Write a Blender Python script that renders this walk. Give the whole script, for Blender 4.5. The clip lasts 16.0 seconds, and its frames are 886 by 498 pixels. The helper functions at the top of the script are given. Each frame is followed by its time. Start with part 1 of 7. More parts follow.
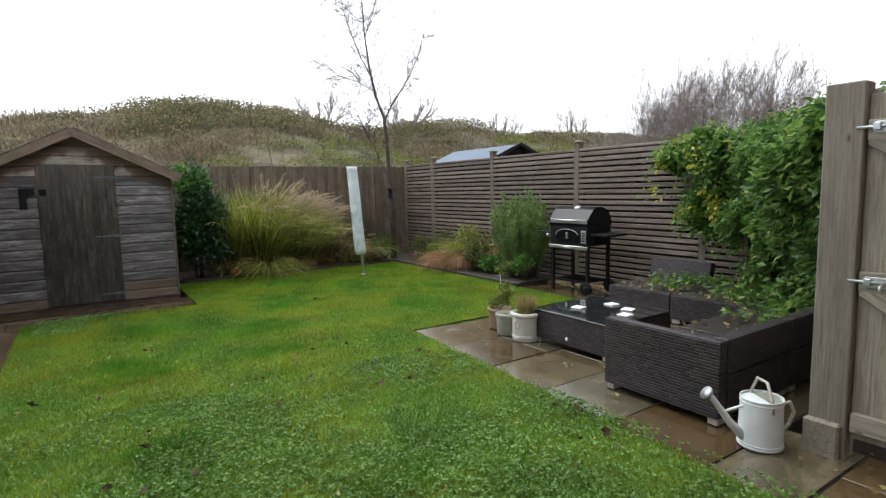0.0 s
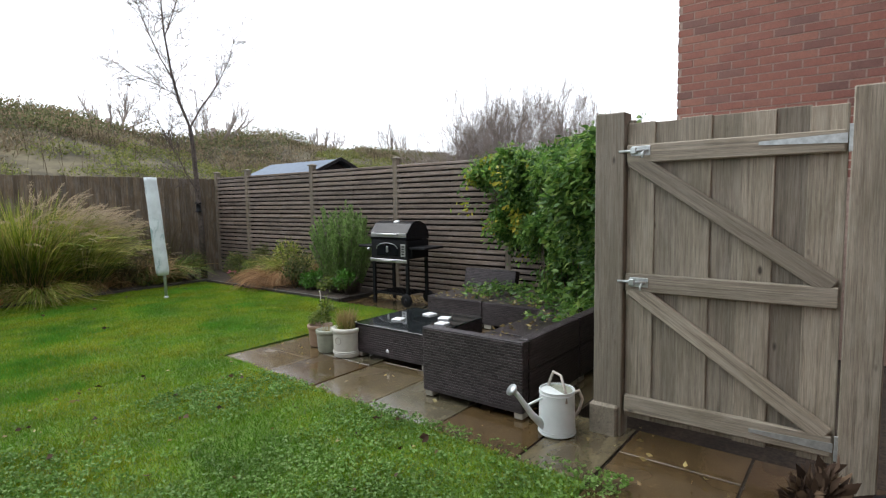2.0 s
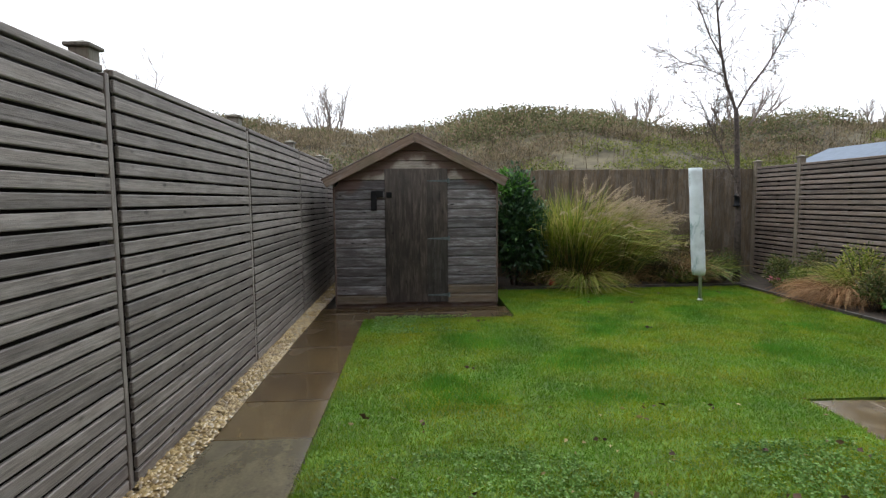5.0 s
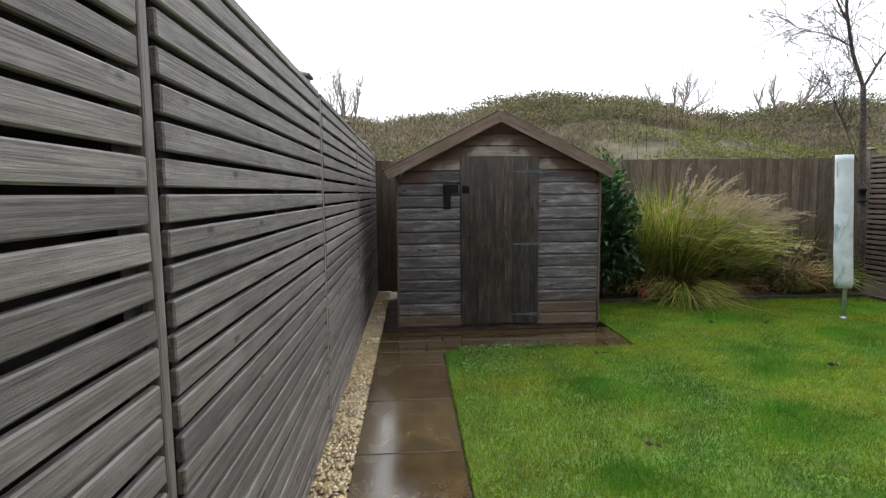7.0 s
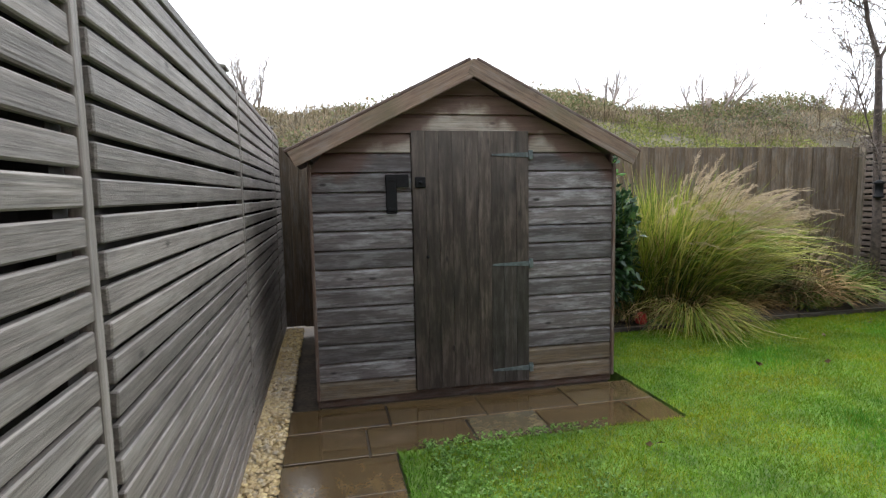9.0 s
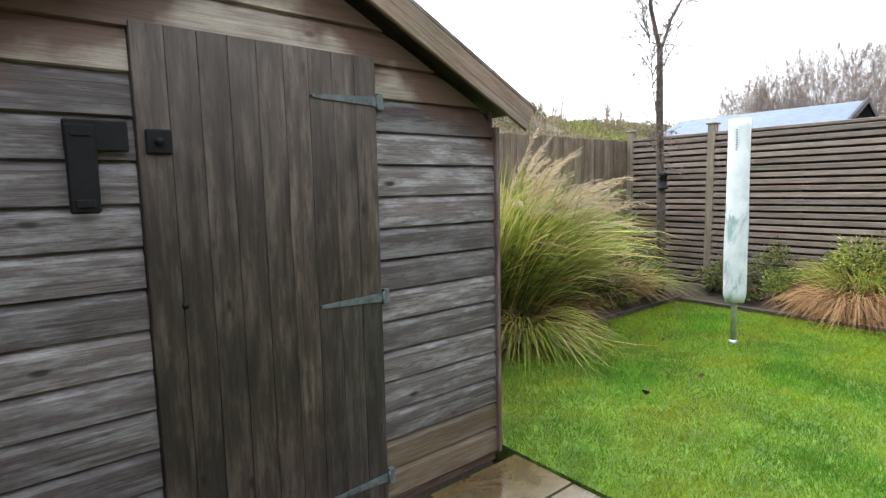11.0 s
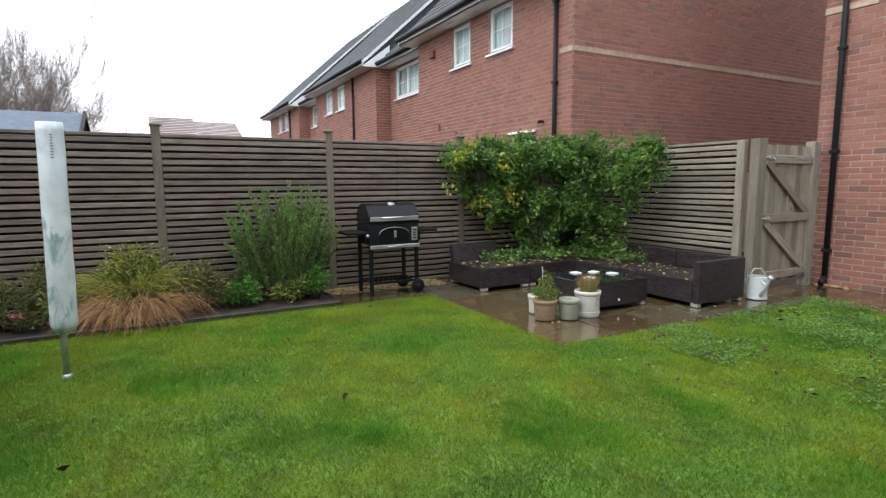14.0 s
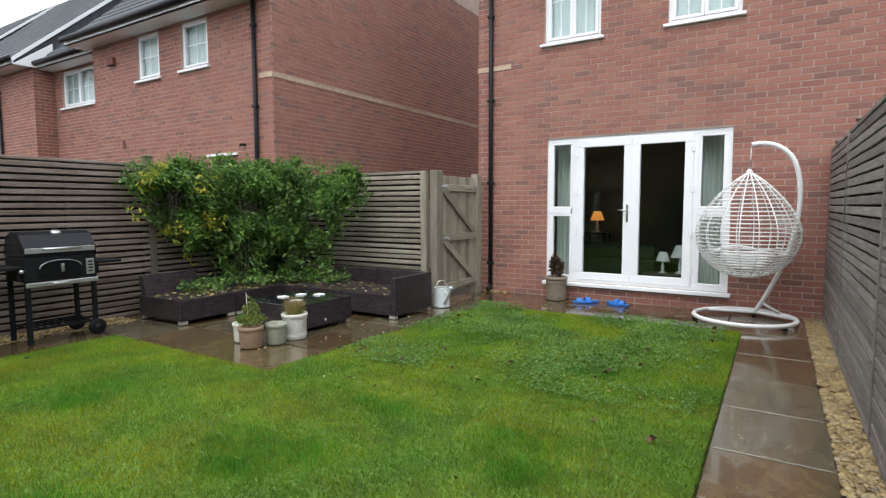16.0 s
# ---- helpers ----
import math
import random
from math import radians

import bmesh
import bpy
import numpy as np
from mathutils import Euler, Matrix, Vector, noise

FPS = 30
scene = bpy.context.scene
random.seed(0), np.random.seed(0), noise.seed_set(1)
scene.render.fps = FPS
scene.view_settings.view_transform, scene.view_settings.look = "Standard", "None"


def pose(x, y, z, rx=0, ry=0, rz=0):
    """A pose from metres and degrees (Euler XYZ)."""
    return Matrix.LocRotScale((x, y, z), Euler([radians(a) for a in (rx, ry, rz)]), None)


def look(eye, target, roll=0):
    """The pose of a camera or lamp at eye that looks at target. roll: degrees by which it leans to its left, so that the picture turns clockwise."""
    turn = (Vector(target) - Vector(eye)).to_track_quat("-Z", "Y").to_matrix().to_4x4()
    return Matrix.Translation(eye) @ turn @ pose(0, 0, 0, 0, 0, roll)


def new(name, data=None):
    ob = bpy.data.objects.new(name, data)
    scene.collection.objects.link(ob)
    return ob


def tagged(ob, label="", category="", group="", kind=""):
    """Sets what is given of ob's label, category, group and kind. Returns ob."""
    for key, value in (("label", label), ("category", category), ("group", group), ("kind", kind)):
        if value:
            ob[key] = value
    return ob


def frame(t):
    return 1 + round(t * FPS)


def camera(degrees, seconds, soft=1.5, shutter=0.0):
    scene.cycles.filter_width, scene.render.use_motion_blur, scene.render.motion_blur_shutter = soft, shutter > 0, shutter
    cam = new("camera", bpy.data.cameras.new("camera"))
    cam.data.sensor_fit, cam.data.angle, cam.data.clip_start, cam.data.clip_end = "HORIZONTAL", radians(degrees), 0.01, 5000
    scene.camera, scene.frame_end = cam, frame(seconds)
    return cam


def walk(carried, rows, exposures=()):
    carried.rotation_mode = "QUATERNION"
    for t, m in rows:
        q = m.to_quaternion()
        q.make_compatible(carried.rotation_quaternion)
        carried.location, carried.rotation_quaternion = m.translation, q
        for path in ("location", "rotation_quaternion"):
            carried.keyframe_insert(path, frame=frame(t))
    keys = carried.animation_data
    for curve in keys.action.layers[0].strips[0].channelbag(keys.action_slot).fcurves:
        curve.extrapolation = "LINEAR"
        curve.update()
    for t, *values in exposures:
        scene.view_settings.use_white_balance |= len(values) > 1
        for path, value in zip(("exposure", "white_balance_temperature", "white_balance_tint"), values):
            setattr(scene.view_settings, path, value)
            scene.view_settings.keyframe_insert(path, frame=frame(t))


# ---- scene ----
cam = camera(78.8, 16.0, soft=1.25, shutter=0.12)
PATH = [
    (0, (0.451, 0.469, 1.368), (1.555, 2.122, 1.146), -1.3),
    (0.5, (0.477, 0.469, 1.376), (1.777, 1.974, 1.167), -1.2),
    (1, (0.504, 0.472, 1.361), (1.958, 1.833, 1.173), -0.9),
    (1.5, (0.497, 0.451, 1.351), (2.039, 1.712, 1.174), -0.9),
    (2, (0.504, 0.449, 1.351), (2.079, 1.668, 1.174), -0.9),
    (2.5, (0.583, 0.588, 1.335), (2.128, 1.844, 1.148), -0.7),
    (3, (0.636, 0.661, 1.365), (1.884, 2.211, 1.169), -1.3),
    (3.5, (0.648, 0.766, 1.345), (1.522, 2.556, 1.168), -1.1),
    (4, (0.655, 1.029, 1.356), (1.217, 2.94, 1.176), -0.6),
    (4.5, (0.539, 1.246, 1.337), (0.838, 3.216, 1.162), -0.6),
    (5, (0.42, 1.531, 1.358), (0.522, 3.521, 1.178), -0.5),
    (5.2, (0.357, 1.6, 1.355), (0.42, 3.592, 1.179), -0.6),
    (7.3, (-0.488, 3.236, 1.397), (-0.349, 5.22, 1.189), -0.7),
    (7.5, (-0.494, 3.405, 1.393), (-0.333, 5.388, 1.185), -0.8),
    (8, (-0.518, 3.931, 1.414), (-0.291, 5.907, 1.201), -1.0),
    (10.3, (-0.376, 6.086, 1.262), (0.52, 7.864, 1.076), -1.0),
    (10.5, (-0.343, 6.262, 1.27), (0.654, 7.983, 1.068), -0.9),
    (11, (-0.268, 6.632, 1.283), (0.991, 8.17, 1.059), -1.2),
    (11.5, (-0.271, 7.003, 1.289), (1.29, 8.234, 1.066), -1.0),
    (12, (-0.177, 7.266, 1.303), (1.598, 8.155, 1.06), -0.9),
    (12.5, (-0.1, 7.433, 1.335), (1.831, 7.889, 1.085), -0.9),
    (13, (-0.137, 7.665, 1.334), (1.844, 7.53, 1.095), -0.4),
    (13.5, (-0.2, 7.805, 1.336), (1.682, 7.172, 1.094), -0.4),
    (14, (-0.286, 7.866, 1.346), (1.454, 6.912, 1.1), -0.4),
    (14.5, (-0.36, 7.846, 1.267), (1.219, 6.638, 1.046), -0.4),
    (15, (-0.39, 7.842, 1.272), (1.008, 6.428, 1.054), -0.2),
    (15.5, (-0.434, 7.845, 1.329), (0.775, 6.265, 1.122), -0.1),
    (16, (-0.455, 7.845, 1.343), (0.594, 6.15, 1.182), -0.2),
]
walk(cam, [(t, look(eye, target, roll)) for t, eye, target, roll in PATH], [(0, 1.04), (5, 0.92), (7.3, 1.04), (8.2, 1.16), (10.3, 1.95), (11.5, 1.95), (12, 1.64), (12.5, 1.44), (13.5, 1.08), (14.5, 1.0), (16, 0.95)])

# ---- world and light ----
world = bpy.data.worlds.new("overcast_sky")
scene.world = world
world.use_nodes = True
wn, wl = world.node_tree.nodes, world.node_tree.links
sky = wn.new("ShaderNodeTexSky")
sky.sky_type, sky.sun_disc = "NISHITA", False
sky.sun_elevation, sky.sun_rotation = radians(62), radians(0)
sky.air_density, sky.dust_density, sky.ozone_density = 1.0, 2.0, 1.0
hue = wn.new("ShaderNodeHueSaturation")
hue.inputs["Saturation"].default_value = 0.10
wl.new(sky.outputs[0], hue.inputs["Color"])
cloud = wn.new("ShaderNodeMix")  # an even layer of cloud over the clear sky
cloud.data_type = "RGBA"
cloud.inputs[0].default_value = 0.75
cloud.inputs[7].default_value = (6.25, 6.7, 7.35, 1)
wl.new(hue.outputs[0], cloud.inputs[6])
wl.new(cloud.outputs[2], wn["Background"].inputs["Color"])
wn["Background"].inputs["Strength"].default_value = 0.15
sun_data = bpy.data.lights.new("sun", "SUN")
sun_data.energy, sun_data.angle, sun_data.color = 1.0, radians(50), (1.0, 0.99, 0.97)
sun = new("sun", sun_data)
sun.matrix_world = pose(0, 0, 30, -28, 0, 10)


# ---- node materials ----
def material(name):
    m = bpy.data.materials.new(name)
    m.use_nodes = True
    return m, m.node_tree.nodes, m.node_tree.links, m.node_tree.nodes["Principled BSDF"]


def node(n, kind, **inputs):
    made = n.new(kind)
    for key, value in inputs.items():
        made.inputs[key.replace("_", " ")].default_value = value
    return made


def ramp(n, l, source, stops):
    r = n.new("ShaderNodeValToRGB")
    while len(r.color_ramp.elements) < len(stops):
        r.color_ramp.elements.new(0.5)
    for e, (at, colour) in zip(r.color_ramp.elements, stops):
        e.position, e.color = at, (*colour, 1)
    l.new(source, r.inputs[0])
    return r.outputs[0]


def mixed(n, l, kind, factor, a, b):
    m = n.new("ShaderNodeMix")
    m.data_type, m.blend_type = "RGBA", kind
    for value, socket in ((factor, m.inputs[0]), (a, m.inputs[6]), (b, m.inputs[7])):
        if isinstance(value, (int, float)):
            socket.default_value = value
        elif isinstance(value, tuple):
            socket.default_value = (*value, 1)
        else:
            l.new(value, socket)
    return m.outputs[2]


def bumped(n, l, bsdf, height, strength, distance):
    b = node(n, "ShaderNodeBump", Strength=strength, Distance=distance)
    l.new(height, b.inputs["Height"])
    l.new(b.outputs[0], bsdf.inputs["Normal"])


def coords(n, l, scale, shift=True, space="Object"):
    """Object coordinates, moved by the object's own random number so that alike pieces differ."""
    tc = n.new("ShaderNodeTexCoord")
    mp = n.new("ShaderNodeMapping")
    mp.inputs["Scale"].default_value = scale
    l.new(tc.outputs[space], mp.inputs["Vector"])
    if shift:
        oi = n.new("ShaderNodeObjectInfo")
        mul = n.new("ShaderNodeMath")
        mul.operation = "MULTIPLY"
        mul.inputs[1].default_value = 37.0
        l.new(oi.outputs["Random"], mul.inputs[0])
        l.new(mul.outputs[0], mp.inputs["Location"])
    return mp.outputs[0]


def chance(n, l):
    """A number from 0 to 1 for each object and each island of its mesh."""
    oi, ge = n.new("ShaderNodeObjectInfo"), n.new("ShaderNodeNewGeometry")
    add, fr = n.new("ShaderNodeMath"), n.new("ShaderNodeMath")
    fr.operation = "FRACT"
    l.new(oi.outputs["Random"], add.inputs[0])
    l.new(ge.outputs["Random Per Island"], add.inputs[1])
    l.new(add.outputs[0], fr.inputs[0])
    return fr.outputs[0]


def wood(name, dark, light, rough=0.75, stain=(0.05, 0.04, 0.03), stain_amount=0.35, knots=0.6, green=None, spread=0.35, pale=(0.3, 0.3, 0.3), bleach=0.25):
    """Weathered timber with its grain along the piece's own x axis."""
    m, n, l, b = material(name)
    grain = node(n, "ShaderNodeTexNoise", Scale=1.0, Detail=9.0, Roughness=0.72, Distortion=0.35)
    l.new(coords(n, l, (2.6, 60, 60)), grain.inputs["Vector"])
    fibre = node(n, "ShaderNodeTexNoise", Scale=1.0, Detail=4.0, Roughness=0.7)
    l.new(coords(n, l, (9, 330, 330)), fibre.inputs["Vector"])
    mid = tuple((a + c) / 2 for a, c in zip(dark, light))
    col = ramp(n, l, grain.outputs[0], [(0.27, dark), (0.48, mid), (0.72, light)])
    col = mixed(n, l, "MULTIPLY", 0.7, col, ramp(n, l, fibre.outputs[0], [(0.3, (0.5,) * 3), (0.7, (1.5,) * 3)]))
    lines = node(n, "ShaderNodeTexNoise", Scale=1.0, Detail=6.0, Roughness=0.6, Distortion=0.6)
    l.new(coords(n, l, (1.3, 95, 95)), lines.inputs["Vector"])
    col = mixed(n, l, "MULTIPLY", 0.5, col, ramp(n, l, lines.outputs[0], [(0.36, (0.42,) * 3), (0.46, (0.95,) * 3), (0.66, (1.25,) * 3)]))
    patch = node(n, "ShaderNodeTexNoise", Scale=1.0, Detail=7.0, Roughness=0.72)
    l.new(coords(n, l, (4.5, 26, 26)), patch.inputs["Vector"])
    col = mixed(n, l, "MIX", ramp(n, l, patch.outputs[0], [(0.47, (0, 0, 0)), (0.62, (bleach,) * 3)]), col, pale)
    vary = ramp(n, l, chance(n, l), [(0, (1 - spread,) * 3), (1, (1 + spread * 0.5,) * 3)])
    col = mixed(n, l, "MULTIPLY", 1.0, col, vary)
    blot = node(n, "ShaderNodeTexNoise", Scale=1.0, Detail=4.0, Roughness=0.6)
    l.new(coords(n, l, (2.5, 7, 7)), blot.inputs["Vector"])
    bl = ramp(n, l, blot.outputs[0], [(0.48, (0, 0, 0)), (0.72, (stain_amount,) * 3)])
    col = mixed(n, l, "MIX", bl, col, stain)
    if knots:
        vo = node(n, "ShaderNodeTexVoronoi", Scale=1.0)
        l.new(coords(n, l, (3.6, 9, 9)), vo.inputs["Vector"])
        kn = ramp(n, l, vo.outputs["Distance"], [(0.05, (knots,) * 3), (0.11, (0, 0, 0))])
        col = mixed(n, l, "MIX", kn, col, tuple(c * 0.35 for c in dark))
    if green:
        gn = node(n, "ShaderNodeTexNoise", Scale=2.3, Detail=5.0)
        l.new(coords(n, l, (1, 1, 1), False, "Object"), gn.inputs["Vector"])
        gr = ramp(n, l, gn.outputs[0], [(0.5, (0, 0, 0)), (0.7, (0.5,) * 3)])
        col = mixed(n, l, "MIX", gr, col, green)
    l.new(col, b.inputs["Base Color"])
    b.inputs["Roughness"].default_value = rough
    both = n.new("ShaderNodeMath")
    l.new(grain.outputs[0], both.inputs[0])
    l.new(lines.outputs[0], both.inputs[1])
    bumped(n, l, b, both.outputs[0], 0.6, 0.004)
    return m


def plain(name, colour, rough=0.5, metal=0.0, speck=0.12, scale=30.0, bump=0.1, coat=0.0):
    """Paint, metal, plastic or glaze with slight unevenness and grime."""
    m, n, l, b = material(name)
    no = node(n, "ShaderNodeTexNoise", Scale=scale, Detail=5.0, Roughness=0.6)
    l.new(coords(n, l, (1, 1, 1)), no.inputs["Vector"])
    lo, hi = tuple(c * (1 - speck) for c in colour), tuple(min(1, c * (1 + speck)) for c in colour)
    big = node(n, "ShaderNodeTexNoise", Scale=scale * 0.12, Detail=3.0)
    l.new(coords(n, l, (1, 1, 1)), big.inputs["Vector"])
    col = ramp(n, l, no.outputs[0], [(0.35, lo), (0.65, hi)])
    col = mixed(n, l, "MULTIPLY", 0.5, col, ramp(n, l, big.outputs[0], [(0.35, (1 - speck * 2,) * 3), (0.6, (1, 1, 1))]))
    l.new(col, b.inputs["Base Color"])
    b.inputs["Roughness"].default_value, b.inputs["Metallic"].default_value = rough, metal
    b.inputs["Coat Weight"].default_value = coat
    bumped(n, l, b, no.outputs[0], bump, 0.003)
    return m


def leafy(name, stops, rough=0.5, through_light=0.25, gloss=0.25):
    """Leaves or blades, each with its own tint."""
    m, n, l, b = material(name)
    col = ramp(n, l, chance(n, l), stops)
    no = node(n, "ShaderNodeTexNoise", Scale=2.2, Detail=3.0)
    l.new(coords(n, l, (1, 1, 1), False), no.inputs["Vector"])
    col = mixed(n, l, "MULTIPLY", 0.6, col, ramp(n, l, no.outputs[0], [(0.35, (0.6, 0.6, 0.6)), (0.65, (1.25, 1.2, 1.1))]))
    l.new(col, b.inputs["Base Color"])
    b.inputs["Roughness"].default_value = rough
    b.inputs["Specular IOR Level"].default_value = gloss
    tr = n.new("ShaderNodeBsdfTranslucent")
    l.new(col, tr.inputs["Color"])
    mx = n.new("ShaderNodeMixShader")
    mx.inputs[0].default_value = through_light
    l.new(b.outputs[0], mx.inputs[1])
    l.new(tr.outputs[0], mx.inputs[2])
    l.new(mx.outputs[0], n["Material Output"].inputs[0])
    return m


def brickwork(name, stops):
    """Fired clay: each brick its own tone, sandy grain and pale bloom."""
    m, n, l, b = material(name)
    col = ramp(n, l, chance(n, l), stops)
    no = node(n, "ShaderNodeTexNoise", Scale=60.0, Detail=4.0)
    l.new(coords(n, l, (1, 1, 1)), no.inputs["Vector"])
    col = mixed(n, l, "MULTIPLY", 0.8, col, ramp(n, l, no.outputs[0], [(0.3, (0.75,) * 3), (0.7, (1.15,) * 3)]))
    bloom = node(n, "ShaderNodeTexNoise", Scale=0.9, Detail=5.0, Roughness=0.6)
    l.new(coords(n, l, (1, 1, 1), False, "Object"), bloom.inputs["Vector"])
    col = mixed(n, l, "MIX", ramp(n, l, bloom.outputs[0], [(0.5, (0, 0, 0)), (0.75, (0.15,) * 3)]), col, (0.40, 0.25, 0.21))
    l.new(col, b.inputs["Base Color"])
    b.inputs["Roughness"].default_value = 0.85
    bumped(n, l, b, no.outputs[0], 0.4, 0.003)
    return m


def wet_stone(name, stops, wet=0.55, film=0.6):
    """Riven sandstone, wet: dark, with thin standing water in the hollows."""
    m, n, l, b = material(name)
    col = ramp(n, l, chance(n, l), stops)
    vein = node(n, "ShaderNodeTexNoise", Scale=1.0, Detail=6.0, Roughness=0.6, Distortion=1.5)
    l.new(coords(n, l, (3, 5, 5)), vein.inputs["Vector"])
    col = mixed(n, l, "MULTIPLY", 0.9, col, ramp(n, l, vein.outputs[0], [(0.3, (0.55, 0.5, 0.48)), (0.7, (1.35, 1.3, 1.2))]))
    fine = node(n, "ShaderNodeTexNoise", Scale=55.0, Detail=4.0)
    l.new(coords(n, l, (1, 1, 1)), fine.inputs["Vector"])
    col = mixed(n, l, "MULTIPLY", 0.5, col, ramp(n, l, fine.outputs[0], [(0.3, (0.7,) * 3), (0.7, (1.2,) * 3)]))
    l.new(col, b.inputs["Base Color"])
    pool = node(n, "ShaderNodeTexNoise", Scale=1.6, Detail=3.0)
    l.new(coords(n, l, (1, 1, 1), False, "Object"), pool.inputs["Vector"])
    r = ramp(n, l, pool.outputs[0], [(0.44, (0.05,) * 3), (0.66, (wet,) * 3)])
    l.new(r, b.inputs["Roughness"])
    add = n.new("ShaderNodeMath")
    l.new(vein.outputs[0], add.inputs[0])
    l.new(fine.outputs[0], add.inputs[1])
    bumped(n, l, b, add.outputs[0], 0.14, 0.006)
    ripple = node(n, "ShaderNodeBump", Strength=0.05, Distance=0.004)
    l.new(vein.outputs[0], ripple.inputs["Height"])
    l.new(ripple.outputs[0], b.inputs["Coat Normal"])
    b.inputs["Coat Weight"].default_value, b.inputs["Coat IOR"].default_value = film, 1.5
    l.new(ramp(n, l, pool.outputs[0], [(0.42, (0.04,) * 3), (0.60, (0.34,) * 3)]), b.inputs["Coat Roughness"])
    return m


FENCE = wood("fence_timber", (0.088, 0.075, 0.066), (0.32, 0.285, 0.255), 0.6, (0.06, 0.05, 0.046), 0.5, 0.8, pale=(0.40, 0.38, 0.36))
# Near-black puts slat-gap shade into the colour; the climber's trunk shares it.
FENCE_BACK = plain("gap_shade_and_trunk_timber", (0.022, 0.019, 0.017), 0.9, speck=0.3, scale=20)
FENCE_FAR = wood("fence_timber_brown", (0.086, 0.062, 0.047), (0.275, 0.210, 0.166), 0.65, (0.045, 0.035, 0.028), 0.5, 0.4)
POST = wood("post_timber", (0.12, 0.11, 0.085), (0.27, 0.25, 0.20), 0.7, (0.10, 0.11, 0.06), 0.5, 0.4)
POST_BROWN = wood("post_timber_brown", (0.11, 0.085, 0.06), (0.24, 0.195, 0.14), 0.7, (0.08, 0.08, 0.05), 0.5, 0.4)
GATE = wood("gate_timber", (0.155, 0.131, 0.098), (0.365, 0.324, 0.254), 0.7, (0.14, 0.125, 0.080), 0.5, 1.0, None, 0.45, (0.38, 0.35, 0.29), 0.35)
SHED = wood("shed_board", (0.036, 0.030, 0.031), (0.175, 0.155, 0.153), 0.55, (0.040, 0.033, 0.036), 0.7, 1.0, None, 0.55, (0.40, 0.405, 0.415), 0.55)


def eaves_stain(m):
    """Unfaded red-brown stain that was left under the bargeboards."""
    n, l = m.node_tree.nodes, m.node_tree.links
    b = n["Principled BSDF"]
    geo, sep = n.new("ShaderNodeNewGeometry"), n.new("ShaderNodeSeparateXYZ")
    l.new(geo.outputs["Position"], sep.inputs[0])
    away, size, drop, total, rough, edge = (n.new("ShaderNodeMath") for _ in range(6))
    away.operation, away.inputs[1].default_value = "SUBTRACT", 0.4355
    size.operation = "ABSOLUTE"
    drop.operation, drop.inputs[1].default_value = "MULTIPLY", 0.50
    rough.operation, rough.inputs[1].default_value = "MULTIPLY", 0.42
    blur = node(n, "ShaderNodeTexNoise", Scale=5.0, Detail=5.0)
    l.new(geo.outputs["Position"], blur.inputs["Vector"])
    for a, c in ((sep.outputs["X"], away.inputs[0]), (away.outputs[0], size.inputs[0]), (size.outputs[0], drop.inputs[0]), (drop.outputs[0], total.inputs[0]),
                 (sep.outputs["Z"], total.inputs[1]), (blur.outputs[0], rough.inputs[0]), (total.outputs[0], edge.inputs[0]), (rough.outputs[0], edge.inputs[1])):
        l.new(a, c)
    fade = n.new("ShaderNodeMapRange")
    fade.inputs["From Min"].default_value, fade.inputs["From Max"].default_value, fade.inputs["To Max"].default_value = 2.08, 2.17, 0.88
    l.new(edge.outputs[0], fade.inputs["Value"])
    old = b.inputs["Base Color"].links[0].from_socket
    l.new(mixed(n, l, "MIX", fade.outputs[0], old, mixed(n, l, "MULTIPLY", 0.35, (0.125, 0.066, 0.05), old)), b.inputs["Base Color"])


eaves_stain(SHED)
SHED_DOOR = wood("shed_door_board", (0.009, 0.0065, 0.0055), (0.062, 0.046, 0.038), 0.5, (0.008, 0.0065, 0.006), 0.92, 1.0, None, 0.5, (0.22, 0.18, 0.15), 0.32)
GABLE_BOARD = wood("shed_gable_board", (0.16, 0.13, 0.10), (0.46, 0.41, 0.35), 0.6, (0.07, 0.05, 0.04), 0.5, 0.8, None, 0.35, (0.42, 0.40, 0.36), 0.45)
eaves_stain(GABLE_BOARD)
# Door planks turn paler with height, along an edge broken up by noise.
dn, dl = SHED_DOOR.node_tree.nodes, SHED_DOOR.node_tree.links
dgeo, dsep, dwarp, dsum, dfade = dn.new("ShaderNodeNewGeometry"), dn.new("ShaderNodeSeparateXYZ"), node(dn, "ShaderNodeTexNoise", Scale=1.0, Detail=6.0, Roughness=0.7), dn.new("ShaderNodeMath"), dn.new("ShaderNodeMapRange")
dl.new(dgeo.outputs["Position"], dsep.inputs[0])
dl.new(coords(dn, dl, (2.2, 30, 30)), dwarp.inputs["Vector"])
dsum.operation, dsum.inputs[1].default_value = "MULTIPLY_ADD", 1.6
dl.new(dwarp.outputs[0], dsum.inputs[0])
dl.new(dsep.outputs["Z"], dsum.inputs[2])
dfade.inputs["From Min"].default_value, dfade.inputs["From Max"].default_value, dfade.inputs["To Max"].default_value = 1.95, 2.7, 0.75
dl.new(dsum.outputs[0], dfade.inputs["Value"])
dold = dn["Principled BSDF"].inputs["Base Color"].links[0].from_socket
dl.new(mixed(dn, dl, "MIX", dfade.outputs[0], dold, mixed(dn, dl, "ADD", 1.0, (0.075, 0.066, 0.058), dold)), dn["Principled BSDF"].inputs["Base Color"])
PALE_BOARD = wood("shed_pale_board", (0.07, 0.048, 0.03), (0.24, 0.18, 0.11), 0.6, (0.05, 0.035, 0.028), 0.6, 0.8)
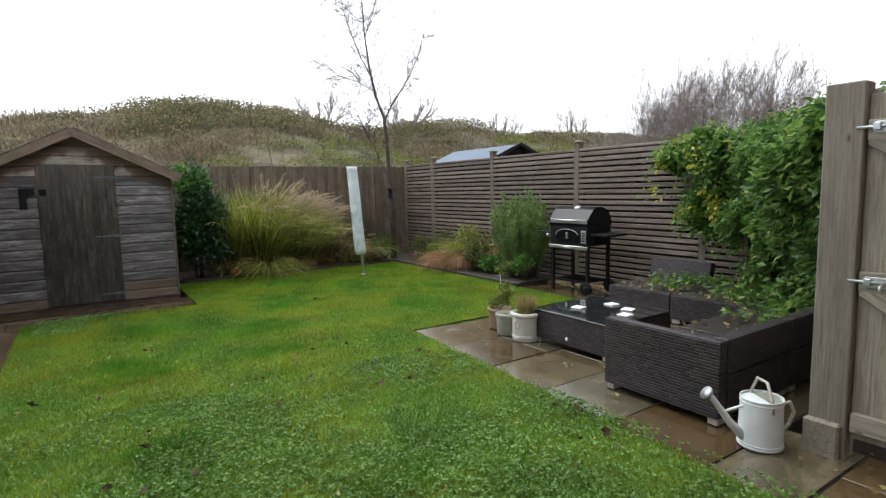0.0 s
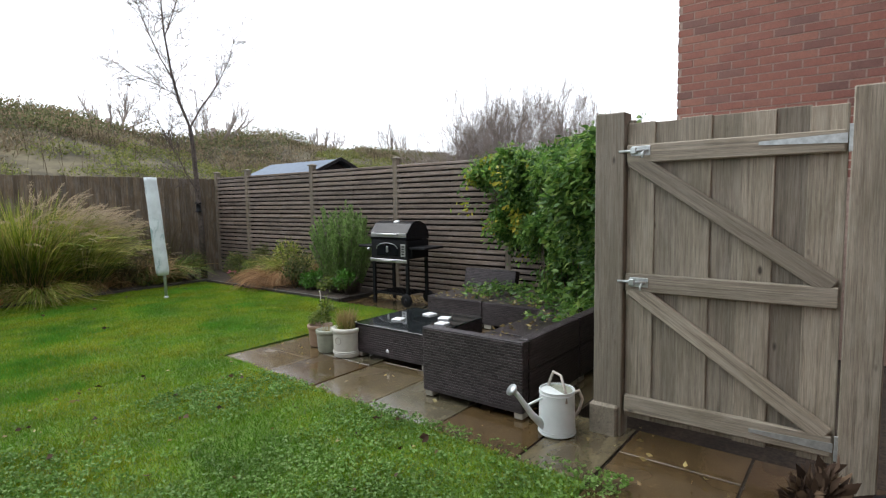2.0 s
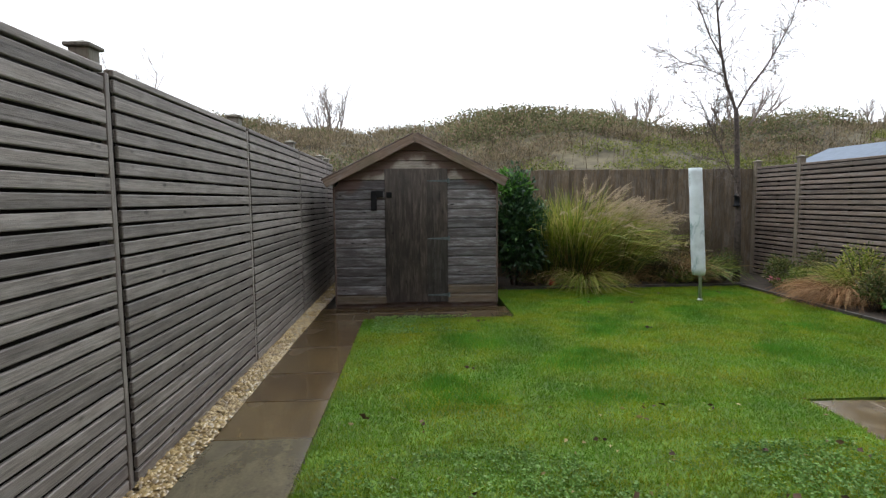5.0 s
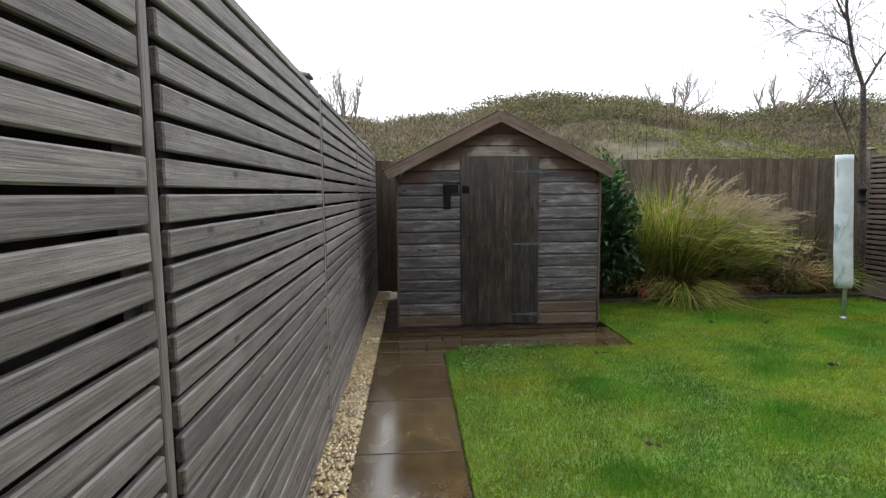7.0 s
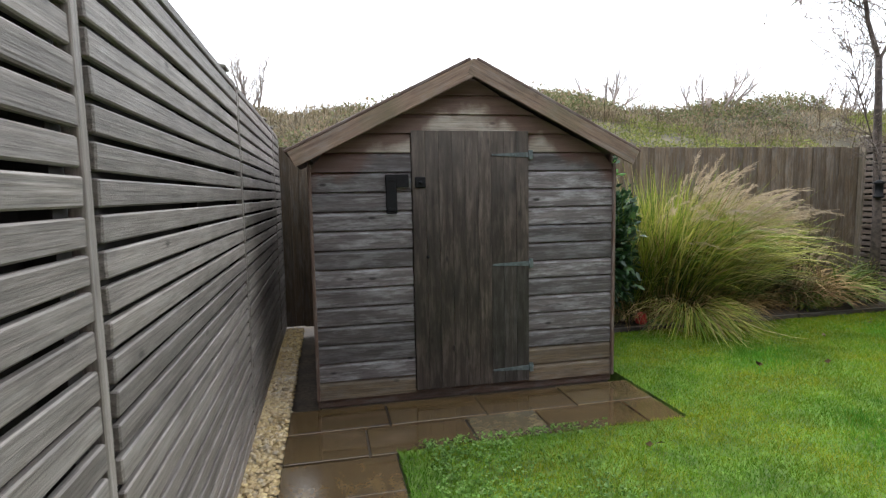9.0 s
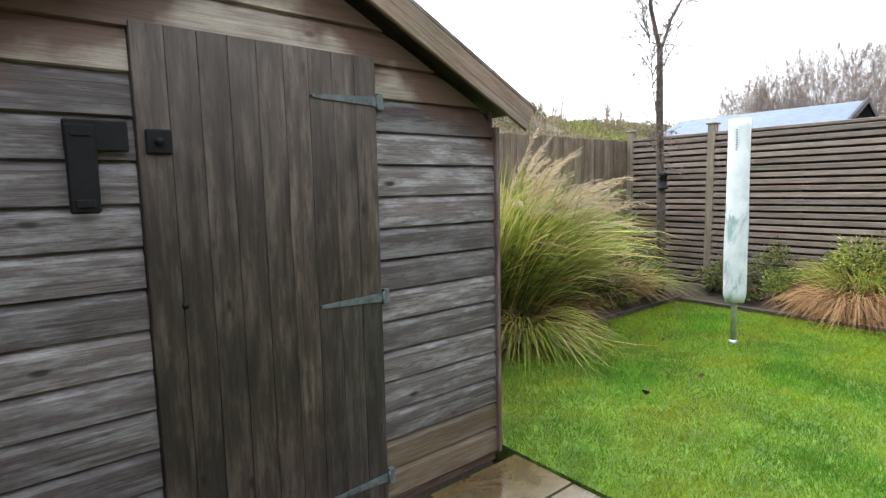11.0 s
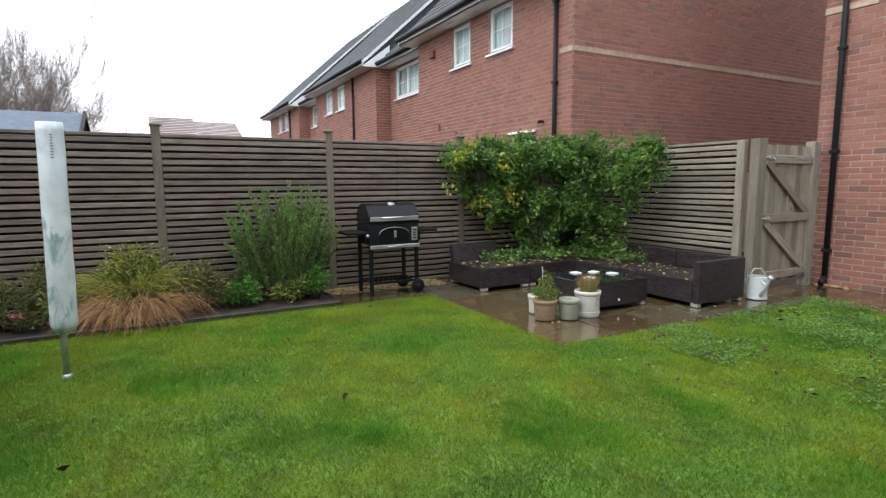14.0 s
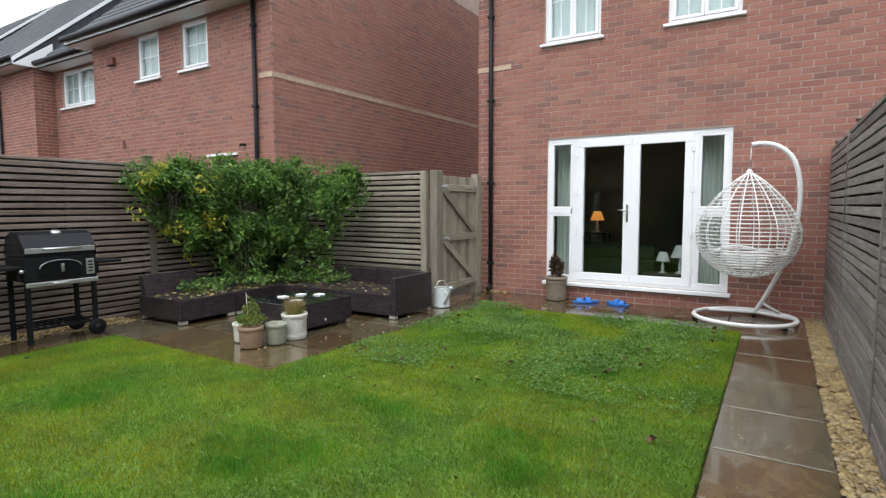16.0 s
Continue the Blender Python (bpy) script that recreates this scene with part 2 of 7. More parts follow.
SHED_BLACK = wood("shed_dark_plank", (0.011, 0.009, 0.008), (0.05, 0.041, 0.036), 0.5, (0.010, 0.008, 0.008), 0.7, 0.6, None, 0.3, (0.14, 0.135, 0.125), 0.35)
HINGE = plain("hinge_steel", (0.14, 0.175, 0.18), 0.55, 0.5, 0.3)
BARGE = wood("bargeboard_timber", (0.085, 0.052, 0.036), (0.28, 0.195, 0.135), 0.65, (0.035, 0.025, 0.02), 0.5, 0.5, (0.10, 0.10, 0.045))
SHED_RED = wood("shed_trim_timber", (0.045, 0.024, 0.018), (0.12, 0.075, 0.055), 0.6, (0.03, 0.02, 0.018), 0.5, 0.5)
BACKWOOD = wood("back_fence_board", (0.075, 0.052, 0.030), (0.185, 0.135, 0.085), 0.75, (0.035, 0.028, 0.02), 0.5, 0.3)
BRICK = brickwork("red_brick", [(0, (0.195, 0.098, 0.080)), (0.12, (0.27, 0.112, 0.086)), (0.55, (0.31, 0.128, 0.094)), (0.88, (0.345, 0.155, 0.112)), (1, (0.20, 0.105, 0.088))])
MORTAR = plain("mortar", (0.45, 0.335, 0.28), 0.95, speck=0.15, scale=40)
BAND = plain("buff_brick_band", (0.50, 0.37, 0.27), 0.85, speck=0.2, scale=14)
UPVC = plain("white_upvc", (0.83, 0.84, 0.86), 0.3, speck=0.02, bump=0.0)
SLAB = wet_stone("wet_sandstone", [(0, (0.070, 0.047, 0.022)), (0.35, (0.090, 0.063, 0.030)), (0.7, (0.112, 0.084, 0.042)), (1, (0.105, 0.098, 0.066))], 0.22)
BLACK = plain("black_paint", (0.007, 0.0075, 0.009), 0.6, speck=0.2, bump=0.05)
BLACK.node_tree.nodes["Principled BSDF"].inputs["Specular IOR Level"].default_value = 0.2
IRON = plain("galvanised_steel", (0.50, 0.54, 0.54), 0.45, 0.8, 0.2)
SOIL = plain("wet_soil", (0.045, 0.032, 0.022), 0.9, speck=0.5, scale=40, bump=0.8)
TURF = plain("turf_soil", (0.09, 0.17, 0.018), 0.9, speck=0.45, scale=45, bump=0.6)

SLATE = plain("slate_roof", (0.052, 0.056, 0.065), 0.75, speck=0.25, scale=8, bump=0.3)
TILE = plain("red_roof_tile", (0.135, 0.082, 0.072), 0.8, speck=0.25, scale=6)
FELT = plain("grey_felt", (0.12, 0.155, 0.205), 0.8, speck=0.1, scale=12)
PIPE = plain("black_plastic", (0.014, 0.014, 0.016), 0.5, speck=0.2)
PIPE.node_tree.nodes["Principled BSDF"].inputs["Specular IOR Level"].default_value = 0.2
BRICK_DARK = plain("dark_terracotta", (0.20, 0.07, 0.055), 0.85, speck=0.2, scale=20)
ROOM = plain("room_paint", (0.34, 0.33, 0.31), 0.85, speck=0.04, scale=3)
ROOM_FLOOR = plain("room_carpet", (0.12, 0.10, 0.085), 0.95, speck=0.2, scale=60)
NET = plain("net_cloth", (0.80, 0.86, 0.90), 0.9, speck=0.05, scale=8)
CURTAIN = plain("curtain_cloth", (0.74, 0.78, 0.75), 0.9, speck=0.05, scale=8)
GREENCLOTH = plain("green_weave", (0.045, 0.065, 0.04), 0.9, speck=0.5, scale=70, bump=0.5)
DARKWOOD = wood("dark_furniture_wood", (0.03, 0.02, 0.014), (0.09, 0.06, 0.04), 0.4, knots=0)
CHROME = plain("chrome", (0.7, 0.7, 0.7), 0.2, 1.0, 0.05, bump=0.0)
STEEL = plain("brushed_steel", (0.58, 0.59, 0.60), 0.32, 0.9, 0.1, 60)
BLACKGLOSS = plain("black_enamel", (0.006, 0.0065, 0.009), 0.22, speck=0.15, bump=0.02)
BLACKGLOSS.node_tree.nodes["Principled BSDF"].inputs["Specular IOR Level"].default_value = 0.3
FOOT = plain("pale_plastic", (0.42, 0.39, 0.33), 0.6, speck=0.15)
CREAM = plain("cream_glaze", (0.66, 0.65, 0.58), 0.3, speck=0.08, scale=12, bump=0.05, coat=0.3)
SAGE = plain("sage_glaze", (0.30, 0.32, 0.25), 0.35, speck=0.12, scale=14, coat=0.2)
TERRA = plain("wet_terracotta", (0.30, 0.205, 0.135), 0.55, speck=0.15, scale=18)
STONEPOT = plain("stone_pot", (0.25, 0.205, 0.155), 0.6, speck=0.15, scale=22)
ENAMEL = plain("worn_enamel", (0.66, 0.71, 0.71), 0.35, speck=0.06, scale=10, bump=0.03)
HANDLE = plain("worn_steel_handle", (0.50, 0.46, 0.41), 0.45, 0.3, 0.2)
BLUE = plain("blue_rubber", (0.02, 0.16, 0.55), 0.5, speck=0.08)
WHITE = plain("white_powder_coat", (0.78, 0.78, 0.77), 0.4, speck=0.05, scale=18, bump=0.05)
COVER = plain("dryer_cover", (0.70, 0.76, 0.79), 0.42, speck=0.12, scale=6, bump=0.3)
cn, cl = COVER.node_tree.nodes, COVER.node_tree.links
mildew, creep = node(cn, "ShaderNodeTexNoise", Scale=1.0, Detail=6.0, Roughness=0.6, Distortion=1.2), node(cn, "ShaderNodeTexNoise", Scale=1.0, Detail=2.0)
cl.new(coords(cn, cl, (9, 9, 4)), mildew.inputs["Vector"])
cl.new(coords(cn, cl, (1.5, 1.5, 2.4)), creep.inputs["Vector"])
cover_old = cn["Principled BSDF"].inputs["Base Color"].links[0].from_socket
where = mixed(cn, cl, "MULTIPLY", 1.0, ramp(cn, cl, mildew.outputs[0], [(0.50, (0, 0, 0)), (0.60, (1, 1, 1))]), ramp(cn, cl, creep.outputs[0], [(0.50, (0.03,) * 3), (0.64, (0.8,) * 3)]))
cl.new(mixed(cn, cl, "MIX", where, cover_old, (0.20, 0.33, 0.34)), cn["Principled BSDF"].inputs["Base Color"])
WEED = leafy("hill_scrub", [(0, (0.10, 0.082, 0.052)), (0.3, (0.19, 0.155, 0.10)), (0.6, (0.25, 0.20, 0.14)), (0.85, (0.32, 0.265, 0.19)), (1, (0.15, 0.155, 0.057))], 0.8, 0.3)
FRESHWEED = leafy("hill_weed", [(0, (0.092, 0.121, 0.030)), (0.5, (0.184, 0.213, 0.052)), (1, (0.265, 0.265, 0.092))], 0.8, 0.3)
BUSHGREEN = leafy("hill_bush", [(0, (0.08, 0.09, 0.042)), (0.35, (0.145, 0.155, 0.07)), (0.65, (0.20, 0.205, 0.10)), (0.8, (0.24, 0.175, 0.115)), (1, (0.30, 0.215, 0.155))], 0.6, 0.35)
LAUREL = leafy("laurel_leaf", [(0, (0.016, 0.045, 0.022)), (0.7, (0.035, 0.09, 0.034)), (0.95, (0.07, 0.15, 0.045)), (1, (0.13, 0.23, 0.07))], 0.3, 0.15, 0.5)
GRASSLEAF = leafy("tall_grass", [(0, (0.05, 0.10, 0.014)), (0.3, (0.17, 0.26, 0.03)), (0.6, (0.36, 0.42, 0.06)), (0.85, (0.50, 0.46, 0.13)), (1, (0.62, 0.52, 0.27))], 0.45, 0.35, 0.35)
# Dark copy of tall grass: shade inside the clump put into its colour.
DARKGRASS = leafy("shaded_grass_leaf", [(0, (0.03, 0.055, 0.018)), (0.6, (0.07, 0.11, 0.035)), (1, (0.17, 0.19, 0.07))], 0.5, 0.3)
FOXY = leafy("foxy_dry_grass", [(0, (0.17, 0.105, 0.05)), (0.5, (0.34, 0.23, 0.11)), (1, (0.50, 0.37, 0.19))], 0.65, 0.35)
STRAW = leafy("straw", [(0, (0.24, 0.18, 0.08)), (0.6, (0.40, 0.31, 0.15)), (1, (0.32, 0.28, 0.09))], 0.7, 0.3)
DRYWEED = leafy("dry_weed", [(0, (0.06, 0.045, 0.03)), (0.6, (0.11, 0.085, 0.055)), (1, (0.10, 0.10, 0.04))], 0.8, 0.15)
PLUME = leafy("grass_plume", [(0, (0.44, 0.35, 0.27)), (0.6, (0.62, 0.51, 0.40)), (1, (0.58, 0.49, 0.33))], 0.8, 0.5)
RUST = leafy("rusty_grass", [(0, (0.21, 0.10, 0.045)), (0.5, (0.40, 0.225, 0.11)), (1, (0.50, 0.34, 0.18))], 0.7, 0.25)
HERB = leafy("herb_leaf", [(0, (0.075, 0.13, 0.025)), (0.6, (0.17, 0.23, 0.05)), (1, (0.27, 0.29, 0.08))], 0.5)
BRIGHT = leafy("bright_leaf", [(0, (0.05, 0.15, 0.02)), (1, (0.12, 0.28, 0.05))], 0.45)
ROSEMARY = leafy("rosemary_leaf", [(0, (0.10, 0.19, 0.05)), (0.6, (0.21, 0.34, 0.10)), (1, (0.30, 0.42, 0.16))], 0.55, 0.5)
CLIMBER = leafy("climber_leaf", [(0, (0.035, 0.095, 0.022)), (0.4, (0.10, 0.215, 0.048)), (0.85, (0.18, 0.32, 0.066)), (1, (0.27, 0.38, 0.08))], 0.42, 0.45, 0.4)
YELLOWLEAF = leafy("yellowing_leaf", [(0, (0.19, 0.25, 0.03)), (0.5, (0.36, 0.38, 0.045)), (1, (0.48, 0.40, 0.06))], 0.45, 0.35)
SHRUB = leafy("border_shrub", [(0, (0.045, 0.07, 0.025)), (0.5, (0.11, 0.14, 0.045)), (0.85, (0.20, 0.21, 0.065)), (1, (0.26, 0.17, 0.10))], 0.55)
DEADLEAF = leafy("dead_leaf", [(0, (0.035, 0.022, 0.015)), (0.6, (0.09, 0.055, 0.035)), (1, (0.15, 0.10, 0.06))], 0.8, 0.1)
def lawn_tone(name):
    """Lawn blades: each its own tint, with straw-yellow and mossy areas across the lawn."""
    m = leafy(name, [(0, (0.092, 0.205, 0.012)), (0.4, (0.155, 0.28, 0.016)), (0.8, (0.225, 0.325, 0.024)), (1, (0.33, 0.34, 0.06))], 0.55, 0.35, 0.12)
    n, l = m.node_tree.nodes, m.node_tree.links
    b = n["Principled BSDF"]
    base = b.inputs["Base Color"].links[0].from_socket
    no = node(n, "ShaderNodeTexNoise", Scale=1.15, Detail=4.0, Roughness=0.6)
    l.new(coords(n, l, (1, 1, 1), False), no.inputs["Vector"])
    col = mixed(n, l, "MULTIPLY", 1.0, base, ramp(n, l, no.outputs[0], [(0.36, (0.55, 0.80, 0.95)), (0.47, (0.92, 0.97, 1)), (0.64, (1.38, 1.05, 0.9))]))
    l.new(col, b.inputs["Base Color"])
    l.new(col, [k for k in n if k.type == "BSDF_TRANSLUCENT"][0].inputs["Color"])
    return m


GRASS = lawn_tone("lawn_blade")
LUSH = leafy("lush_blade", [(0, (0.065, 0.215, 0.018)), (1, (0.105, 0.30, 0.028))], 0.5, 0.35)
CLOVER = leafy("clover_leaf", [(0, (0.10, 0.215, 0.035)), (0.6, (0.15, 0.285, 0.065)), (1, (0.22, 0.34, 0.12))], 0.5, 0.3)
BARK = plain("birch_bark", (0.085, 0.065, 0.055), 0.85, speck=0.45, scale=25, bump=0.5)
TWIG = plain("bare_twig", (0.11, 0.085, 0.07), 0.85, speck=0.3, scale=10)
PALE_TWIG = plain("pale_twig", (0.27, 0.225, 0.20), 0.85, speck=0.25, scale=5)
PEBBLE = wet_stone("wet_pebble", [(0, (0.20, 0.145, 0.07)), (0.35, (0.34, 0.255, 0.12)), (0.7, (0.44, 0.35, 0.18)), (1, (0.29, 0.25, 0.18))], 0.5, 0.2)
PINK = plain("pink_petal", (0.62, 0.16, 0.24), 0.6, speck=0.15)
RED = plain("red_plastic", (0.55, 0.04, 0.04), 0.4, speck=0.1)
SEALEAF = leafy("fallen_leaf", [(0, (0.16, 0.11, 0.05)), (0.5, (0.30, 0.24, 0.10)), (1, (0.36, 0.33, 0.16))], 0.5, 0.2)


def glass(name, tint, gloss):
    """Clear glass whose gloss rises towards grazing angles."""
    m, n, l, b = material(name)
    tr, gl, mx, fr = n.new("ShaderNodeBsdfTransparent"), n.new("ShaderNodeBsdfGlossy"), n.new("ShaderNodeMixShader"), n.new("ShaderNodeLayerWeight")
    tr.inputs["Color"].default_value, gl.inputs["Roughness"].default_value = (*tint, 1), gloss
    fr.inputs["Blend"].default_value = 0.5
    power, scaled = n.new("ShaderNodeMath"), n.new("ShaderNodeMath")
    power.operation, power.inputs[1].default_value = "POWER", 5.0
    scaled.operation, scaled.inputs[1].default_value, scaled.inputs[2].default_value = "MULTIPLY_ADD", 0.95, 0.045
    for a, c in ((fr.outputs["Facing"], power.inputs[0]), (power.outputs[0], scaled.inputs[0]), (scaled.outputs[0], mx.inputs[0]), (tr.outputs[0], mx.inputs[1]), (gl.outputs[0], mx.inputs[2]), (mx.outputs[0], n["Material Output"].inputs[0])):
        l.new(a, c)
    return m


GLASS = glass("window_glass", (0.86, 0.90, 0.88), 0.02)
TABLEGLASS = plain("dark_table_glass", (0.02, 0.024, 0.026), 0.06, speck=0.2, scale=4, bump=0.03, coat=0.6)
GLOW, gn_, gl_, gb_ = material("lit_amber_shade")
gb_.inputs["Base Color"].default_value = (0.5, 0.25, 0.08, 1)
gb_.inputs["Emission Color"].default_value = (1.0, 0.36, 0.06, 1)
gb_.inputs["Emission Strength"].default_value = 0.4


def rattan():
    """Flat synthetic cane, woven over and under in bands of 24 mm."""
    m, n, l, b = material("dark_woven_cane")
    tc = n.new("ShaderNodeTexCoord")
    sep, add = n.new("ShaderNodeSeparateXYZ"), n.new("ShaderNodeMath")
    l.new(tc.outputs["Object"], sep.inputs[0])
    l.new(sep.outputs["X"], add.inputs[0])
    l.new(sep.outputs["Y"], add.inputs[1])
    com = n.new("ShaderNodeCombineXYZ")
    geo = n.new("ShaderNodeNewGeometry")
    nz, flat = n.new("ShaderNodeSeparateXYZ"), n.new("ShaderNodeMath")
    l.new(geo.outputs["Normal"], nz.inputs[0])
    flat.operation = "GREATER_THAN"
    flat.inputs[1].default_value = 0.7
    l.new(nz.outputs["Z"], flat.inputs[0])
    pick = n.new("ShaderNodeMix")
    pick.data_type = "FLOAT"
    l.new(flat.outputs[0], pick.inputs[0])
    l.new(add.outputs[0], pick.inputs[2])
    l.new(sep.outputs["X"], pick.inputs[3])
    pick2 = n.new("ShaderNodeMix")
    pick2.data_type = "FLOAT"
    l.new(flat.outputs[0], pick2.inputs[0])
    l.new(sep.outputs["Z"], pick2.inputs[2])
    l.new(sep.outputs["Y"], pick2.inputs[3])
    l.new(pick.outputs[0], com.inputs[0])
    l.new(pick2.outputs[0], com.inputs[1])
    br = node(n, "ShaderNodeTexBrick", Scale=1.0, Mortar_Size=0.0035, Mortar_Smooth=0.7, Brick_Width=0.052, Row_Height=0.0185)
    br.offset = 0.5
    l.new(com.outputs[0], br.inputs["Vector"])
    br.inputs["Color1"].default_value, br.inputs["Color2"].default_value, br.inputs["Mortar"].default_value = (0.018, 0.0125, 0.0145, 1), (0.058, 0.042, 0.047, 1), (0.003, 0.0025, 0.0025, 1)
    no = node(n, "ShaderNodeTexNoise", Scale=5.0, Detail=4.0)
    l.new(coords(n, l, (1, 1, 1)), no.inputs["Vector"])
    col = mixed(n, l, "MULTIPLY", 0.7, br.outputs["Color"], ramp(n, l, no.outputs[0], [(0.3, (0.65,) * 3), (0.7, (1.25,) * 3)]))
    l.new(col, b.inputs["Base Color"])
    b.inputs["Roughness"].default_value = 0.38
    inv = n.new("ShaderNodeMath")
    inv.operation = "SUBTRACT"
    inv.inputs[0].default_value = 1.0
    l.new(br.outputs["Fac"], inv.inputs[1])
    bumped(n, l, b, inv.outputs[0], 0.8, 0.006)
    return m


RATTAN = rattan()
RATTAN.node_tree.nodes["Principled BSDF"].inputs["Specular IOR Level"].default_value = 0.4

HILLSOIL = plain("hill_soil", (0.105, 0.088, 0.05), 0.95, speck=0.5, scale=1.5, bump=0.5)


# ---- geometry ----
class Geo:
    """A list of vertices and faces to become one mesh."""

    def __init__(self):
        self.v, self.f, self.s = [], [], []

    def add(self, verts, faces, smooth=False):
        o = len(self.v)
        self.v.extend(tuple(p) for p in verts)
        self.f.extend([tuple(i + o for i in q) for q in faces])
        self.s.extend([smooth] * len(faces))
        return self

    def box(self, x0, x1, y0, y1, z0, z1, bevel=0.0, m=None, seg=1):
        if bevel <= 0:
            vs = [(x, y, z) for x in (x0, x1) for y in (y0, y1) for z in (z0, z1)]
            fs = [(0, 1, 3, 2), (4, 6, 7, 5), (0, 4, 5, 1), (2, 3, 7, 6), (0, 2, 6, 4), (1, 5, 7, 3)]
        else:
            bm = bmesh.new()
            bmesh.ops.create_cube(bm, size=1.0)
            for p in bm.verts:
                p.co = Vector((x0 + (p.co.x + 0.5) * (x1 - x0), y0 + (p.co.y + 0.5) * (y1 - y0), z0 + (p.co.z + 0.5) * (z1 - z0)))
            bmesh.ops.bevel(bm, geom=bm.edges[:], offset=bevel, segments=seg, affect="EDGES", profile=0.6)
            bm.verts.index_update()
            vs, fs = [p.co.copy() for p in bm.verts], [tuple(p.index for p in q.verts) for q in bm.faces]
            bm.free()
        if m is not None:
            vs = [m @ Vector(p) for p in vs]
        return self.add(vs, fs)

    def tube(self, points, radii, seg=8, caps=True, closed=False):
        pts = [Vector(p) for p in points]
        if isinstance(radii, (int, float)):
            radii = [radii] * len(pts)
        vs, fs, n = [], [], len(pts)
        side = None
        for i, p in enumerate(pts):
            if closed:
                d = pts[(i + 1) % n] - pts[i - 1]
            else:
                d = pts[min(i + 1, n - 1)] - pts[max(i - 1, 0)]
            d = d.normalized() if d.length > 1e-9 else Vector((0, 0, 1))
            if side is None:
                side = d.orthogonal().normalized()
            else:
                side = (side - d * side.dot(d))
                side = side.normalized() if side.length > 1e-6 else d.orthogonal().normalized()
            up = d.cross(side)
            for k in range(seg):
                a = 2 * math.pi * k / seg
                vs.append(p + (side * math.cos(a) + up * math.sin(a)) * radii[i])
        for i in range(n if closed else n - 1):
            j = (i + 1) % n
            for k in range(seg):
                fs.append((i * seg + k, i * seg + (k + 1) % seg, j * seg + (k + 1) % seg, j * seg + k))
        if caps and not closed:
            fs.append(tuple(range(seg))[::-1])
            fs.append(tuple((n - 1) * seg + k for k in range(seg)))
        return self.add(vs, fs, True)

    def lathe(self, profile, seg=24, centre=(0, 0, 0), m=None):
        vs, fs, n = [], [], len(profile)
        for r, z in profile:
            for k in range(seg):
                a = 2 * math.pi * k / seg
                vs.append(Vector((centre[0] + r * math.cos(a), centre[1] + r * math.sin(a), centre[2] + z)))
        for i in range(n - 1):
            for k in range(seg):
                fs.append((i * seg + k, i * seg + (k + 1) % seg, (i + 1) * seg + (k + 1) % seg, (i + 1) * seg + k))
        if m is not None:
            vs = [m @ p for p in vs]
        return self.add(vs, fs, True)

    def prism(self, outline, depth, m):
        """An outline of (u, v) pushed out by depth along the local z of m."""
        n = len(outline)
        vs = [m @ Vector((u, v, 0)) for u, v in outline] + [m @ Vector((u, v, depth)) for u, v in outline]
        fs = [tuple(range(n))[::-1], tuple(range(n, 2 * n))] + [(i, (i + 1) % n, n + (i + 1) % n, n + i) for i in range(n)]
        return self.add(vs, fs)

    def mesh(self, name, mat):
        me = bpy.data.meshes.new(name)
        me.from_pydata([tuple(p) for p in self.v], [], self.f)
        me.polygons.foreach_set("use_smooth", self.s)
        me.materials.append(mat)
        me.update()
        return me


def part(name, geo, mat, parent, label="", m=None):
    me = geo if isinstance(geo, bpy.types.Mesh) else geo.mesh(name, mat)
    ob = new(name, me)
    ob.parent = parent
    if m is not None:
        ob.matrix_basis = m
    return tagged(ob, label) if label else ob


def thing(name, label, category, m=None, group="", kind=""):
    ob = new(name)
    ob.empty_display_size = 0.1
    if m is not None:
        ob.matrix_basis = m
    return tagged(ob, label, category, group, kind)


def solid(name, geo, mat, label, category, m=None, group="", kind=""):
    ob = new(name, geo if isinstance(geo, bpy.types.Mesh) else geo.mesh(name, mat))
    if m is not None:
        ob.matrix_basis = m
    return tagged(ob, label, category, group, kind)


BOARDS = {}


def board(length, width, thick, mat, bevel=0.004):
    """One sawn board, its length along x from 0, shared by all boards of that size."""
    key = (round(length, 3), round(width, 3), round(thick, 3), mat.name)
    if key not in BOARDS:
        BOARDS[key] = Geo().box(0, length, -thick / 2, thick / 2, -width / 2, width / 2, bevel).mesh("board", mat)
    return BOARDS[key]


UPRIGHT = Matrix(((0, 0, 1, 0), (0, 1, 0, 0), (1, 0, 0, 0), (0, 0, 0, 1)))  # board's x up, its width along x


# ---- ground ----
def sheet(x0, x1, y0, y1, z):
    return Geo().add([(x0, y0, z), (x1, y0, z), (x1, y1, z), (x0, y1, z)], [(0, 1, 2, 3)])


solid("ground", sheet(-400, 400, -400, 400, -0.12), SOIL, "dark wet soil running out to the horizon", "ground", kind="structure")
lawn_geo = Geo()
LAWN = [(-0.17, 2.86 + 0.2 * k / 7, 1.44 + 0.5 * k, 1.44 + 0.5 * (k + 1)) for k in range(7)] + [(-0.17, 5.36, 4.94, 7.655), (1.58, 5.36, 7.655, 9.5)]
for x0, x1, y0, y1 in LAWN:
    lawn_geo.add([(x0, y0, 0.0), (x1, y0, 0.0), (x1, y1, 0.0), (x0, y1, 0.0)], [(0, 1, 2, 3)])
    for (ax, ay), (bx, by) in (((x0, y0), (x1, y0)), ((x1, y0), (x1, y1)), ((x1, y1), (x0, y1)), ((x0, y1), (x0, y0))):
        lawn_geo.add([(ax, ay, -0.11), (bx, by, -0.11), (bx, by, 0.0), (ax, ay, 0.0)], [(0, 1, 2, 3)])
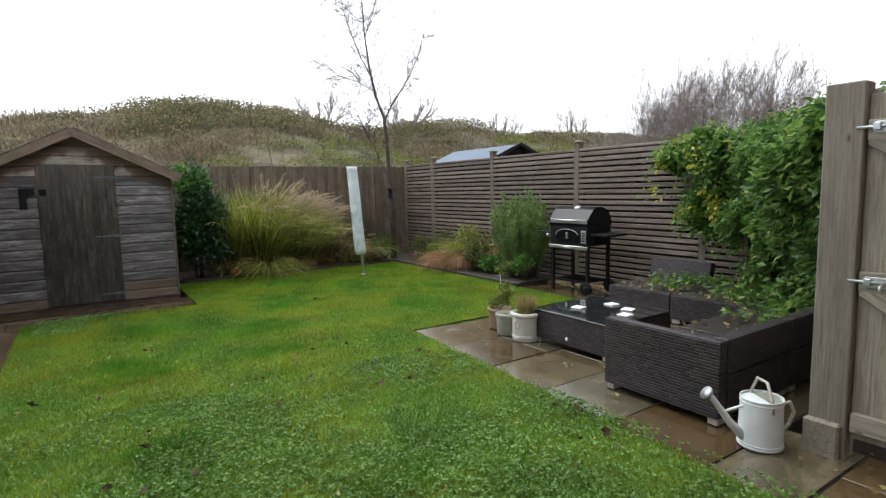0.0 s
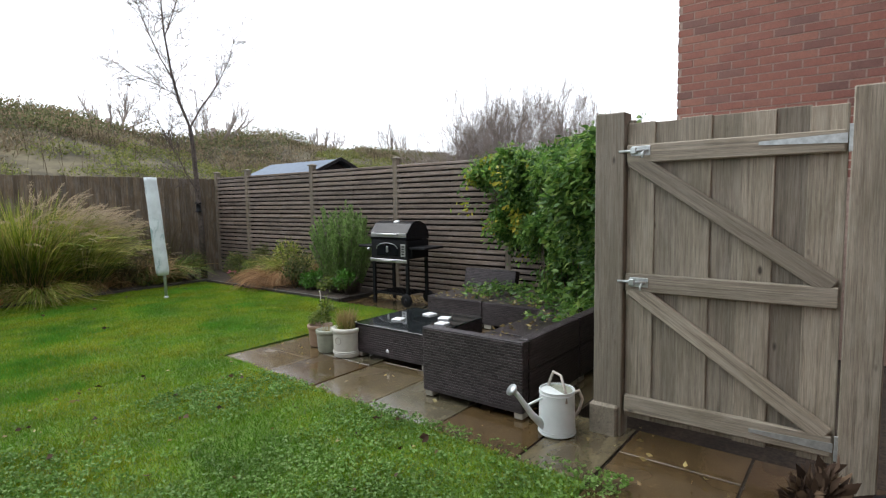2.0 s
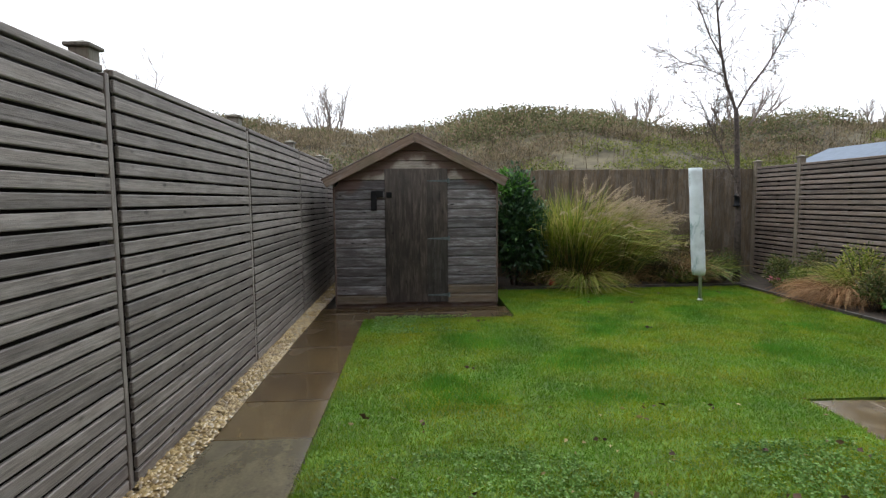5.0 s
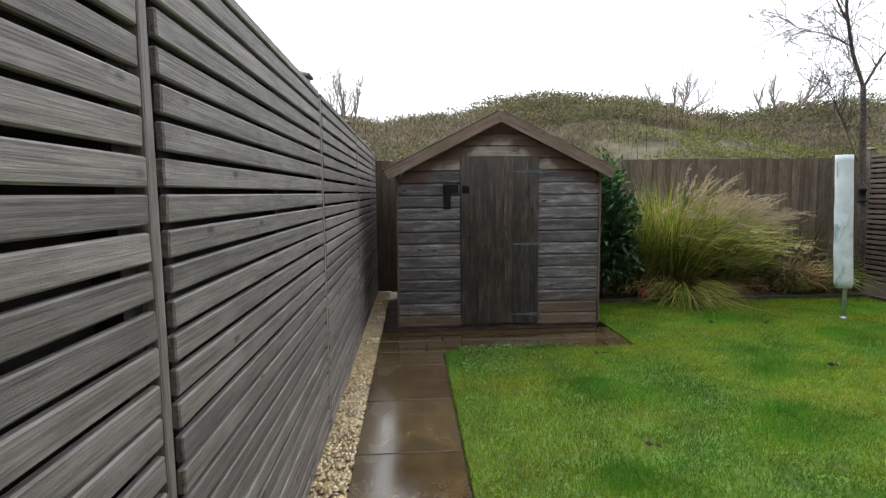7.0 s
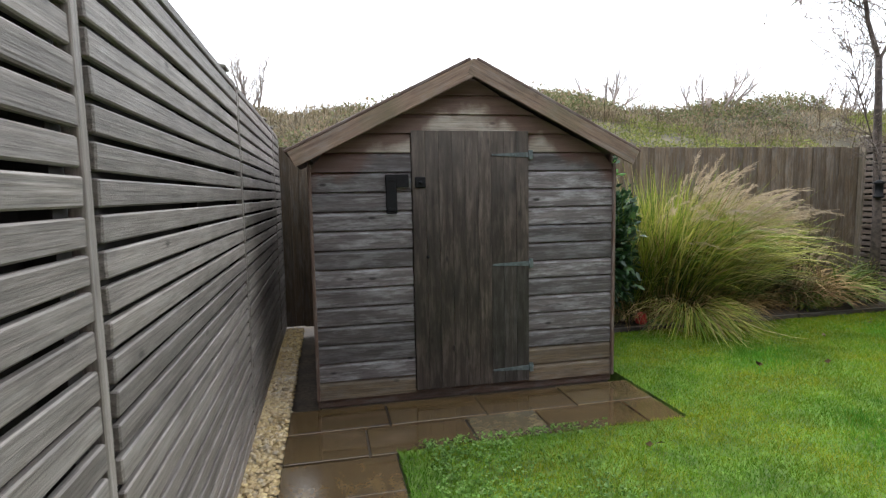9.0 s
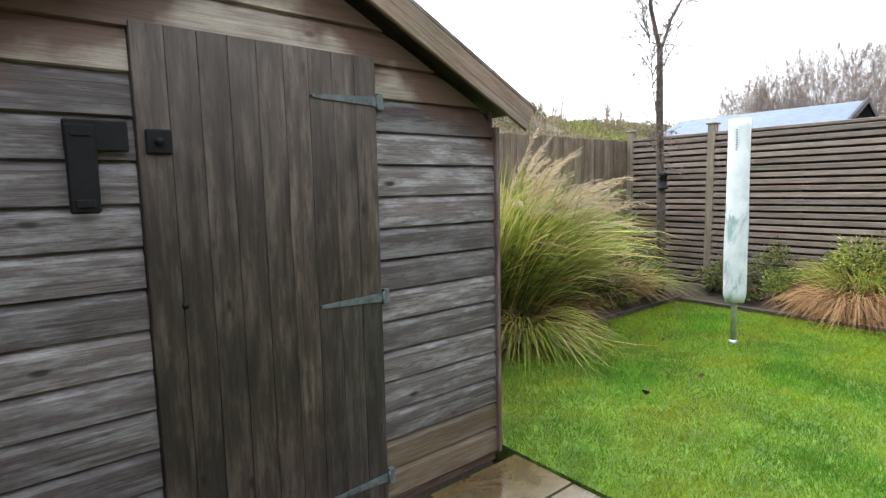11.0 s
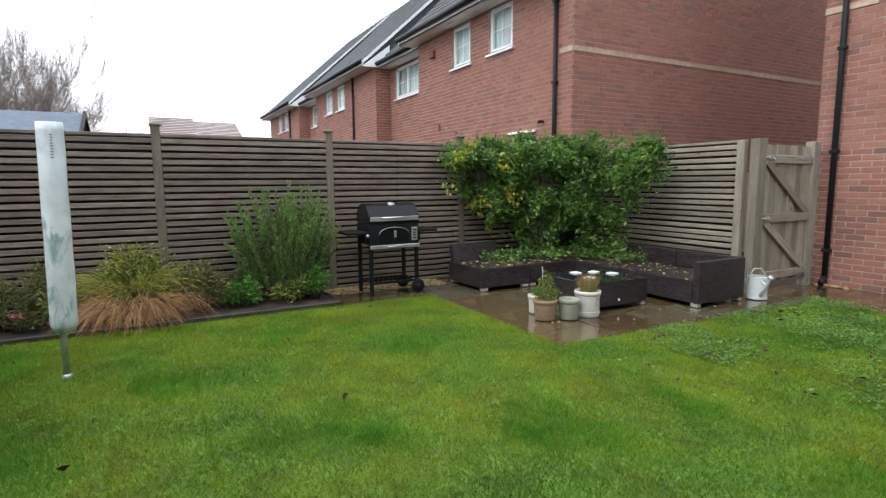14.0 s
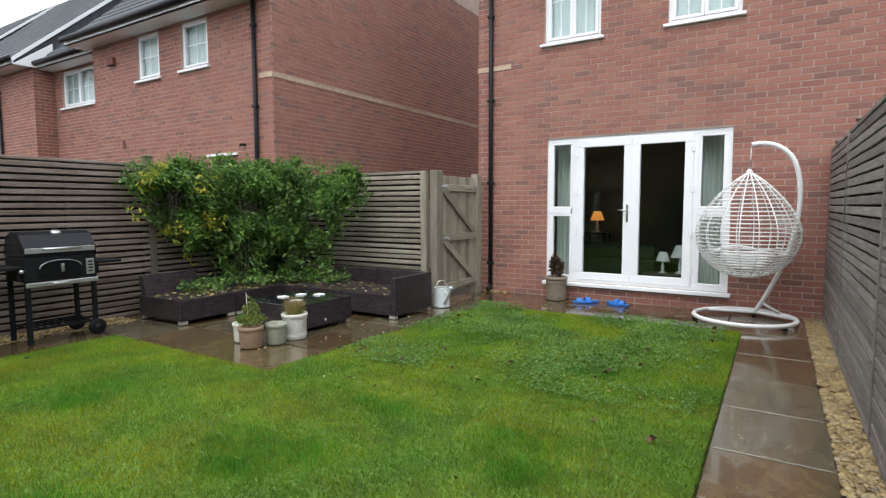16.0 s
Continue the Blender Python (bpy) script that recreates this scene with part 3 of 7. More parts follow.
lawn = solid("lawn", lawn_geo, TURF, "short green lawn with mossy and clovered patches", "lawn", kind="structure")

# ---- fences ----
LEFT_X, RIGHT_X, BACK_Y = -0.968, 6.36, 10.78
HOUSE_Y = 0.22


def slat_fence(label, m, length, posts, top, mat, post_mat, pitch=0.0745, cap=True, post_up=0.09, slat=0.054, set_back=0.0):
    """A run along local x, its face towards local -y, with slats on battens, square posts and caps."""
    fence = thing("fence", label, "fence", m, kind="structure")
    edges = [p for p in posts]
    ends = (0.034, 0.045) if set_back else (0.045, 0.045)
    spans = [(a + ends[0], b - ends[1]) for a, b in zip(edges[:-1], edges[1:])]
    count = int((top - 0.09) / pitch) + 1
    for a, b in spans:
        for i in range(count):
            z = top - 0.075 - pitch * i
            tilt = random.uniform(-0.12, 0.12)
            part("slat", board(b - a, slat, 0.02, mat), mat, fence, m=pose(a, -0.014 + random.uniform(-0.002, 0.002), z, random.uniform(-3, 3), tilt, 0))
        part("top_rail", board(b - a, 0.032, 0.045, mat), mat, fence, m=pose(a, 0.0, top - 0.016))
        if set_back:
            part("stile", board(top - 0.03, 0.034, 0.034, mat, 0.003), mat, fence, m=pose(b + 0.018, -0.010, 0.0) @ UPRIGHT)
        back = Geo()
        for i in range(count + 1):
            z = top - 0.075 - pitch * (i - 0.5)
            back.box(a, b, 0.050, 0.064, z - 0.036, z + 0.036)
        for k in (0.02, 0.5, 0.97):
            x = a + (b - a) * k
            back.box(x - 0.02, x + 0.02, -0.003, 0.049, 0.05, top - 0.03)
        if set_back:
            # Near-black strip behind the panel joint paints in the slit's shade.
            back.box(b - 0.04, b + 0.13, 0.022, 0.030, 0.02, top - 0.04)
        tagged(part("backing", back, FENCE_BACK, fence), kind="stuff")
    for p in posts:
        part("post", board(top + post_up + 0.1, 0.09, 0.09, post_mat, 0.006), post_mat, fence, m=pose(p, 0.018 + set_back, -0.1) @ UPRIGHT)
        if cap:
            g = Geo().box(-0.06, 0.06, -0.06, 0.06, 0, 0.018, 0.004)
            g.add([(-0.05, -0.05, 0.018), (0.05, -0.05, 0.018), (0.05, 0.05, 0.018), (-0.05, 0.05, 0.018), (0, 0, 0.04)], [(0, 1, 4), (1, 2, 4), (2, 3, 4), (3, 0, 4)])
            part("post_cap", g, post_mat, fence, m=pose(p, 0.018 + set_back, top + post_up))
    return fence


slat_fence("tall grey-brown slatted timber fence beside the gravel strip and path", pose(LEFT_X, 0.25, 0, 0, 0, 90), 10.6,
           [0.0, 1.85, 3.84, 5.87, 7.86, 9.86, 10.46], 1.965, FENCE, POST, post_up=0.08, slat=0.059, set_back=0.062)
slat_fence("brown slatted timber fence panels with capped square posts behind the flower bed", pose(RIGHT_X, 10.7, 0, 0, 0, -90), 9.0,
           [0.0, 1.07, 2.97, 4.87, 6.77, 8.67], 1.88, FENCE_FAR, POST_BROWN, slat=0.050)
slat_fence("pale slatted timber fence panel between the climber and the gate", pose(6.3, 1.66, 0, 0, 0, 180), 2.7,
           [0.0, 2.62], 1.815, GATE, GATE, cap=False, post_up=0.0, slat=0.050)

# back fence of upright boards
back_fence = thing("fence", "brown closeboard timber fence of upright boards along the back border", "fence", pose(-0.9, BACK_Y, 0), kind="structure")
x, k = -0.16, 0
while x < 7.3:
    part("board", board(1.88, 0.118, 0.016, BACKWOOD, 0.003), BACKWOOD, back_fence,
         m=pose(x + 0.05, -0.01 - 0.012 * (k % 2), -0.02 + random.uniform(-0.008, 0.008), 0, 0, random.uniform(-4, 4)) @ UPRIGHT)
    x, k = x + 0.103, k + 1
for z in (0.35, 1.0, 1.65):
    part("rail", board(7.4, 0.08, 0.04, BACKWOOD), BACKWOOD, back_fence, m=pose(0, 0.04, z))

# ---- shed ----
SX0, SX1, SY, SB = -0.597, 1.468, 8.365, 0.045
shed = thing("shed", "weathered dark shiplap timber shed with a closed plank door", "shed", pose(0, SY, SB))
APEX, EAVE = 2.10, 1.585
MIDX = (SX0 + SX1) / 2
body = Geo().box(SX0 + 0.02, SX1 - 0.02, 0.02, 1.85, 0.02, 1.5)
body.prism([(SX0 + 0.02, 1.5), (SX1 - 0.02, 1.5), (MIDX, APEX - 0.07)], -1.83, Matrix(((1, 0, 0, 0), (0, 0, 1, 0.02), (0, 1, 0, 0), (0, 0, 0, 1))) @ Matrix.Diagonal((1, 1, -1, 1)))
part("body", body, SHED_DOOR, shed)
DX0, DX1, DTOP = 0.045, 0.83, 1.711
ROWH = 0.121


def half_width(h):
    """Half the gable's width at height h."""
    return (SX1 - SX0) / 2 if h < EAVE - 0.06 else max(0.0, (APEX - 0.06 - h) / (APEX - EAVE) * (SX1 - SX0) / 2)


for row in range(18):
    z0, z1 = row * ROWH, (row + 1) * ROWH
    lo, hi = half_width(z0), half_width(z1)
    if lo < 0.04:
        break
    spans = [(MIDX - lo, MIDX - hi, MIDX + lo, MIDX + hi)]
    if z1 < DTOP + 0.03:
        spans = [(MIDX - lo, MIDX - hi, DX0 - 0.004, DX0 - 0.004), (DX1 + 0.004, DX1 + 0.004, MIDX + lo, MIDX + hi)]
    for a0, a1, b0, b1 in spans:
        g, ym = Geo(), ((0.0, 0.0), (-0.018, 0.004), (-0.016, ROWH - 0.026), (-0.006, ROWH - 0.008), (0.0, ROWH))
        vs = []
        for u, h in ym:
            t = h / ROWH
            vs += [(a0 + (a1 - a0) * t, u, h), (b0 + (b1 - b0) * t, u, h)]
        fs = [(2 * i, 2 * i + 1, 2 * i + 3, 2 * i + 2) for i in range(4)] + [(0, 2, 4, 6, 8), (1, 9, 7, 5, 3)]
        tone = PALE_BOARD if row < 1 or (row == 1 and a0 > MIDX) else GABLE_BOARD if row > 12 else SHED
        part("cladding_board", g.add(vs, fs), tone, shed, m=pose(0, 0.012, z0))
for i in range(13):
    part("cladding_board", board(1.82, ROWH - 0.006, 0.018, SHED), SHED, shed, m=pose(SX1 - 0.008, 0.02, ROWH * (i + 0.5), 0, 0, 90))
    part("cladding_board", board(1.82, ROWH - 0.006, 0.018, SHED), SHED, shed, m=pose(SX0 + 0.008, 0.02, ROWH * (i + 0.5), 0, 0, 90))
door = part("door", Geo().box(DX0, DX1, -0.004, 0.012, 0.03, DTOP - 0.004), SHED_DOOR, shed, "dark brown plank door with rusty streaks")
w = (DX1 - DX0) / 9
for i in range(9):
    cuts = [(0.02, DTOP)] if i < 6 else [(0.02, 0.108), (0.112, 0.830), (0.834, 1.555), (1.559, DTOP)]
    for k, (a, b) in enumerate(cuts):
        tone = SHED_BLACK if i > 5 and k < 2 else SHED_DOOR
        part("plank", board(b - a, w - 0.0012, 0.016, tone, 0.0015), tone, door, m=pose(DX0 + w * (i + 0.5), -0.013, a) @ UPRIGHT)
    if i == 0:
        # Hole is a black disc on the plank, its shade painted.
        part("lock_hole", Geo().tube([(0.137, -0.0225, 0.905), (0.137, -0.018, 0.905)], 0.011, 10), BLACK, door)
for hz in (0.110, 0.832, 1.557):
    strap = Geo().prism([(DX1 + 0.0, -0.017), (DX1 + 0.0, 0.017), (DX1 - 0.255, 0.006), (DX1 - 0.255, -0.006)], 0.004, pose(0, -0.0225, hz, 90))
    strap.box(DX1 + 0.002, DX1 + 0.028, -0.031, -0.008, hz - 0.03, hz + 0.03, 0.002)
    strap.tube([(DX1 + 0.001, -0.028, hz - 0.022), (DX1 + 0.001, -0.028, hz + 0.022)], 0.005, 8)
    hinge = part("hinge", strap, HINGE, shed, "grey-green galvanised strap hinge")
    for u in (-0.04, -0.11, -0.18, -0.25):
        part("screw", Geo().lathe([(0.005, 0), (0.004, 0.002), (0, 0.0025)], 8, m=pose(DX1 + u, -0.0268, hz, 90)), HINGE, hinge)
hasp = Geo().box(DX0 - 0.171, DX0 - 0.022, -0.03, -0.012, 1.355, 1.437, 0.004).box(DX0 - 0.171, DX0 - 0.10, -0.042, -0.030, 1.19, 1.425, 0.006)
hasp.box(DX0 - 0.158, DX0 - 0.113, -0.05, -0.042, 1.205, 1.228, 0.003).box(DX0 - 0.158, DX0 - 0.113, -0.046, -0.042, 1.392, 1.404, 0.002)
part("hasp", hasp, BLACK, shed, "black steel hasp plate with folded staple")
part("lock_plate", Geo().box(DX0 + 0.018, DX0 + 0.087, -0.034, -0.0225, 1.35, 1.42, 0.005).tube([(DX0 + 0.052, -0.034, 1.385), (DX0 + 0.052, -0.045, 1.385)], 0.012, 10), BLACK, shed)
for cx in (SX0 + 0.02, SX1 - 0.02):
    part("corner_strip", board(1.5, 0.045, 0.022, SHED_RED), SHED_RED, shed, m=pose(cx + (0.012 if cx > 0 else -0.012), 0.0, 0.0, 0, 0, 90) @ UPRIGHT)
part("floor_bearer", board(SX1 - SX0, 0.07, 0.06, SHED_RED), SHED_RED, shed, m=pose(SX0, 0.05, -0.02))
part("floor_bearer", board(SX1 - SX0, 0.07, 0.06, SHED_RED), SHED_RED, shed, m=pose(SX0, 1.75, -0.02))
# bargeboards and roof
for s in (-1, 1):
    slope = math.atan2(APEX - EAVE, (SX1 - SX0) / 2)
    run = math.hypot((SX1 - SX0) / 2 + 0.09, (APEX - EAVE) * ((SX1 - SX0) / 2 + 0.09) / ((SX1 - SX0) / 2))
    ang = math.degrees(slope) if s > 0 else 180 - math.degrees(slope)
    part("bargeboard", board(run + 0.026, 0.10, 0.02, BARGE), BARGE, shed, m=pose(MIDX - s * 0.026 * math.cos(slope), -0.115 - 0.001 * s, APEX - 0.015 + 0.026 * math.sin(slope), 0, ang, 0))
    g = Geo().box(0, run + 0.02, -0.125, 1.95, 0.035, 0.055, 0.004)
    part("roof", g, SHED_RED, shed, m=pose(MIDX, 0, APEX, 0, ang, 0) if s > 0 else pose(MIDX, 1.825, APEX, 0, math.degrees(slope), 180))

# ---- our house ----
house = thing("house", "red brick terraced house with white glazed garden doors", "house", kind="structure")
DOORX0, DOORX1, DOORZ0, DOORZ1 = 0.045, 2.455, 0.225, 2.305
HX0, HX1 = -4.5, 3.60
WIN = [(0.0, 0.84, 3.665, 4.85), (1.705, 2.52, 3.665, 4.85)]


def pierced(x0, x1, z0, z1, holes, y0, y1):
    """A wall along x with oblong openings through it."""
    g = Geo()
    xs = sorted({x0, x1, *[h[0] for h in holes], *[h[1] for h in holes]})
    zs = sorted({z0, z1, *[h[2] for h in holes], *[h[3] for h in holes]})
    for a, b in zip(xs[:-1], xs[1:]):
        for c, d in zip(zs[:-1], zs[1:]):
            if not any(h[0] <= a and b <= h[1] and h[2] <= c and d <= h[3] for h in holes):
                g.box(a, b, y0, y1, c, d)
    return g


HOLES = [(DOORX0, DOORX1, DOORZ0, DOORZ1)] + WIN
part("wall", pierced(HX0, HX1 - 0.008, -0.1, 5.3, HOLES, HOUSE_Y - 0.28, HOUSE_Y - 0.008), MORTAR, house)
part("wall", Geo().box(HX1 - 0.28, HX1 - 0.008, -8.0, HOUSE_Y - 0.28, -0.1, 5.3), MORTAR, house)
part("wall", Geo().box(HX0, HX0 + 0.28, -8.0, HOUSE_Y - 0.28, -0.1, 5.3), MORTAR, house)
part("wall", Geo().box(HX0, HX1, -8.28, -8.0, -0.1, 5.3), MORTAR, house)


def bricks(face, span, z0, z1, holes=(), skip=None):
    """Corners of bricks on a wall face: face(u, w) turns a place along the wall into x, y. Yields u0, u1, z0, z1."""
    row, z = 0, z0
    while z + 0.065 <= z1 + 0.02:
        u = span[0] - (0.1125 if row % 2 else 0.0)
        while u < span[1]:
            a, b = max(u, span[0]), min(u + 0.212, span[1])
            bits = [(a, b)]
            for h in holes:
                if h[2] - 0.01 < z + 0.055 and z + 0.01 < h[3]:
                    out = []
                    for p, q in bits:
                        if q <= h[0] or p >= h[1]:
                            out.append((p, q))
                        else:
                            if p < h[0] - 0.02:
                                out.append((p, h[0] - 0.002))
                            if q > h[1] + 0.02:
                                out.append((h[1] + 0.002, q))
                    bits = out
            for p, q in bits:
                if q - p > 0.03:
                    yield p, q, z, z + 0.062
            u += 0.225
        z, row = z + 0.075, row + 1


def brick_face(parent, at, along, out, span, z0, z1, holes=(), name="brickwork", single=None):
    """Joined bricks that stand a little out of the mortar."""
    at, along, out = Vector(at), Vector(along), Vector(out)
    g = Geo()
    for a, b, c, d in bricks(None, span, z0, z1, holes):
        if single and single(a, b, d):
            continue
        p, q = at + along * a, at + along * b
        o = out * (0.0045 + random.uniform(-0.001, 0.0015))
        vs = [p + Vector((0, 0, c)), q + Vector((0, 0, c)), q + Vector((0, 0, d)), p + Vector((0, 0, d))]
        g.add(vs + [v + o for v in vs], [(4, 5, 6, 7), (0, 1, 5, 4), (1, 2, 6, 5), (2, 3, 7, 6), (3, 0, 4, 7)])
    return tagged(part(name, g, BRICK, parent), kind="stuff")


def by_the_doors(a, b, top):
    return top < 1.75 and (a > 2.5 or (a > -0.92 and b < 0.1))


brick_face(house, (0, HOUSE_Y - 0.008, 0), (1, 0, 0), (0, 1, 0), (-2.2, HX1), 0.0, 5.25, HOLES, single=by_the_doors)
brick_face(house, (HX1 - 0.008, 0, 0), (0, 1, 0), (1, 0, 0), (-6.0, HOUSE_Y), 0.0, 5.25)

# buff band, gutter pipe, roof and eaves of our house
part("brick_band", Geo().box(3.04, HX1 + 0.006, HOUSE_Y - 0.004, HOUSE_Y + 0.006, 3.39, 3.465).box(HX1 - 0.004, HX1 + 0.006, -6, HOUSE_Y - 0.004, 3.39, 3.465), BAND, house)
part("ceiling", Geo().box(HX0 + 0.28, HX1 - 0.28, -8.0, HOUSE_Y - 0.28, 2.42, 2.5), ROOM, house)
part("floor", Geo().box(HX0 + 0.28, HX1 - 0.28, -8.0, HOUSE_Y - 0.28, 0.0, 0.10), ROOM_FLOOR, house)
part("room_wall", Geo().box(HX0 + 0.28, HX1 - 0.28, -4.4, -4.3, 0.1, 2.42).box(-1.3, -1.2, -4.3, -0.07, 0.1, 2.42).box(3.25, 3.33, -4.3, -0.07, 0.1, 2.42), ROOM, house)
part("room_wall", Geo().box(HX0 + 0.28, HX1 - 0.28, -2.0, -1.9, 2.5, 5.3), ROOM, house)
roof_g = Geo()
roof_g.add([(HX0 - 0.1, HOUSE_Y + 0.35, 5.2), (HX1 + 0.1, HOUSE_Y + 0.35, 5.2), (HX1 + 0.1, -4.0, 8.6), (HX0 - 0.1, -4.0, 8.6), (HX0 - 0.1, -8.5, 5.2), (HX1 + 0.1, -8.5, 5.2)], [(0, 1, 2, 3), (3, 2, 5, 4), (0, 4, 5, 1), (0, 3, 4), (1, 5, 2)])
part("roof", roof_g, SLATE, house)


def downpipe(parent, x, y, top, bottom=0.0):
    g = Geo().tube([(x, y, bottom), (x, y, top)], 0.034, 12)
    pipe = part("downpipe", g, PIPE, parent, "black plastic downpipe")
    z = bottom + 0.4
    while z < top:
        part("pipe_clip", Geo().box(x - 0.05, x + 0.05, y - 0.036, y + 0.037, z, z + 0.045, 0.006), PIPE, pipe)
        z += 1.25
    part("pipe_shoe", Geo().tube([(x, y, bottom + 0.08), (x, y + 0.03, bottom + 0.03), (x, y + 0.09, bottom + 0.01)], 0.036, 12), PIPE, pipe)


downpipe(house, 3.36, HOUSE_Y + 0.045, 5.2, 0.02)


def pane(name, x0, x1, z0, z1, y, parent):
    ob = part(name, Geo().box(x0, x1, y - 0.006, y + 0.006, z0, z1), GLASS, parent)
    ob.visible_shadow = False
    return ob


def ring_frame(x0, x1, z0, z1, w, y0, y1, bevel=0.006):
    g = Geo()
    g.box(x0, x1, y0, y1, z0, z0 + w, bevel).box(x0, x1, y0, y1, z1 - w, z1, bevel)
    g.box(x0, x0 + w, y0 + 0.001, y1 - 0.001, z0 + w, z1 - w, 0).box(x1 - w, x1, y0 + 0.001, y1 - 0.001, z0 + w, z1 - w, 0)
    return g


def window(parent, x0, x1, z0, z1, face, casements=2, bars=True):
    """A white plastic window set 6 cm back from the brick face."""
    y1 = face - 0.05
    win = part("window", ring_frame(x0, x1, z0, z1, 0.045, y1 - 0.07, y1), UPVC, parent, "white plastic framed window")
    part("sill", Geo().box(x0 - 0.05, x1 + 0.05, y1 - 0.02, face + 0.05, z0 - 0.045, z0 - 0.002, 0.006), UPVC, win)
    n = casements
    w = (x1 - x0 - 0.09) / n
    for i in range(n):
        a = x0 + 0.045 + w * i
        part("casement", ring_frame(a + 0.002, a + w - 0.002, z0 + 0.047, z1 - 0.047, 0.040, y1 - 0.06, y1 + 0.012), UPVC, win)
        pane("pane", a + 0.038, a + w - 0.038, z0 + 0.08, z1 - 0.08, y1 - 0.03, win)
        if bars:
            mid = z0 + (z1 - z0) * 0.5
            part("glazing_bar", Geo().box(a + 0.045, a + w - 0.045, y1 - 0.02, y1 - 0.01, mid - 0.007, mid + 0.007), UPVC, win)
            part("glazing_bar", Geo().box(a + w / 2 - 0.007, a + w / 2 + 0.007, y1 - 0.021, y1 - 0.011, z0 + 0.1, z1 - 0.1), UPVC, win)
    g = Geo()
    for i in range(24):
        a, b = x0 + (x1 - x0) * i / 24, x0 + (x1 - x0) * (i + 1) / 24
        ya, yb = face - 0.135 + 0.012 * math.sin(i * 1.9), face - 0.135 + 0.012 * math.sin(i * 1.9 + 1.9)
        g.add([(a, ya, z0 + 0.003), (b, yb, z0 + 0.003), (b, yb, z1 - 0.003), (a, ya, z1 - 0.003)], [(0, 1, 2, 3)], True)
    part("net_curtain", g, NET, win, "white net curtain")
    return win


for h in WIN:
    window(house, *h, HOUSE_Y, 2)
# glazed garden doors
fy = HOUSE_Y - 0.03
doors = part("glazed_door_set", ring_frame(DOORX0, DOORX1, DOORZ0, DOORZ1, 0.06, fy - 0.07, fy), UPVC, house, "white plastic french doors with side lights")
part("threshold", Geo().box(DOORX0 - 0.04, DOORX1 + 0.04, fy - 0.08, HOUSE_Y + 0.07, DOORZ0 - 0.05, DOORZ0 - 0.002, 0.006), UPVC, doors)
SL = 0.41
LEAF = (DOORX1 - DOORX0 - 2 * SL) / 2
for a in (DOORX0, DOORX1 - SL):
    part("mullion", Geo().box(a + (SL - 0.03 if a == DOORX0 else -0.03), a + (SL + 0.03 if a == DOORX0 else 0.03), fy - 0.068, fy - 0.003, DOORZ0 + 0.06, DOORZ1 - 0.06, 0.004), UPVC, doors)
    part("transom", Geo().box(a + 0.05, a + SL - 0.025, fy - 0.066, fy + 0.006, 1.215, 1.285, 0.004), UPVC, doors)
    for c, d in ((DOORZ0 + 0.06, 1.215), (1.285, DOORZ1 - 0.06)):
        x0, x1 = (a + 0.06, a + SL - 0.03) if a == DOORX0 else (a + 0.03, a + SL - 0.06)
        part("sash", ring_frame(x0, x1, c, d, 0.035, fy - 0.05, fy + 0.004), UPVC, doors)
        pane("pane", x0 + 0.034, x1 - 0.034, c + 0.034, d - 0.034, fy - 0.03, doors)
for i in range(2):
    a = DOORX0 + SL + LEAF * i
    leaf_frame = part("door_leaf", ring_frame(a + 0.028 * (1 - i), a + LEAF - 0.028 * i, DOORZ0 + 0.045, DOORZ1 - 0.045, 0.105, fy - 0.055, fy + 0.015), UPVC, doors)
    pane("pane", a + 0.12, a + LEAF - 0.12, DOORZ0 + 0.145, DOORZ1 - 0.145, fy - 0.02, doors)
    hx = a + (LEAF - 0.05 if i == 0 else 0.05)
    if i == 1:
        handle = Geo().box(hx - 0.015, hx + 0.015, fy + 0.015, fy + 0.025, 1.10, 1.35, 0.004).tube([(hx, fy + 0.02, 1.27), (hx, fy + 0.06, 1.27), (hx + 0.11, fy + 0.062, 1.27)], 0.010, 8)
        part("door_handle", handle, CHROME, leaf_frame, "chrome lever handle")
    for z in (0.4, 0.92, 1.5, 2.02):
        px = a + (0.035 if i == 0 else LEAF - 0.035)
        part("hinge", Geo().box(px - 0.018, px + 0.018, fy + 0.012, fy + 0.03, z, z + 0.09, 0.005), UPVC, leaf_frame)
# room behind the glass
for cx, wdt in ((0.28, 0.36), (2.24, 0.34)):
    g, cols = Geo(), 26
    for i in range(cols):
        a, b = cx - wdt / 2 + wdt * i / cols, cx - wdt / 2 + wdt * (i + 1) / cols
        ya, yb = -0.13 + 0.03 * math.sin(i * 1.3), -0.13 + 0.03 * math.sin(i * 1.3 + 1.3)
        g.add([(a, ya, 0.12), (b, yb, 0.12), (b, yb, 2.38), (a, ya, 2.38)], [(0, 1, 2, 3)], True)
    solid("curtain", g, CURTAIN, "pale green-grey floor-length curtain drawn aside behind the glass", "curtain", group="door curtains")


def table_lamp(x, y, z, s, shade_mat, label):
    lamp = thing("table_lamp", label, "lamp", pose(x, y, z))
    part("stem", Geo().lathe([(0, 0), (0.07 * s, 0), (0.075 * s, 0.015 * s), (0.02 * s, 0.04 * s), (0.035 * s, 0.12 * s), (0.015 * s, 0.2 * s), (0.012 * s, 0.26 * s), (0, 0.26 * s)], 16), UPVC, lamp)
    part("shade", Geo().lathe([(0.135 * s, 0.24 * s), (0.07 * s, 0.42 * s), (0.066 * s, 0.42 * s), (0.13 * s, 0.24 * s)], 20), shade_mat, lamp)


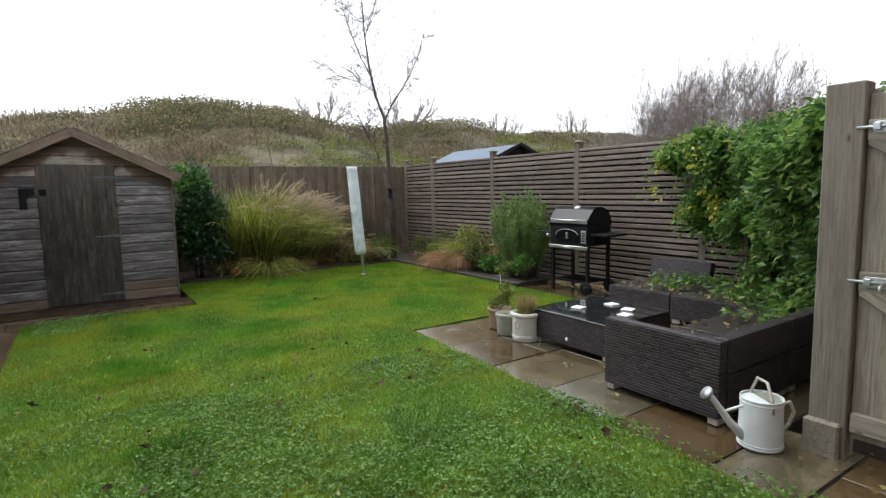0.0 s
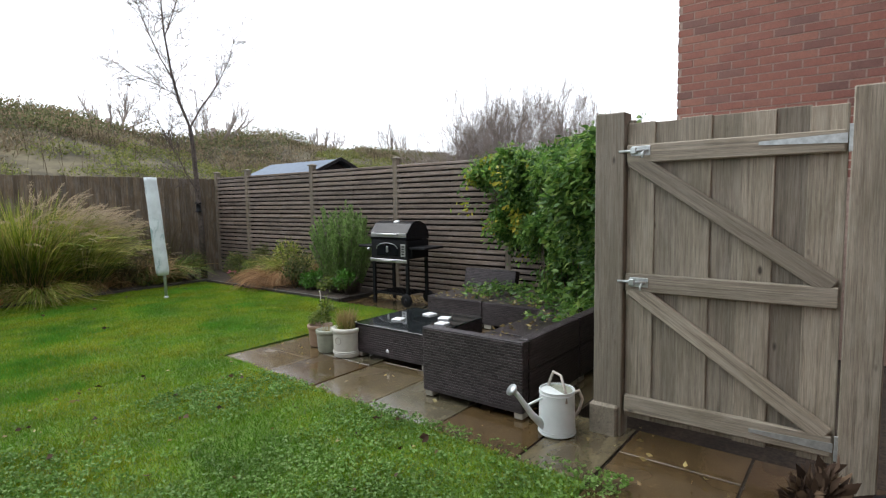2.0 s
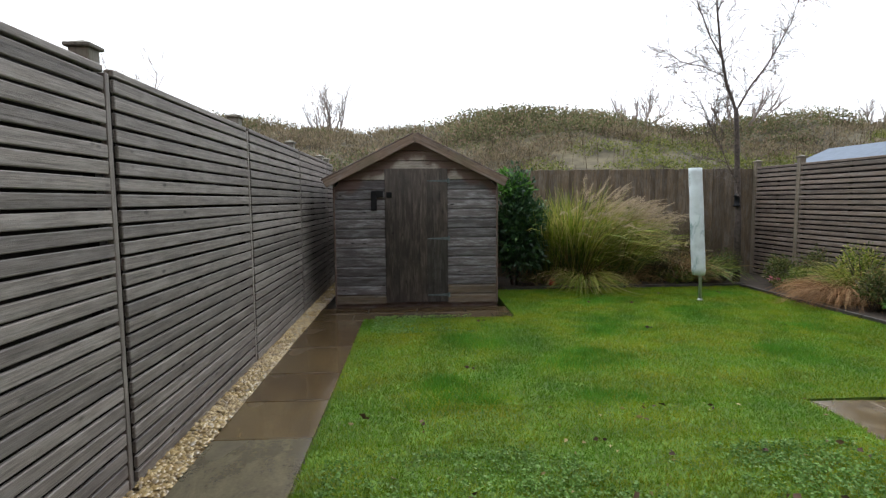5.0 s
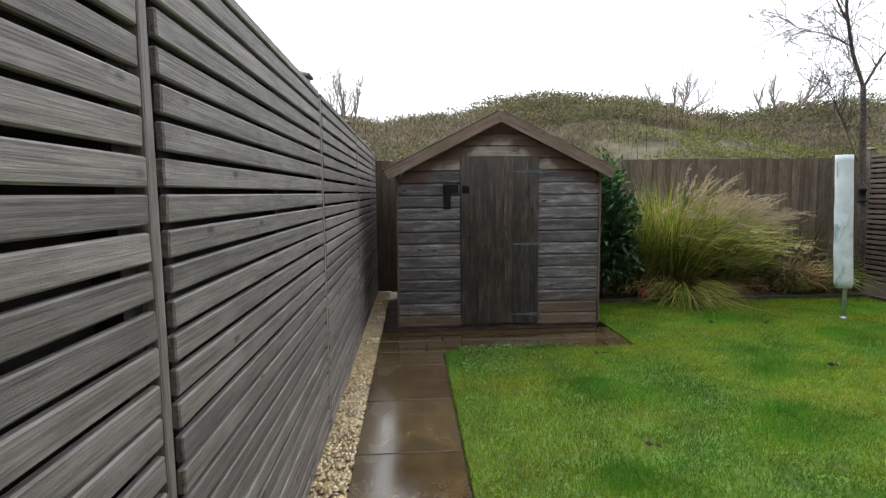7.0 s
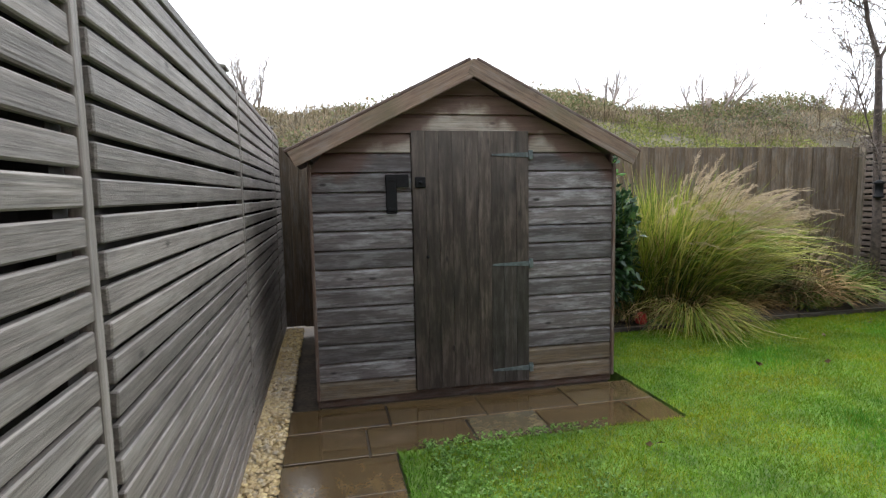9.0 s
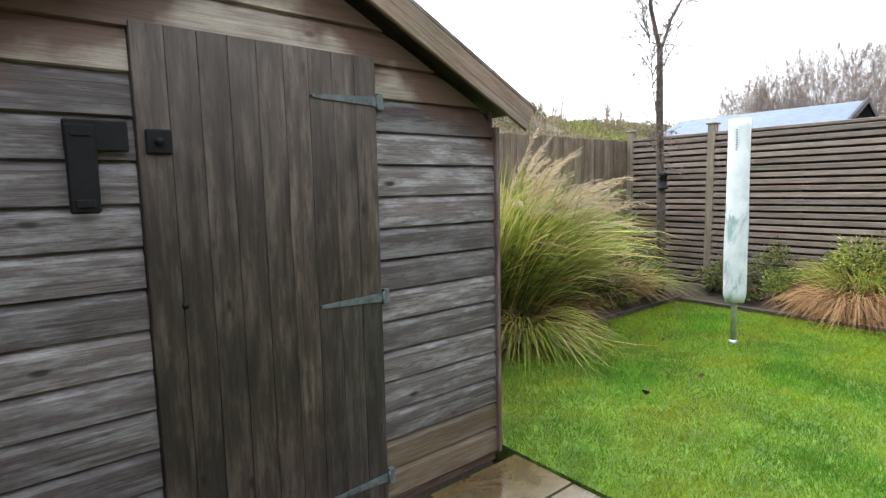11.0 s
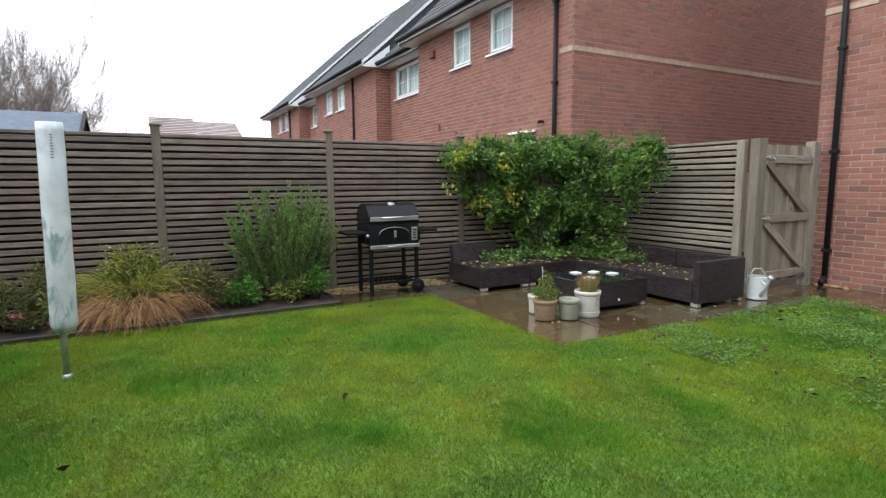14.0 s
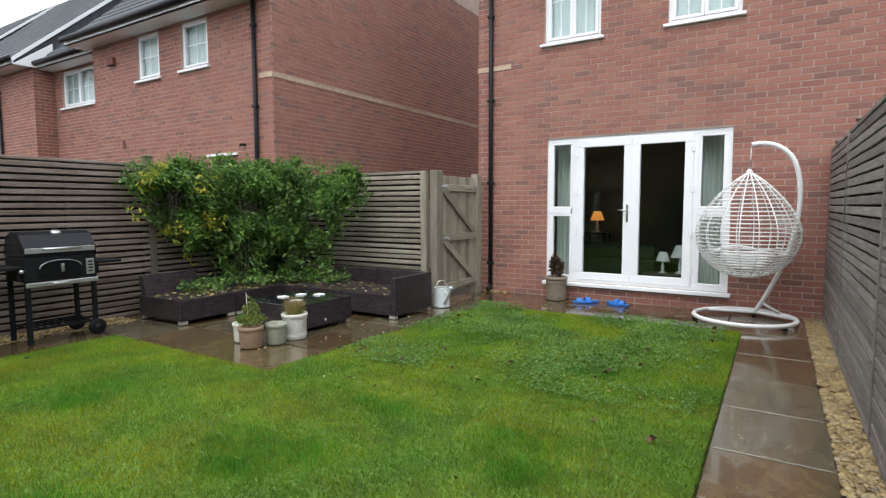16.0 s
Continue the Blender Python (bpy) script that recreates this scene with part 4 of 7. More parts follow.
def side_table(x, y, w, d, h, label):
    t = thing("side_table", label, "table", pose(x, y, 0.1))
    part("tabletop", Geo().box(-w / 2, w / 2, -d / 2, d / 2, h - 0.03, h, 0.006), DARKWOOD, t)
    for sx in (-1, 1):
        for sy in (-1, 1):
            part("leg", Geo().box(sx * (w / 2 - 0.03) - 0.02, sx * (w / 2 - 0.03) + 0.02, sy * (d / 2 - 0.03) - 0.02, sy * (d / 2 - 0.03) + 0.02, 0, h - 0.03, 0.003), DARKWOOD, t)


side_table(0.88, -0.75, 0.75, 0.35, 0.22, "low dark wooden table inside the glass doors")
table_lamp(0.98, -0.75, 0.32, 0.75, UPVC, "small white table lamp on a low table indoors")
table_lamp(0.74, -0.78, 0.32, 1.0, UPVC, "taller white table lamp on a low table indoors")
side_table(2.5, -2.6, 0.45, 0.45, 0.72, "dark side table in the dim room")
table_lamp(2.5, -2.6, 0.82, 0.95, GLOW, "lit table lamp with an amber shade in the dim room")
bench = thing("sofa", "dark green woven sofa in the dim room behind the glass", "sofa", pose(1.9, -1.6, 0.1))
part("seat", Geo().box(-0.75, 0.75, -0.4, 0.4, 0.0, 0.36, 0.04), GREENCLOTH, bench)
part("backrest", Geo().box(-0.75, 0.75, 0.22, 0.4, 0.36, 0.62, 0.05), GREENCLOTH, bench)


# ---- neighbouring houses ----
def pitched(parent, x0, x1, eave_y, eave_z, ridge_y, ridge_z, mat, courses=15):
    """A slope of lapped tile courses with a fascia, soffit and gutter."""
    g = Geo()
    for i in range(courses):
        a, b = i / courses, (i + 1) / courses
        ya, yb = eave_y + (ridge_y - eave_y) * a, eave_y + (ridge_y - eave_y) * b
        za, zb = eave_z + (ridge_z - eave_z) * a, eave_z + (ridge_z - eave_z) * b
        g.add([(x0, ya, za + 0.035), (x1, ya, za + 0.035), (x1, yb, zb + 0.012), (x0, yb, zb + 0.012), (x0, ya, za), (x1, ya, za)], [(0, 1, 2, 3), (4, 5, 1, 0)])
    g.add([(x0, eave_y, eave_z), (x0, ridge_y, ridge_z), (x0, 2 * ridge_y - eave_y, eave_z), (x1, eave_y, eave_z), (x1, ridge_y, ridge_z), (x1, 2 * ridge_y - eave_y, eave_z)], [(1, 4, 5, 2)])
    roof = part("roof", g, mat, parent, "dark slate tiled roof")
    part("soffit", Geo().box(x0, x1, eave_y - 0.45, eave_y, eave_z - 0.12, eave_z - 0.095), UPVC, roof)
    part("fascia", Geo().box(x0, x1, eave_y - 0.02, eave_y, eave_z - 0.12, eave_z + 0.02), UPVC, roof)
    part("gutter", Geo().tube([(x0, eave_y + 0.05, eave_z), (x1, eave_y + 0.05, eave_z)], 0.055, 8), PIPE, roof)
    return roof


def neighbour(x0, x1, front, label, windows, eave):
    nb = thing("house", label, "house", kind="structure", group="row of neighbouring houses")
    part("wall", pierced(x0 + 0.008, x1 - 0.008, -0.1, eave, windows, front - 0.28, front - 0.008), MORTAR, nb)
    part("wall", Geo().box(x0 + 0.008, x0 + 0.28, -7.0, front - 0.28, -0.1, eave), MORTAR, nb)
    part("wall", Geo().box(x1 - 0.28, x1 - 0.008, -7.0, front - 0.28, -0.1, eave), MORTAR, nb)
    part("wall", Geo().box(x0, x1, -7.28, -7.0, -0.1, eave), MORTAR, nb)
    brick_face(nb, (0, front - 0.008, 0), (1, 0, 0), (0, 1, 0), (x0, x1), 1.5, eave, windows)
    pitched(nb, x0 + 0.01, x1 + 0.3, front + 0.38, eave + 0.06, -2.5, eave + 4.4, SLATE, 20)
    for gx in (x0 + 0.03, x1 - 0.06):
        part("gable", Geo().prism([(-7.2, eave), (front + 0.37, eave + 0.02), (-2.5, eave + 4.37)], 0.03, Matrix(((0, 0, 1, gx), (1, 0, 0, 0), (0, 1, 0, 0), (0, 0, 0, 1)))), SLATE, nb)
    part("verge", Geo().prism([(front + 0.40, eave - 0.02), (front + 0.40, eave + 0.075), (-2.5, eave + 4.43), (-2.5, eave + 4.33)], 0.025, Matrix(((0, 0, 1, x0 - 0.016), (1, 0, 0, 0), (0, 1, 0, 0), (0, 0, 0, 1)))), UPVC, nb)
    part("room_wall", Geo().box(x0 + 0.3, x1 - 0.3, front - 2.4, front - 2.3, 1.5, eave), ROOM, nb)
    for h in windows:
        window(nb, *h, front, 2 if h[1] - h[0] > 1.1 else 1)
    return nb


NF, SET = 1.95, 1.51
NEAR = neighbour(6.305, 11.665, NF, "red brick neighbouring house with white windows under a slate roof", [(7.88, 8.646, 3.74, 4.565), (9.315, 10.05, 3.725, 4.565)], 4.64)
gable = Geo().prism([(-7.28, 4.64), (NF - 0.008, 4.64), (-2.5, 9.0)], 0.27, Matrix(((0, 0, 1, 6.313), (1, 0, 0, 0), (0, 1, 0, 0), (0, 0, 0, 1))))
part("gable", gable, MORTAR, NEAR)
brick_face(NEAR, (6.313, 0, 0), (0, 1, 0), (-1, 0, 0), (-6.4, NF), 1.5, 6.2)
part("brick_band", Geo().box(6.299, 6.309, -6.4, NF + 0.006, 3.355, 3.43).box(6.309, 6.61, NF - 0.004, NF + 0.006, 3.355, 3.43), BAND, NEAR)
downpipe(NEAR, 6.66, NF + 0.045, 4.60)
part("overflow_pipe", Geo().tube([(6.99, NF - 0.02, 2.34), (6.99, NF + 0.09, 2.34), (6.99, NF + 0.10, 2.31)], 0.022, 8), PIPE, NEAR)
part("air_brick", Geo().box(10.59, 10.67, NF - 0.01, NF + 0.02, 2.50, 2.65, 0.003), BRICK_DARK, NEAR)
part("bathroom_vent", Geo().box(10.79, 11.0, NF, NF + 0.07, 4.13, 4.28, 0.01), BRICK_DARK, NEAR)
part("sill_light", Geo().box(7.17, 7.96, NF, NF + 0.05, 2.185, 2.225, 0.004), UPVC, NEAR, "white window head above the fence")
part("wall_vent", Geo().box(6.265, 6.305, 0.9, 1.1, 5.25, 5.42, 0.01), BRICK_DARK, NEAR)
neighbour(11.675, 14.38, SET, "red brick house set back between its neighbours", [(12.53, 14.05, 3.66, 4.51)], 4.60)
MID = neighbour(14.39, 20.45, NF, "red brick house further along the row", [(17.15, 17.97, 3.76, 4.565), (18.46, 19.27, 3.76, 4.565)], 4.64)
FAR_END = neighbour(23.12, 29.0, NF, "red brick house at the far end of the row", [(25.07, 25.86, 3.76, 4.565), (26.35, 27.13, 3.76, 4.565)], 4.64)
neighbour(20.46, 23.11, SET, "red brick house set back further along the row", [(21.24, 22.7, 3.66, 4.51)], 4.60)
for home, side, pipe_x in ((MID, 14.39, 16.22), (FAR_END, 23.12, 24.6)):
    brick_face(home, (side + 0.008, 0, 0), (0, 1, 0), (-1, 0, 0), (SET, NF), 1.5, 4.64)
    part("gable_box", Geo().prism([(NF + 0.41, 4.56), (SET + 0.02, 4.56), (SET + 0.02, 5.20)], 0.05, Matrix(((0, 0, 1, side - 0.06), (1, 0, 0, 0), (0, 1, 0, 0), (0, 0, 0, 1)))), UPVC, home, "white gable end board")
    downpipe(home, pipe_x, NF + 0.045, 4.60)
far = thing("house", "distant house with a red tiled roof beyond the fence", "house", pose(42, 4.0, 0), kind="structure")
part("wall", Geo().box(0, 8, -2.5, 3.1, 0, 4.6), BRICK_DARK, far)
g = Geo()
for s in (0, 1):
    for i in range(12):
        a, b = i / 12, (i + 1) / 12
        ox, y0, y1, top = (0, -2.7, 0.3, 6.05) if s == 0 else (0.4, 0.3, 3.3, 6.3)
        g.add([(ox - 0.3 + 4 * a, y0, 4.5 + (top - 4.5) * a + 0.015), (ox - 0.3 + 4 * a, y1, 4.5 + (top - 4.5) * a + 0.015), (ox - 0.3 + 4 * b, y1, 4.5 + (top - 4.5) * b), (ox - 0.3 + 4 * b, y0, 4.5 + (top - 4.5) * b)], [(0, 3, 2, 1)])
part("roof", g, TILE, far, "red tiled roof")
# low shed behind the fence
hut = thing("shed", "neighbour's shed with a pale grey-blue felt roof", "shed", pose(7.55, 8.5, 0))
part("wall", Geo().box(-0.55, 0.75, 0.05, 2.1, 0, 1.85).prism([(-0.55, 1.85), (0.75, 1.85), (0.1, 2.12)], 0.04, Matrix(((1, 0, 0, 0), (0, 0, -1, 0.09), (0, 1, 0, 0), (0, 0, 0, 1)))), PIPE, hut)
part("roof", Geo().add([(-0.75, -0.05, 1.84), (-0.75, 2.2, 1.84), (0.1, 2.2, 2.2), (0.1, -0.05, 2.2), (0.95, 2.2, 1.84), (0.95, -0.05, 1.84)], [(0, 3, 2, 1), (3, 5, 4, 2)]), FELT, hut)
part("bargeboard", Geo().prism([(-0.78, 1.80), (0.1, 2.17), (0.1, 2.23), (-0.78, 1.86)], 0.03, Matrix(((1, 0, 0, 0), (0, 0, -1, -0.04), (0, 1, 0, 0), (0, 0, 0, 1)))).prism([(0.1, 2.17), (0.98, 1.80), (0.98, 1.86), (0.1, 2.23)], 0.03, Matrix(((1, 0, 0, 0), (0, 0, -1, -0.04), (0, 1, 0, 0), (0, 0, 0, 1)))), PIPE, hut)

# ---- gate ----
gate = thing("gate", "weathered wooden ledged and braced garden gate, closed", "gate", pose(3.53, 0.505, 0, 0, 0, 90))
W = 0.972
for i in range(7):
    bw = W / 7
    part("board", board(1.66, bw + 0.008, 0.018, GATE, 0.003), GATE, gate, m=pose(bw * (i + 0.5), -0.012 * (i % 2), 0.10 + random.uniform(-0.006, 0.006)) @ UPRIGHT)
for z in (0.19, 0.885, 1.59):
    part("rail", board(W - 0.01, 0.098, 0.036, GATE, 0.005), GATE, gate, m=pose(0.005, 0.03, z))
for za, zb in ((0.235, 0.86), (0.93, 1.565)):
    a = math.atan2(zb - za, W - 0.06)
    part("brace", board(math.hypot(W - 0.06, zb - za), 0.088, 0.034, GATE, 0.005), GATE, gate, m=pose(0.03, 0.0305, za, 0, -math.degrees(a), 0))
for z in (0.19, 1.60):
    g = Geo().prism([(0.0, -0.022), (0.0, 0.022), (0.34, 0.008), (0.34, -0.008)], 0.004, pose(0, 0.052, z, 90)).box(-0.035, -0.004, 0.047, 0.053, z - 0.06, z + 0.06, 0.002)
    part("hinge", g, IRON, gate, "galvanised strap hinge")
for z in (0.885, 1.60):
    g = Geo().tube([(W - 0.12, 0.058, z + 0.005), (W + 0.035, 0.058, z + 0.005)], 0.007, 8).box(W - 0.13, W - 0.03, 0.048, 0.053, z - 0.022, z + 0.03, 0.002).box(W - 0.06, W - 0.03, 0.05, 0.072, z - 0.012, z + 0.022, 0.003).tube([(W - 0.1, 0.058, z), (W - 0.1, 0.085, z - 0.01), (W - 0.1, 0.088, z - 0.035)], 0.006, 8)
    part("bolt", g, IRON, gate, "sliding steel bolt")
solid("gatepost", board(1.92, 0.165, 0.11, GATE, 0.006), GATE, "square weathered gatepost beside the watering can", "post", pose(3.53, 1.566, -0.1) @ UPRIGHT @ pose(0, 0, 0, 90), group="gateposts")
solid("gatepost", board(1.92, 0.15, 0.11, GATE, 0.006), GATE, "square weathered gatepost between gate and house", "post", pose(3.53, 0.415, -0.1) @ UPRIGHT @ pose(0, 0, 0, 90), group="gateposts")
solid("post_stub", Geo().box(3.44, 3.56, 1.50, 1.66, -0.02, 0.17, 0.01), GATE, "short mossy timber block at the foot of the gatepost", "post")
solid("gate_stop", board(1.62, 0.04, 0.03, GATE, 0.004), GATE, "narrow timber gate stop on the gatepost", "trim", pose(3.565, 1.468, 0.16) @ UPRIGHT)

# ---- rotary dryer under its cover ----
dryer = thing("rotary_clothes_dryer", "folded rotary clothes dryer in a stained white cover, on the lawn", "clothes dryer", pose(4.19, 8.43, 0))
part("pole", Geo().tube([(0, 0, -0.02), (-0.012, -0.004, 0.6)], 0.021, 12), IRON, dryer)
part("ground_socket", Geo().lathe([(0.035, 0), (0.035, 0.02), (0.024, 0.03)], 14), IRON, dryer)
g, prof = Geo(), []
vs, fs, SEG, RINGS = [], [], 20, 26
for i in range(RINGS):
    t = i / (RINGS - 1)
    r = 0.090 - 0.008 * t + (-0.015 if i == 0 else 0)
    for k in range(SEG):
        a = 2 * math.pi * k / SEG
        wob = 1 + 0.07 * noise.noise((math.cos(a) * 2.2, math.sin(a) * 2.2, t * 5)) + 0.06 * math.sin(3 * a + t * 2)
        vs.append((-0.028 - 0.125 * t + r * wob * math.cos(a), -0.01 - 0.045 * t + r * wob * 0.9 * math.sin(a), 0.345 + 1.40 * t))
for i in range(RINGS - 1):
    for k in range(SEG):
        fs.append((i * SEG + k, i * SEG + (k + 1) % SEG, (i + 1) * SEG + (k + 1) % SEG, (i + 1) * SEG + k))
fs.append(tuple(range(SEG))[::-1])
fs.append(tuple((RINGS - 1) * SEG + k for k in range(SEG)))
part("cover", g.add(vs, fs, True), COVER, dryer, "white plastic cover with grey-green mildew")
for i in range(9):
    part("letter_bar", Geo().box(-0.002, 0.002, -0.007, 0.007, 0, 0.007), HINGE, dryer, m=pose(-0.228 + 0.0013 * i, -0.062 + 0.0004 * i, 1.66 - 0.018 * i))

# ---- woven garden furniture ----
def woven(x0, x1, y0, y1, z0, z1):
    """A woven block: rounded body whose weave is in the relief of its material."""
    return Geo().box(x0, x1, y0, y1, z0, z1, 0.014, None, 2)


def foot_block(parent, x, y):
    part("foot", Geo().box(x - 0.045, x + 0.045, y - 0.03, y + 0.03, 0.0, 0.045, 0.004), FOOT, parent, "pale plastic foot")


def seat_unit(label, m, w, d, back=True, arms=()):
    """w along local x, d along local y; the backrest stands at local y = d."""
    s = thing("garden_sofa_section", label, "sofa", m, group="woven garden sofa")
    part("seat", woven(0, w, 0, d, 0.04, 0.285), RATTAN, s)
    if back:
        g = Geo().box(0.01, w - 0.01, 0, 0.09, 0, 0.255, 0.014, pose(0, d - 0.13, 0.28, -14), 2)
        part("backrest", g, RATTAN, s)
    for a in arms:
        x0, x1 = (-0.085, -0.004) if a < 0 else (w + 0.004, w + 0.085)
        part("armrest", woven(x0, x1, -0.0, d + 0.0, 0.04, 0.49), RATTAN, s)
    for fx in (0.06 - (0.085 if -1 in arms else 0), w - 0.06 + (0.085 if 1 in arms else 0)):
        for fyy in (0.04, d - 0.04):
            foot_block(s, fx, fyy)
    return s


# along the slatted panel: seats face away from it
s1 = seat_unit("dark brown woven corner sofa section with an armrest, near the gate", pose(4.155, 2.82, 0, 0, 0, 180), 0.755, 0.79, False, (1,))
part("backrest", woven(-0.0, 0.755, 0.705, 0.79, 0.285, 0.49), RATTAN, s1)
s2 = seat_unit("dark brown woven sofa section with fallen leaves on it", pose(4.955, 2.82, 0, 0, 0, 180), 0.79, 0.79, False)
part("backrest", woven(0.0, 0.79, 0.705, 0.79, 0.285, 0.49), RATTAN, s2)
seat_unit("dark brown woven corner seat under the climber", pose(5.775, 2.82, 0, 0, 0, 180), 0.81, 0.79, False)
seat_unit("dark brown woven sofa section below the climber", pose(5.20, 3.575, 0, 0, 0, -90), 0.74, 0.82, False)
seat_unit("dark brown woven end sofa section with a low backrest", pose(5.20, 4.32, 0, 0, 0, -90), 0.74, 0.82, True)
table = thing("coffee_table", "low dark woven coffee table with a glass top", "table", pose(4.125, 3.53, 0))
part("base", woven(-0.40, 0.40, -0.41, 0.41, 0.04, 0.285), RATTAN, table)
part("glass_top", Geo().box(-0.40, 0.40, -0.41, 0.41, 0.287, 0.297, 0.003), TABLEGLASS, table, "dark wet glass top")
for fx in (-0.34, 0.34):
    for fyy in (-0.37, 0.37):
        foot_block(table, fx, fyy)
part("badge", Geo().lathe([(0.0, 0.004), (0.014, 0.003), (0.016, 0)], 12, m=pose(-0.40, 0.02, 0.10, 0, -90)), UPVC, table)
for k, (cx, cy, rz) in enumerate(((-0.10, 0.16, 12), (0.22, 0.06, -8), (0.16, -0.16, 20), (-0.02, -0.27, 5))):
    g = Geo().box(-0.05, 0.05, -0.05, 0.05, 0, 0.012, 0.003).box(-0.036, 0.036, -0.036, 0.036, 0.012, 0.015, 0.001)
    solid("coaster", g, UPVC, "square white coaster on the glass table top", "coaster", pose(4.125 + cx, 3.53 + cy, 0.297, 0, 0, rz), "coasters")

# ---- barbecue ----
bbq = thing("barbecue", "black charcoal trolley barbecue with steel trim and a closed lid", "barbecue", pose(5.60, 5.29, 0, 0, 0, -90))
BW, BD = 0.64, 0.44
part("firebox", Geo().box(-BW / 2, BW / 2, 0.0, BD, 0.615, 0.86, 0.012), BLACK, bbq)
lid = Geo().prism([(0, 0.865), (0.0, 0.95), (0.10, 1.07), (0.18, 1.10), (0.27, 1.10), (0.38, 1.05), (BD, 0.94), (BD, 0.865)], BW, Matrix(((0, 0, 1, -BW / 2), (1, 0, 0, 0), (0, 1, 0, 0), (0, 0, 0, 1))))
lid_ob = part("lid", lid, BLACKGLOSS, bbq, "glossy black rounded lid")
part("lid_trim", Geo().box(-BW / 2 + 0.01, BW / 2 - 0.01, -0.006, 0.0, 0.895, 0.945, 0.002), STEEL, lid_ob)
part("lid_handle", Geo().tube([(-0.16, -0.004, 0.93), (-0.16, -0.045, 0.935), (0.16, -0.045, 0.935), (0.16, -0.004, 0.93)], 0.012, 10), STEEL, lid_ob)
part("thermometer", Geo().lathe([(0.045, 0), (0.045, 0.01), (0.035, 0.018), (0, 0.018)], 18, m=pose(0.02, 0.15, 1.085, 20)), STEEL, lid_ob)
ash = part("ash_door", Geo().prism([(-0.2, 0.655), (0.17, 0.655), (0.17, 0.76), (0.12, 0.80), (0.04, 0.82), (-0.07, 0.82), (-0.15, 0.80), (-0.2, 0.76)], 0.012, pose(0, -0.0, 0, 90)), BLACKGLOSS, bbq)
arch = [(-0.2, -0.014, 0.74)] + [(-0.015 + 0.185 * math.cos(math.pi * (1 - i / 12)), -0.014, 0.75 + 0.07 * math.sin(math.pi * i / 12)) for i in range(13)]
part("door_trim", Geo().tube(arch, 0.004, 6), STEEL, ash)
part("door_latch", Geo().box(-0.02, 0.01, -0.03, -0.012, 0.70, 0.78, 0.004), STEEL, ash)
vent_plate = part("vent_plate", Geo().box(0.215, 0.295, -0.008, -0.0005, 0.65, 0.81, 0.003), STEEL, bbq)
for i in range(4):
    # Slots are black bars on the plate; their shade is the paint.
    part("slot", Geo().box(0.235, 0.275, -0.010, -0.008, 0.675 + 0.032 * i, 0.690 + 0.032 * i), BLACK, vent_plate)
part("front_bar", Geo().box(-BW / 2, BW / 2, -0.02, -0.0005, 0.57, 0.612, 0.004), STEEL, bbq)
part("bar_handle", Geo().tube([(-0.1, -0.02, 0.595), (-0.1, -0.045, 0.595), (0.1, -0.045, 0.595), (0.1, -0.02, 0.595)], 0.008, 8), STEEL, bbq)
for lx in (-BW / 2 + 0.025, BW / 2 - 0.025):
    for ly in (0.03, BD - 0.03):
        wheel = lx > 0
        part("leg", Geo().box(lx - 0.022, lx + 0.022, ly - 0.018, ly + 0.018, 0.0 if not wheel else 0.05, 0.62, 0.004), BLACK, bbq)
for sx in (-1, 1):
    shelf = part("side_shelf", Geo().box(sx * BW / 2 + (0.005 if sx > 0 else -0.27), sx * BW / 2 + (0.27 if sx > 0 else -0.005), 0.03, BD - 0.03, 0.745, 0.775, 0.006), BLACK, bbq)
    part("shelf_bracket", Geo().box(sx * (BW / 2 + 0.03) - 0.012, sx * (BW / 2 + 0.03) + 0.012, 0.05, 0.08, 0.64, 0.744, 0.002), BLACK, shelf)
bolt_g = Geo().lathe([(0.02, 0), (0.02, 0.02), (0.012, 0.03), (0, 0.03)], 12, m=pose(-BW / 2 - 0.03, -0.005, 0.73, 90))
part("knob", bolt_g, STEEL, bbq)
rack = part("shelf_rail", Geo().box(-BW / 2 + 0.04, BW / 2 - 0.04, 0.02, 0.04, 0.14, 0.165), BLACK, bbq)
part("shelf_rail", Geo().box(-BW / 2 + 0.04, BW / 2 - 0.04, BD - 0.04, BD - 0.02, 0.14, 0.165), BLACK, bbq)
for i in range(9):
    part("bar", Geo().box(-0.26 + 0.065 * i - 0.01, -0.26 + 0.065 * i + 0.01, 0.04, BD - 0.04, 0.147, 0.160), BLACK, rack)
for ly in (0.0, BD):
    w_ob = part("wheel", Geo().lathe([(0.03, -0.02), (0.075, -0.022), (0.085, -0.012), (0.085, 0.012), (0.075, 0.022), (0.03, 0.02)], 22, m=pose(BW / 2 - 0.025, ly, 0.085, 90)), BLACK, bbq)
    part("hub", Geo().tube([(BW / 2 - 0.025, ly - 0.026, 0.085), (BW / 2 - 0.025, ly + 0.026, 0.085)], 0.03, 12), PIPE, w_ob)


# ---- pots, can, sandals ----
def pot(label, x, y, r, h, mat, rim=0.012, taper=0.85):
    p = thing("plant_pot", label, "plant pot", pose(x, y, 0), group="pots on the patio")
    part("pot", Geo().lathe([(0, 0), (r * taper, 0), (r * taper + 0.004, 0.01), (r * 0.96, h - 0.045), (r * 0.97, h - 0.04), (r + rim * 0.4, h - 0.036), (r + rim * 0.5, h - 0.004), (r, h), (r - 0.014, h), (r - 0.02, h - 0.05), (0, h - 0.052)], 28), mat, p)
    part("soil", Geo().lathe([(r - 0.018, h - 0.045), (r * 0.5, h - 0.035), (0, h - 0.032)], 18), SOIL, p)
    return p


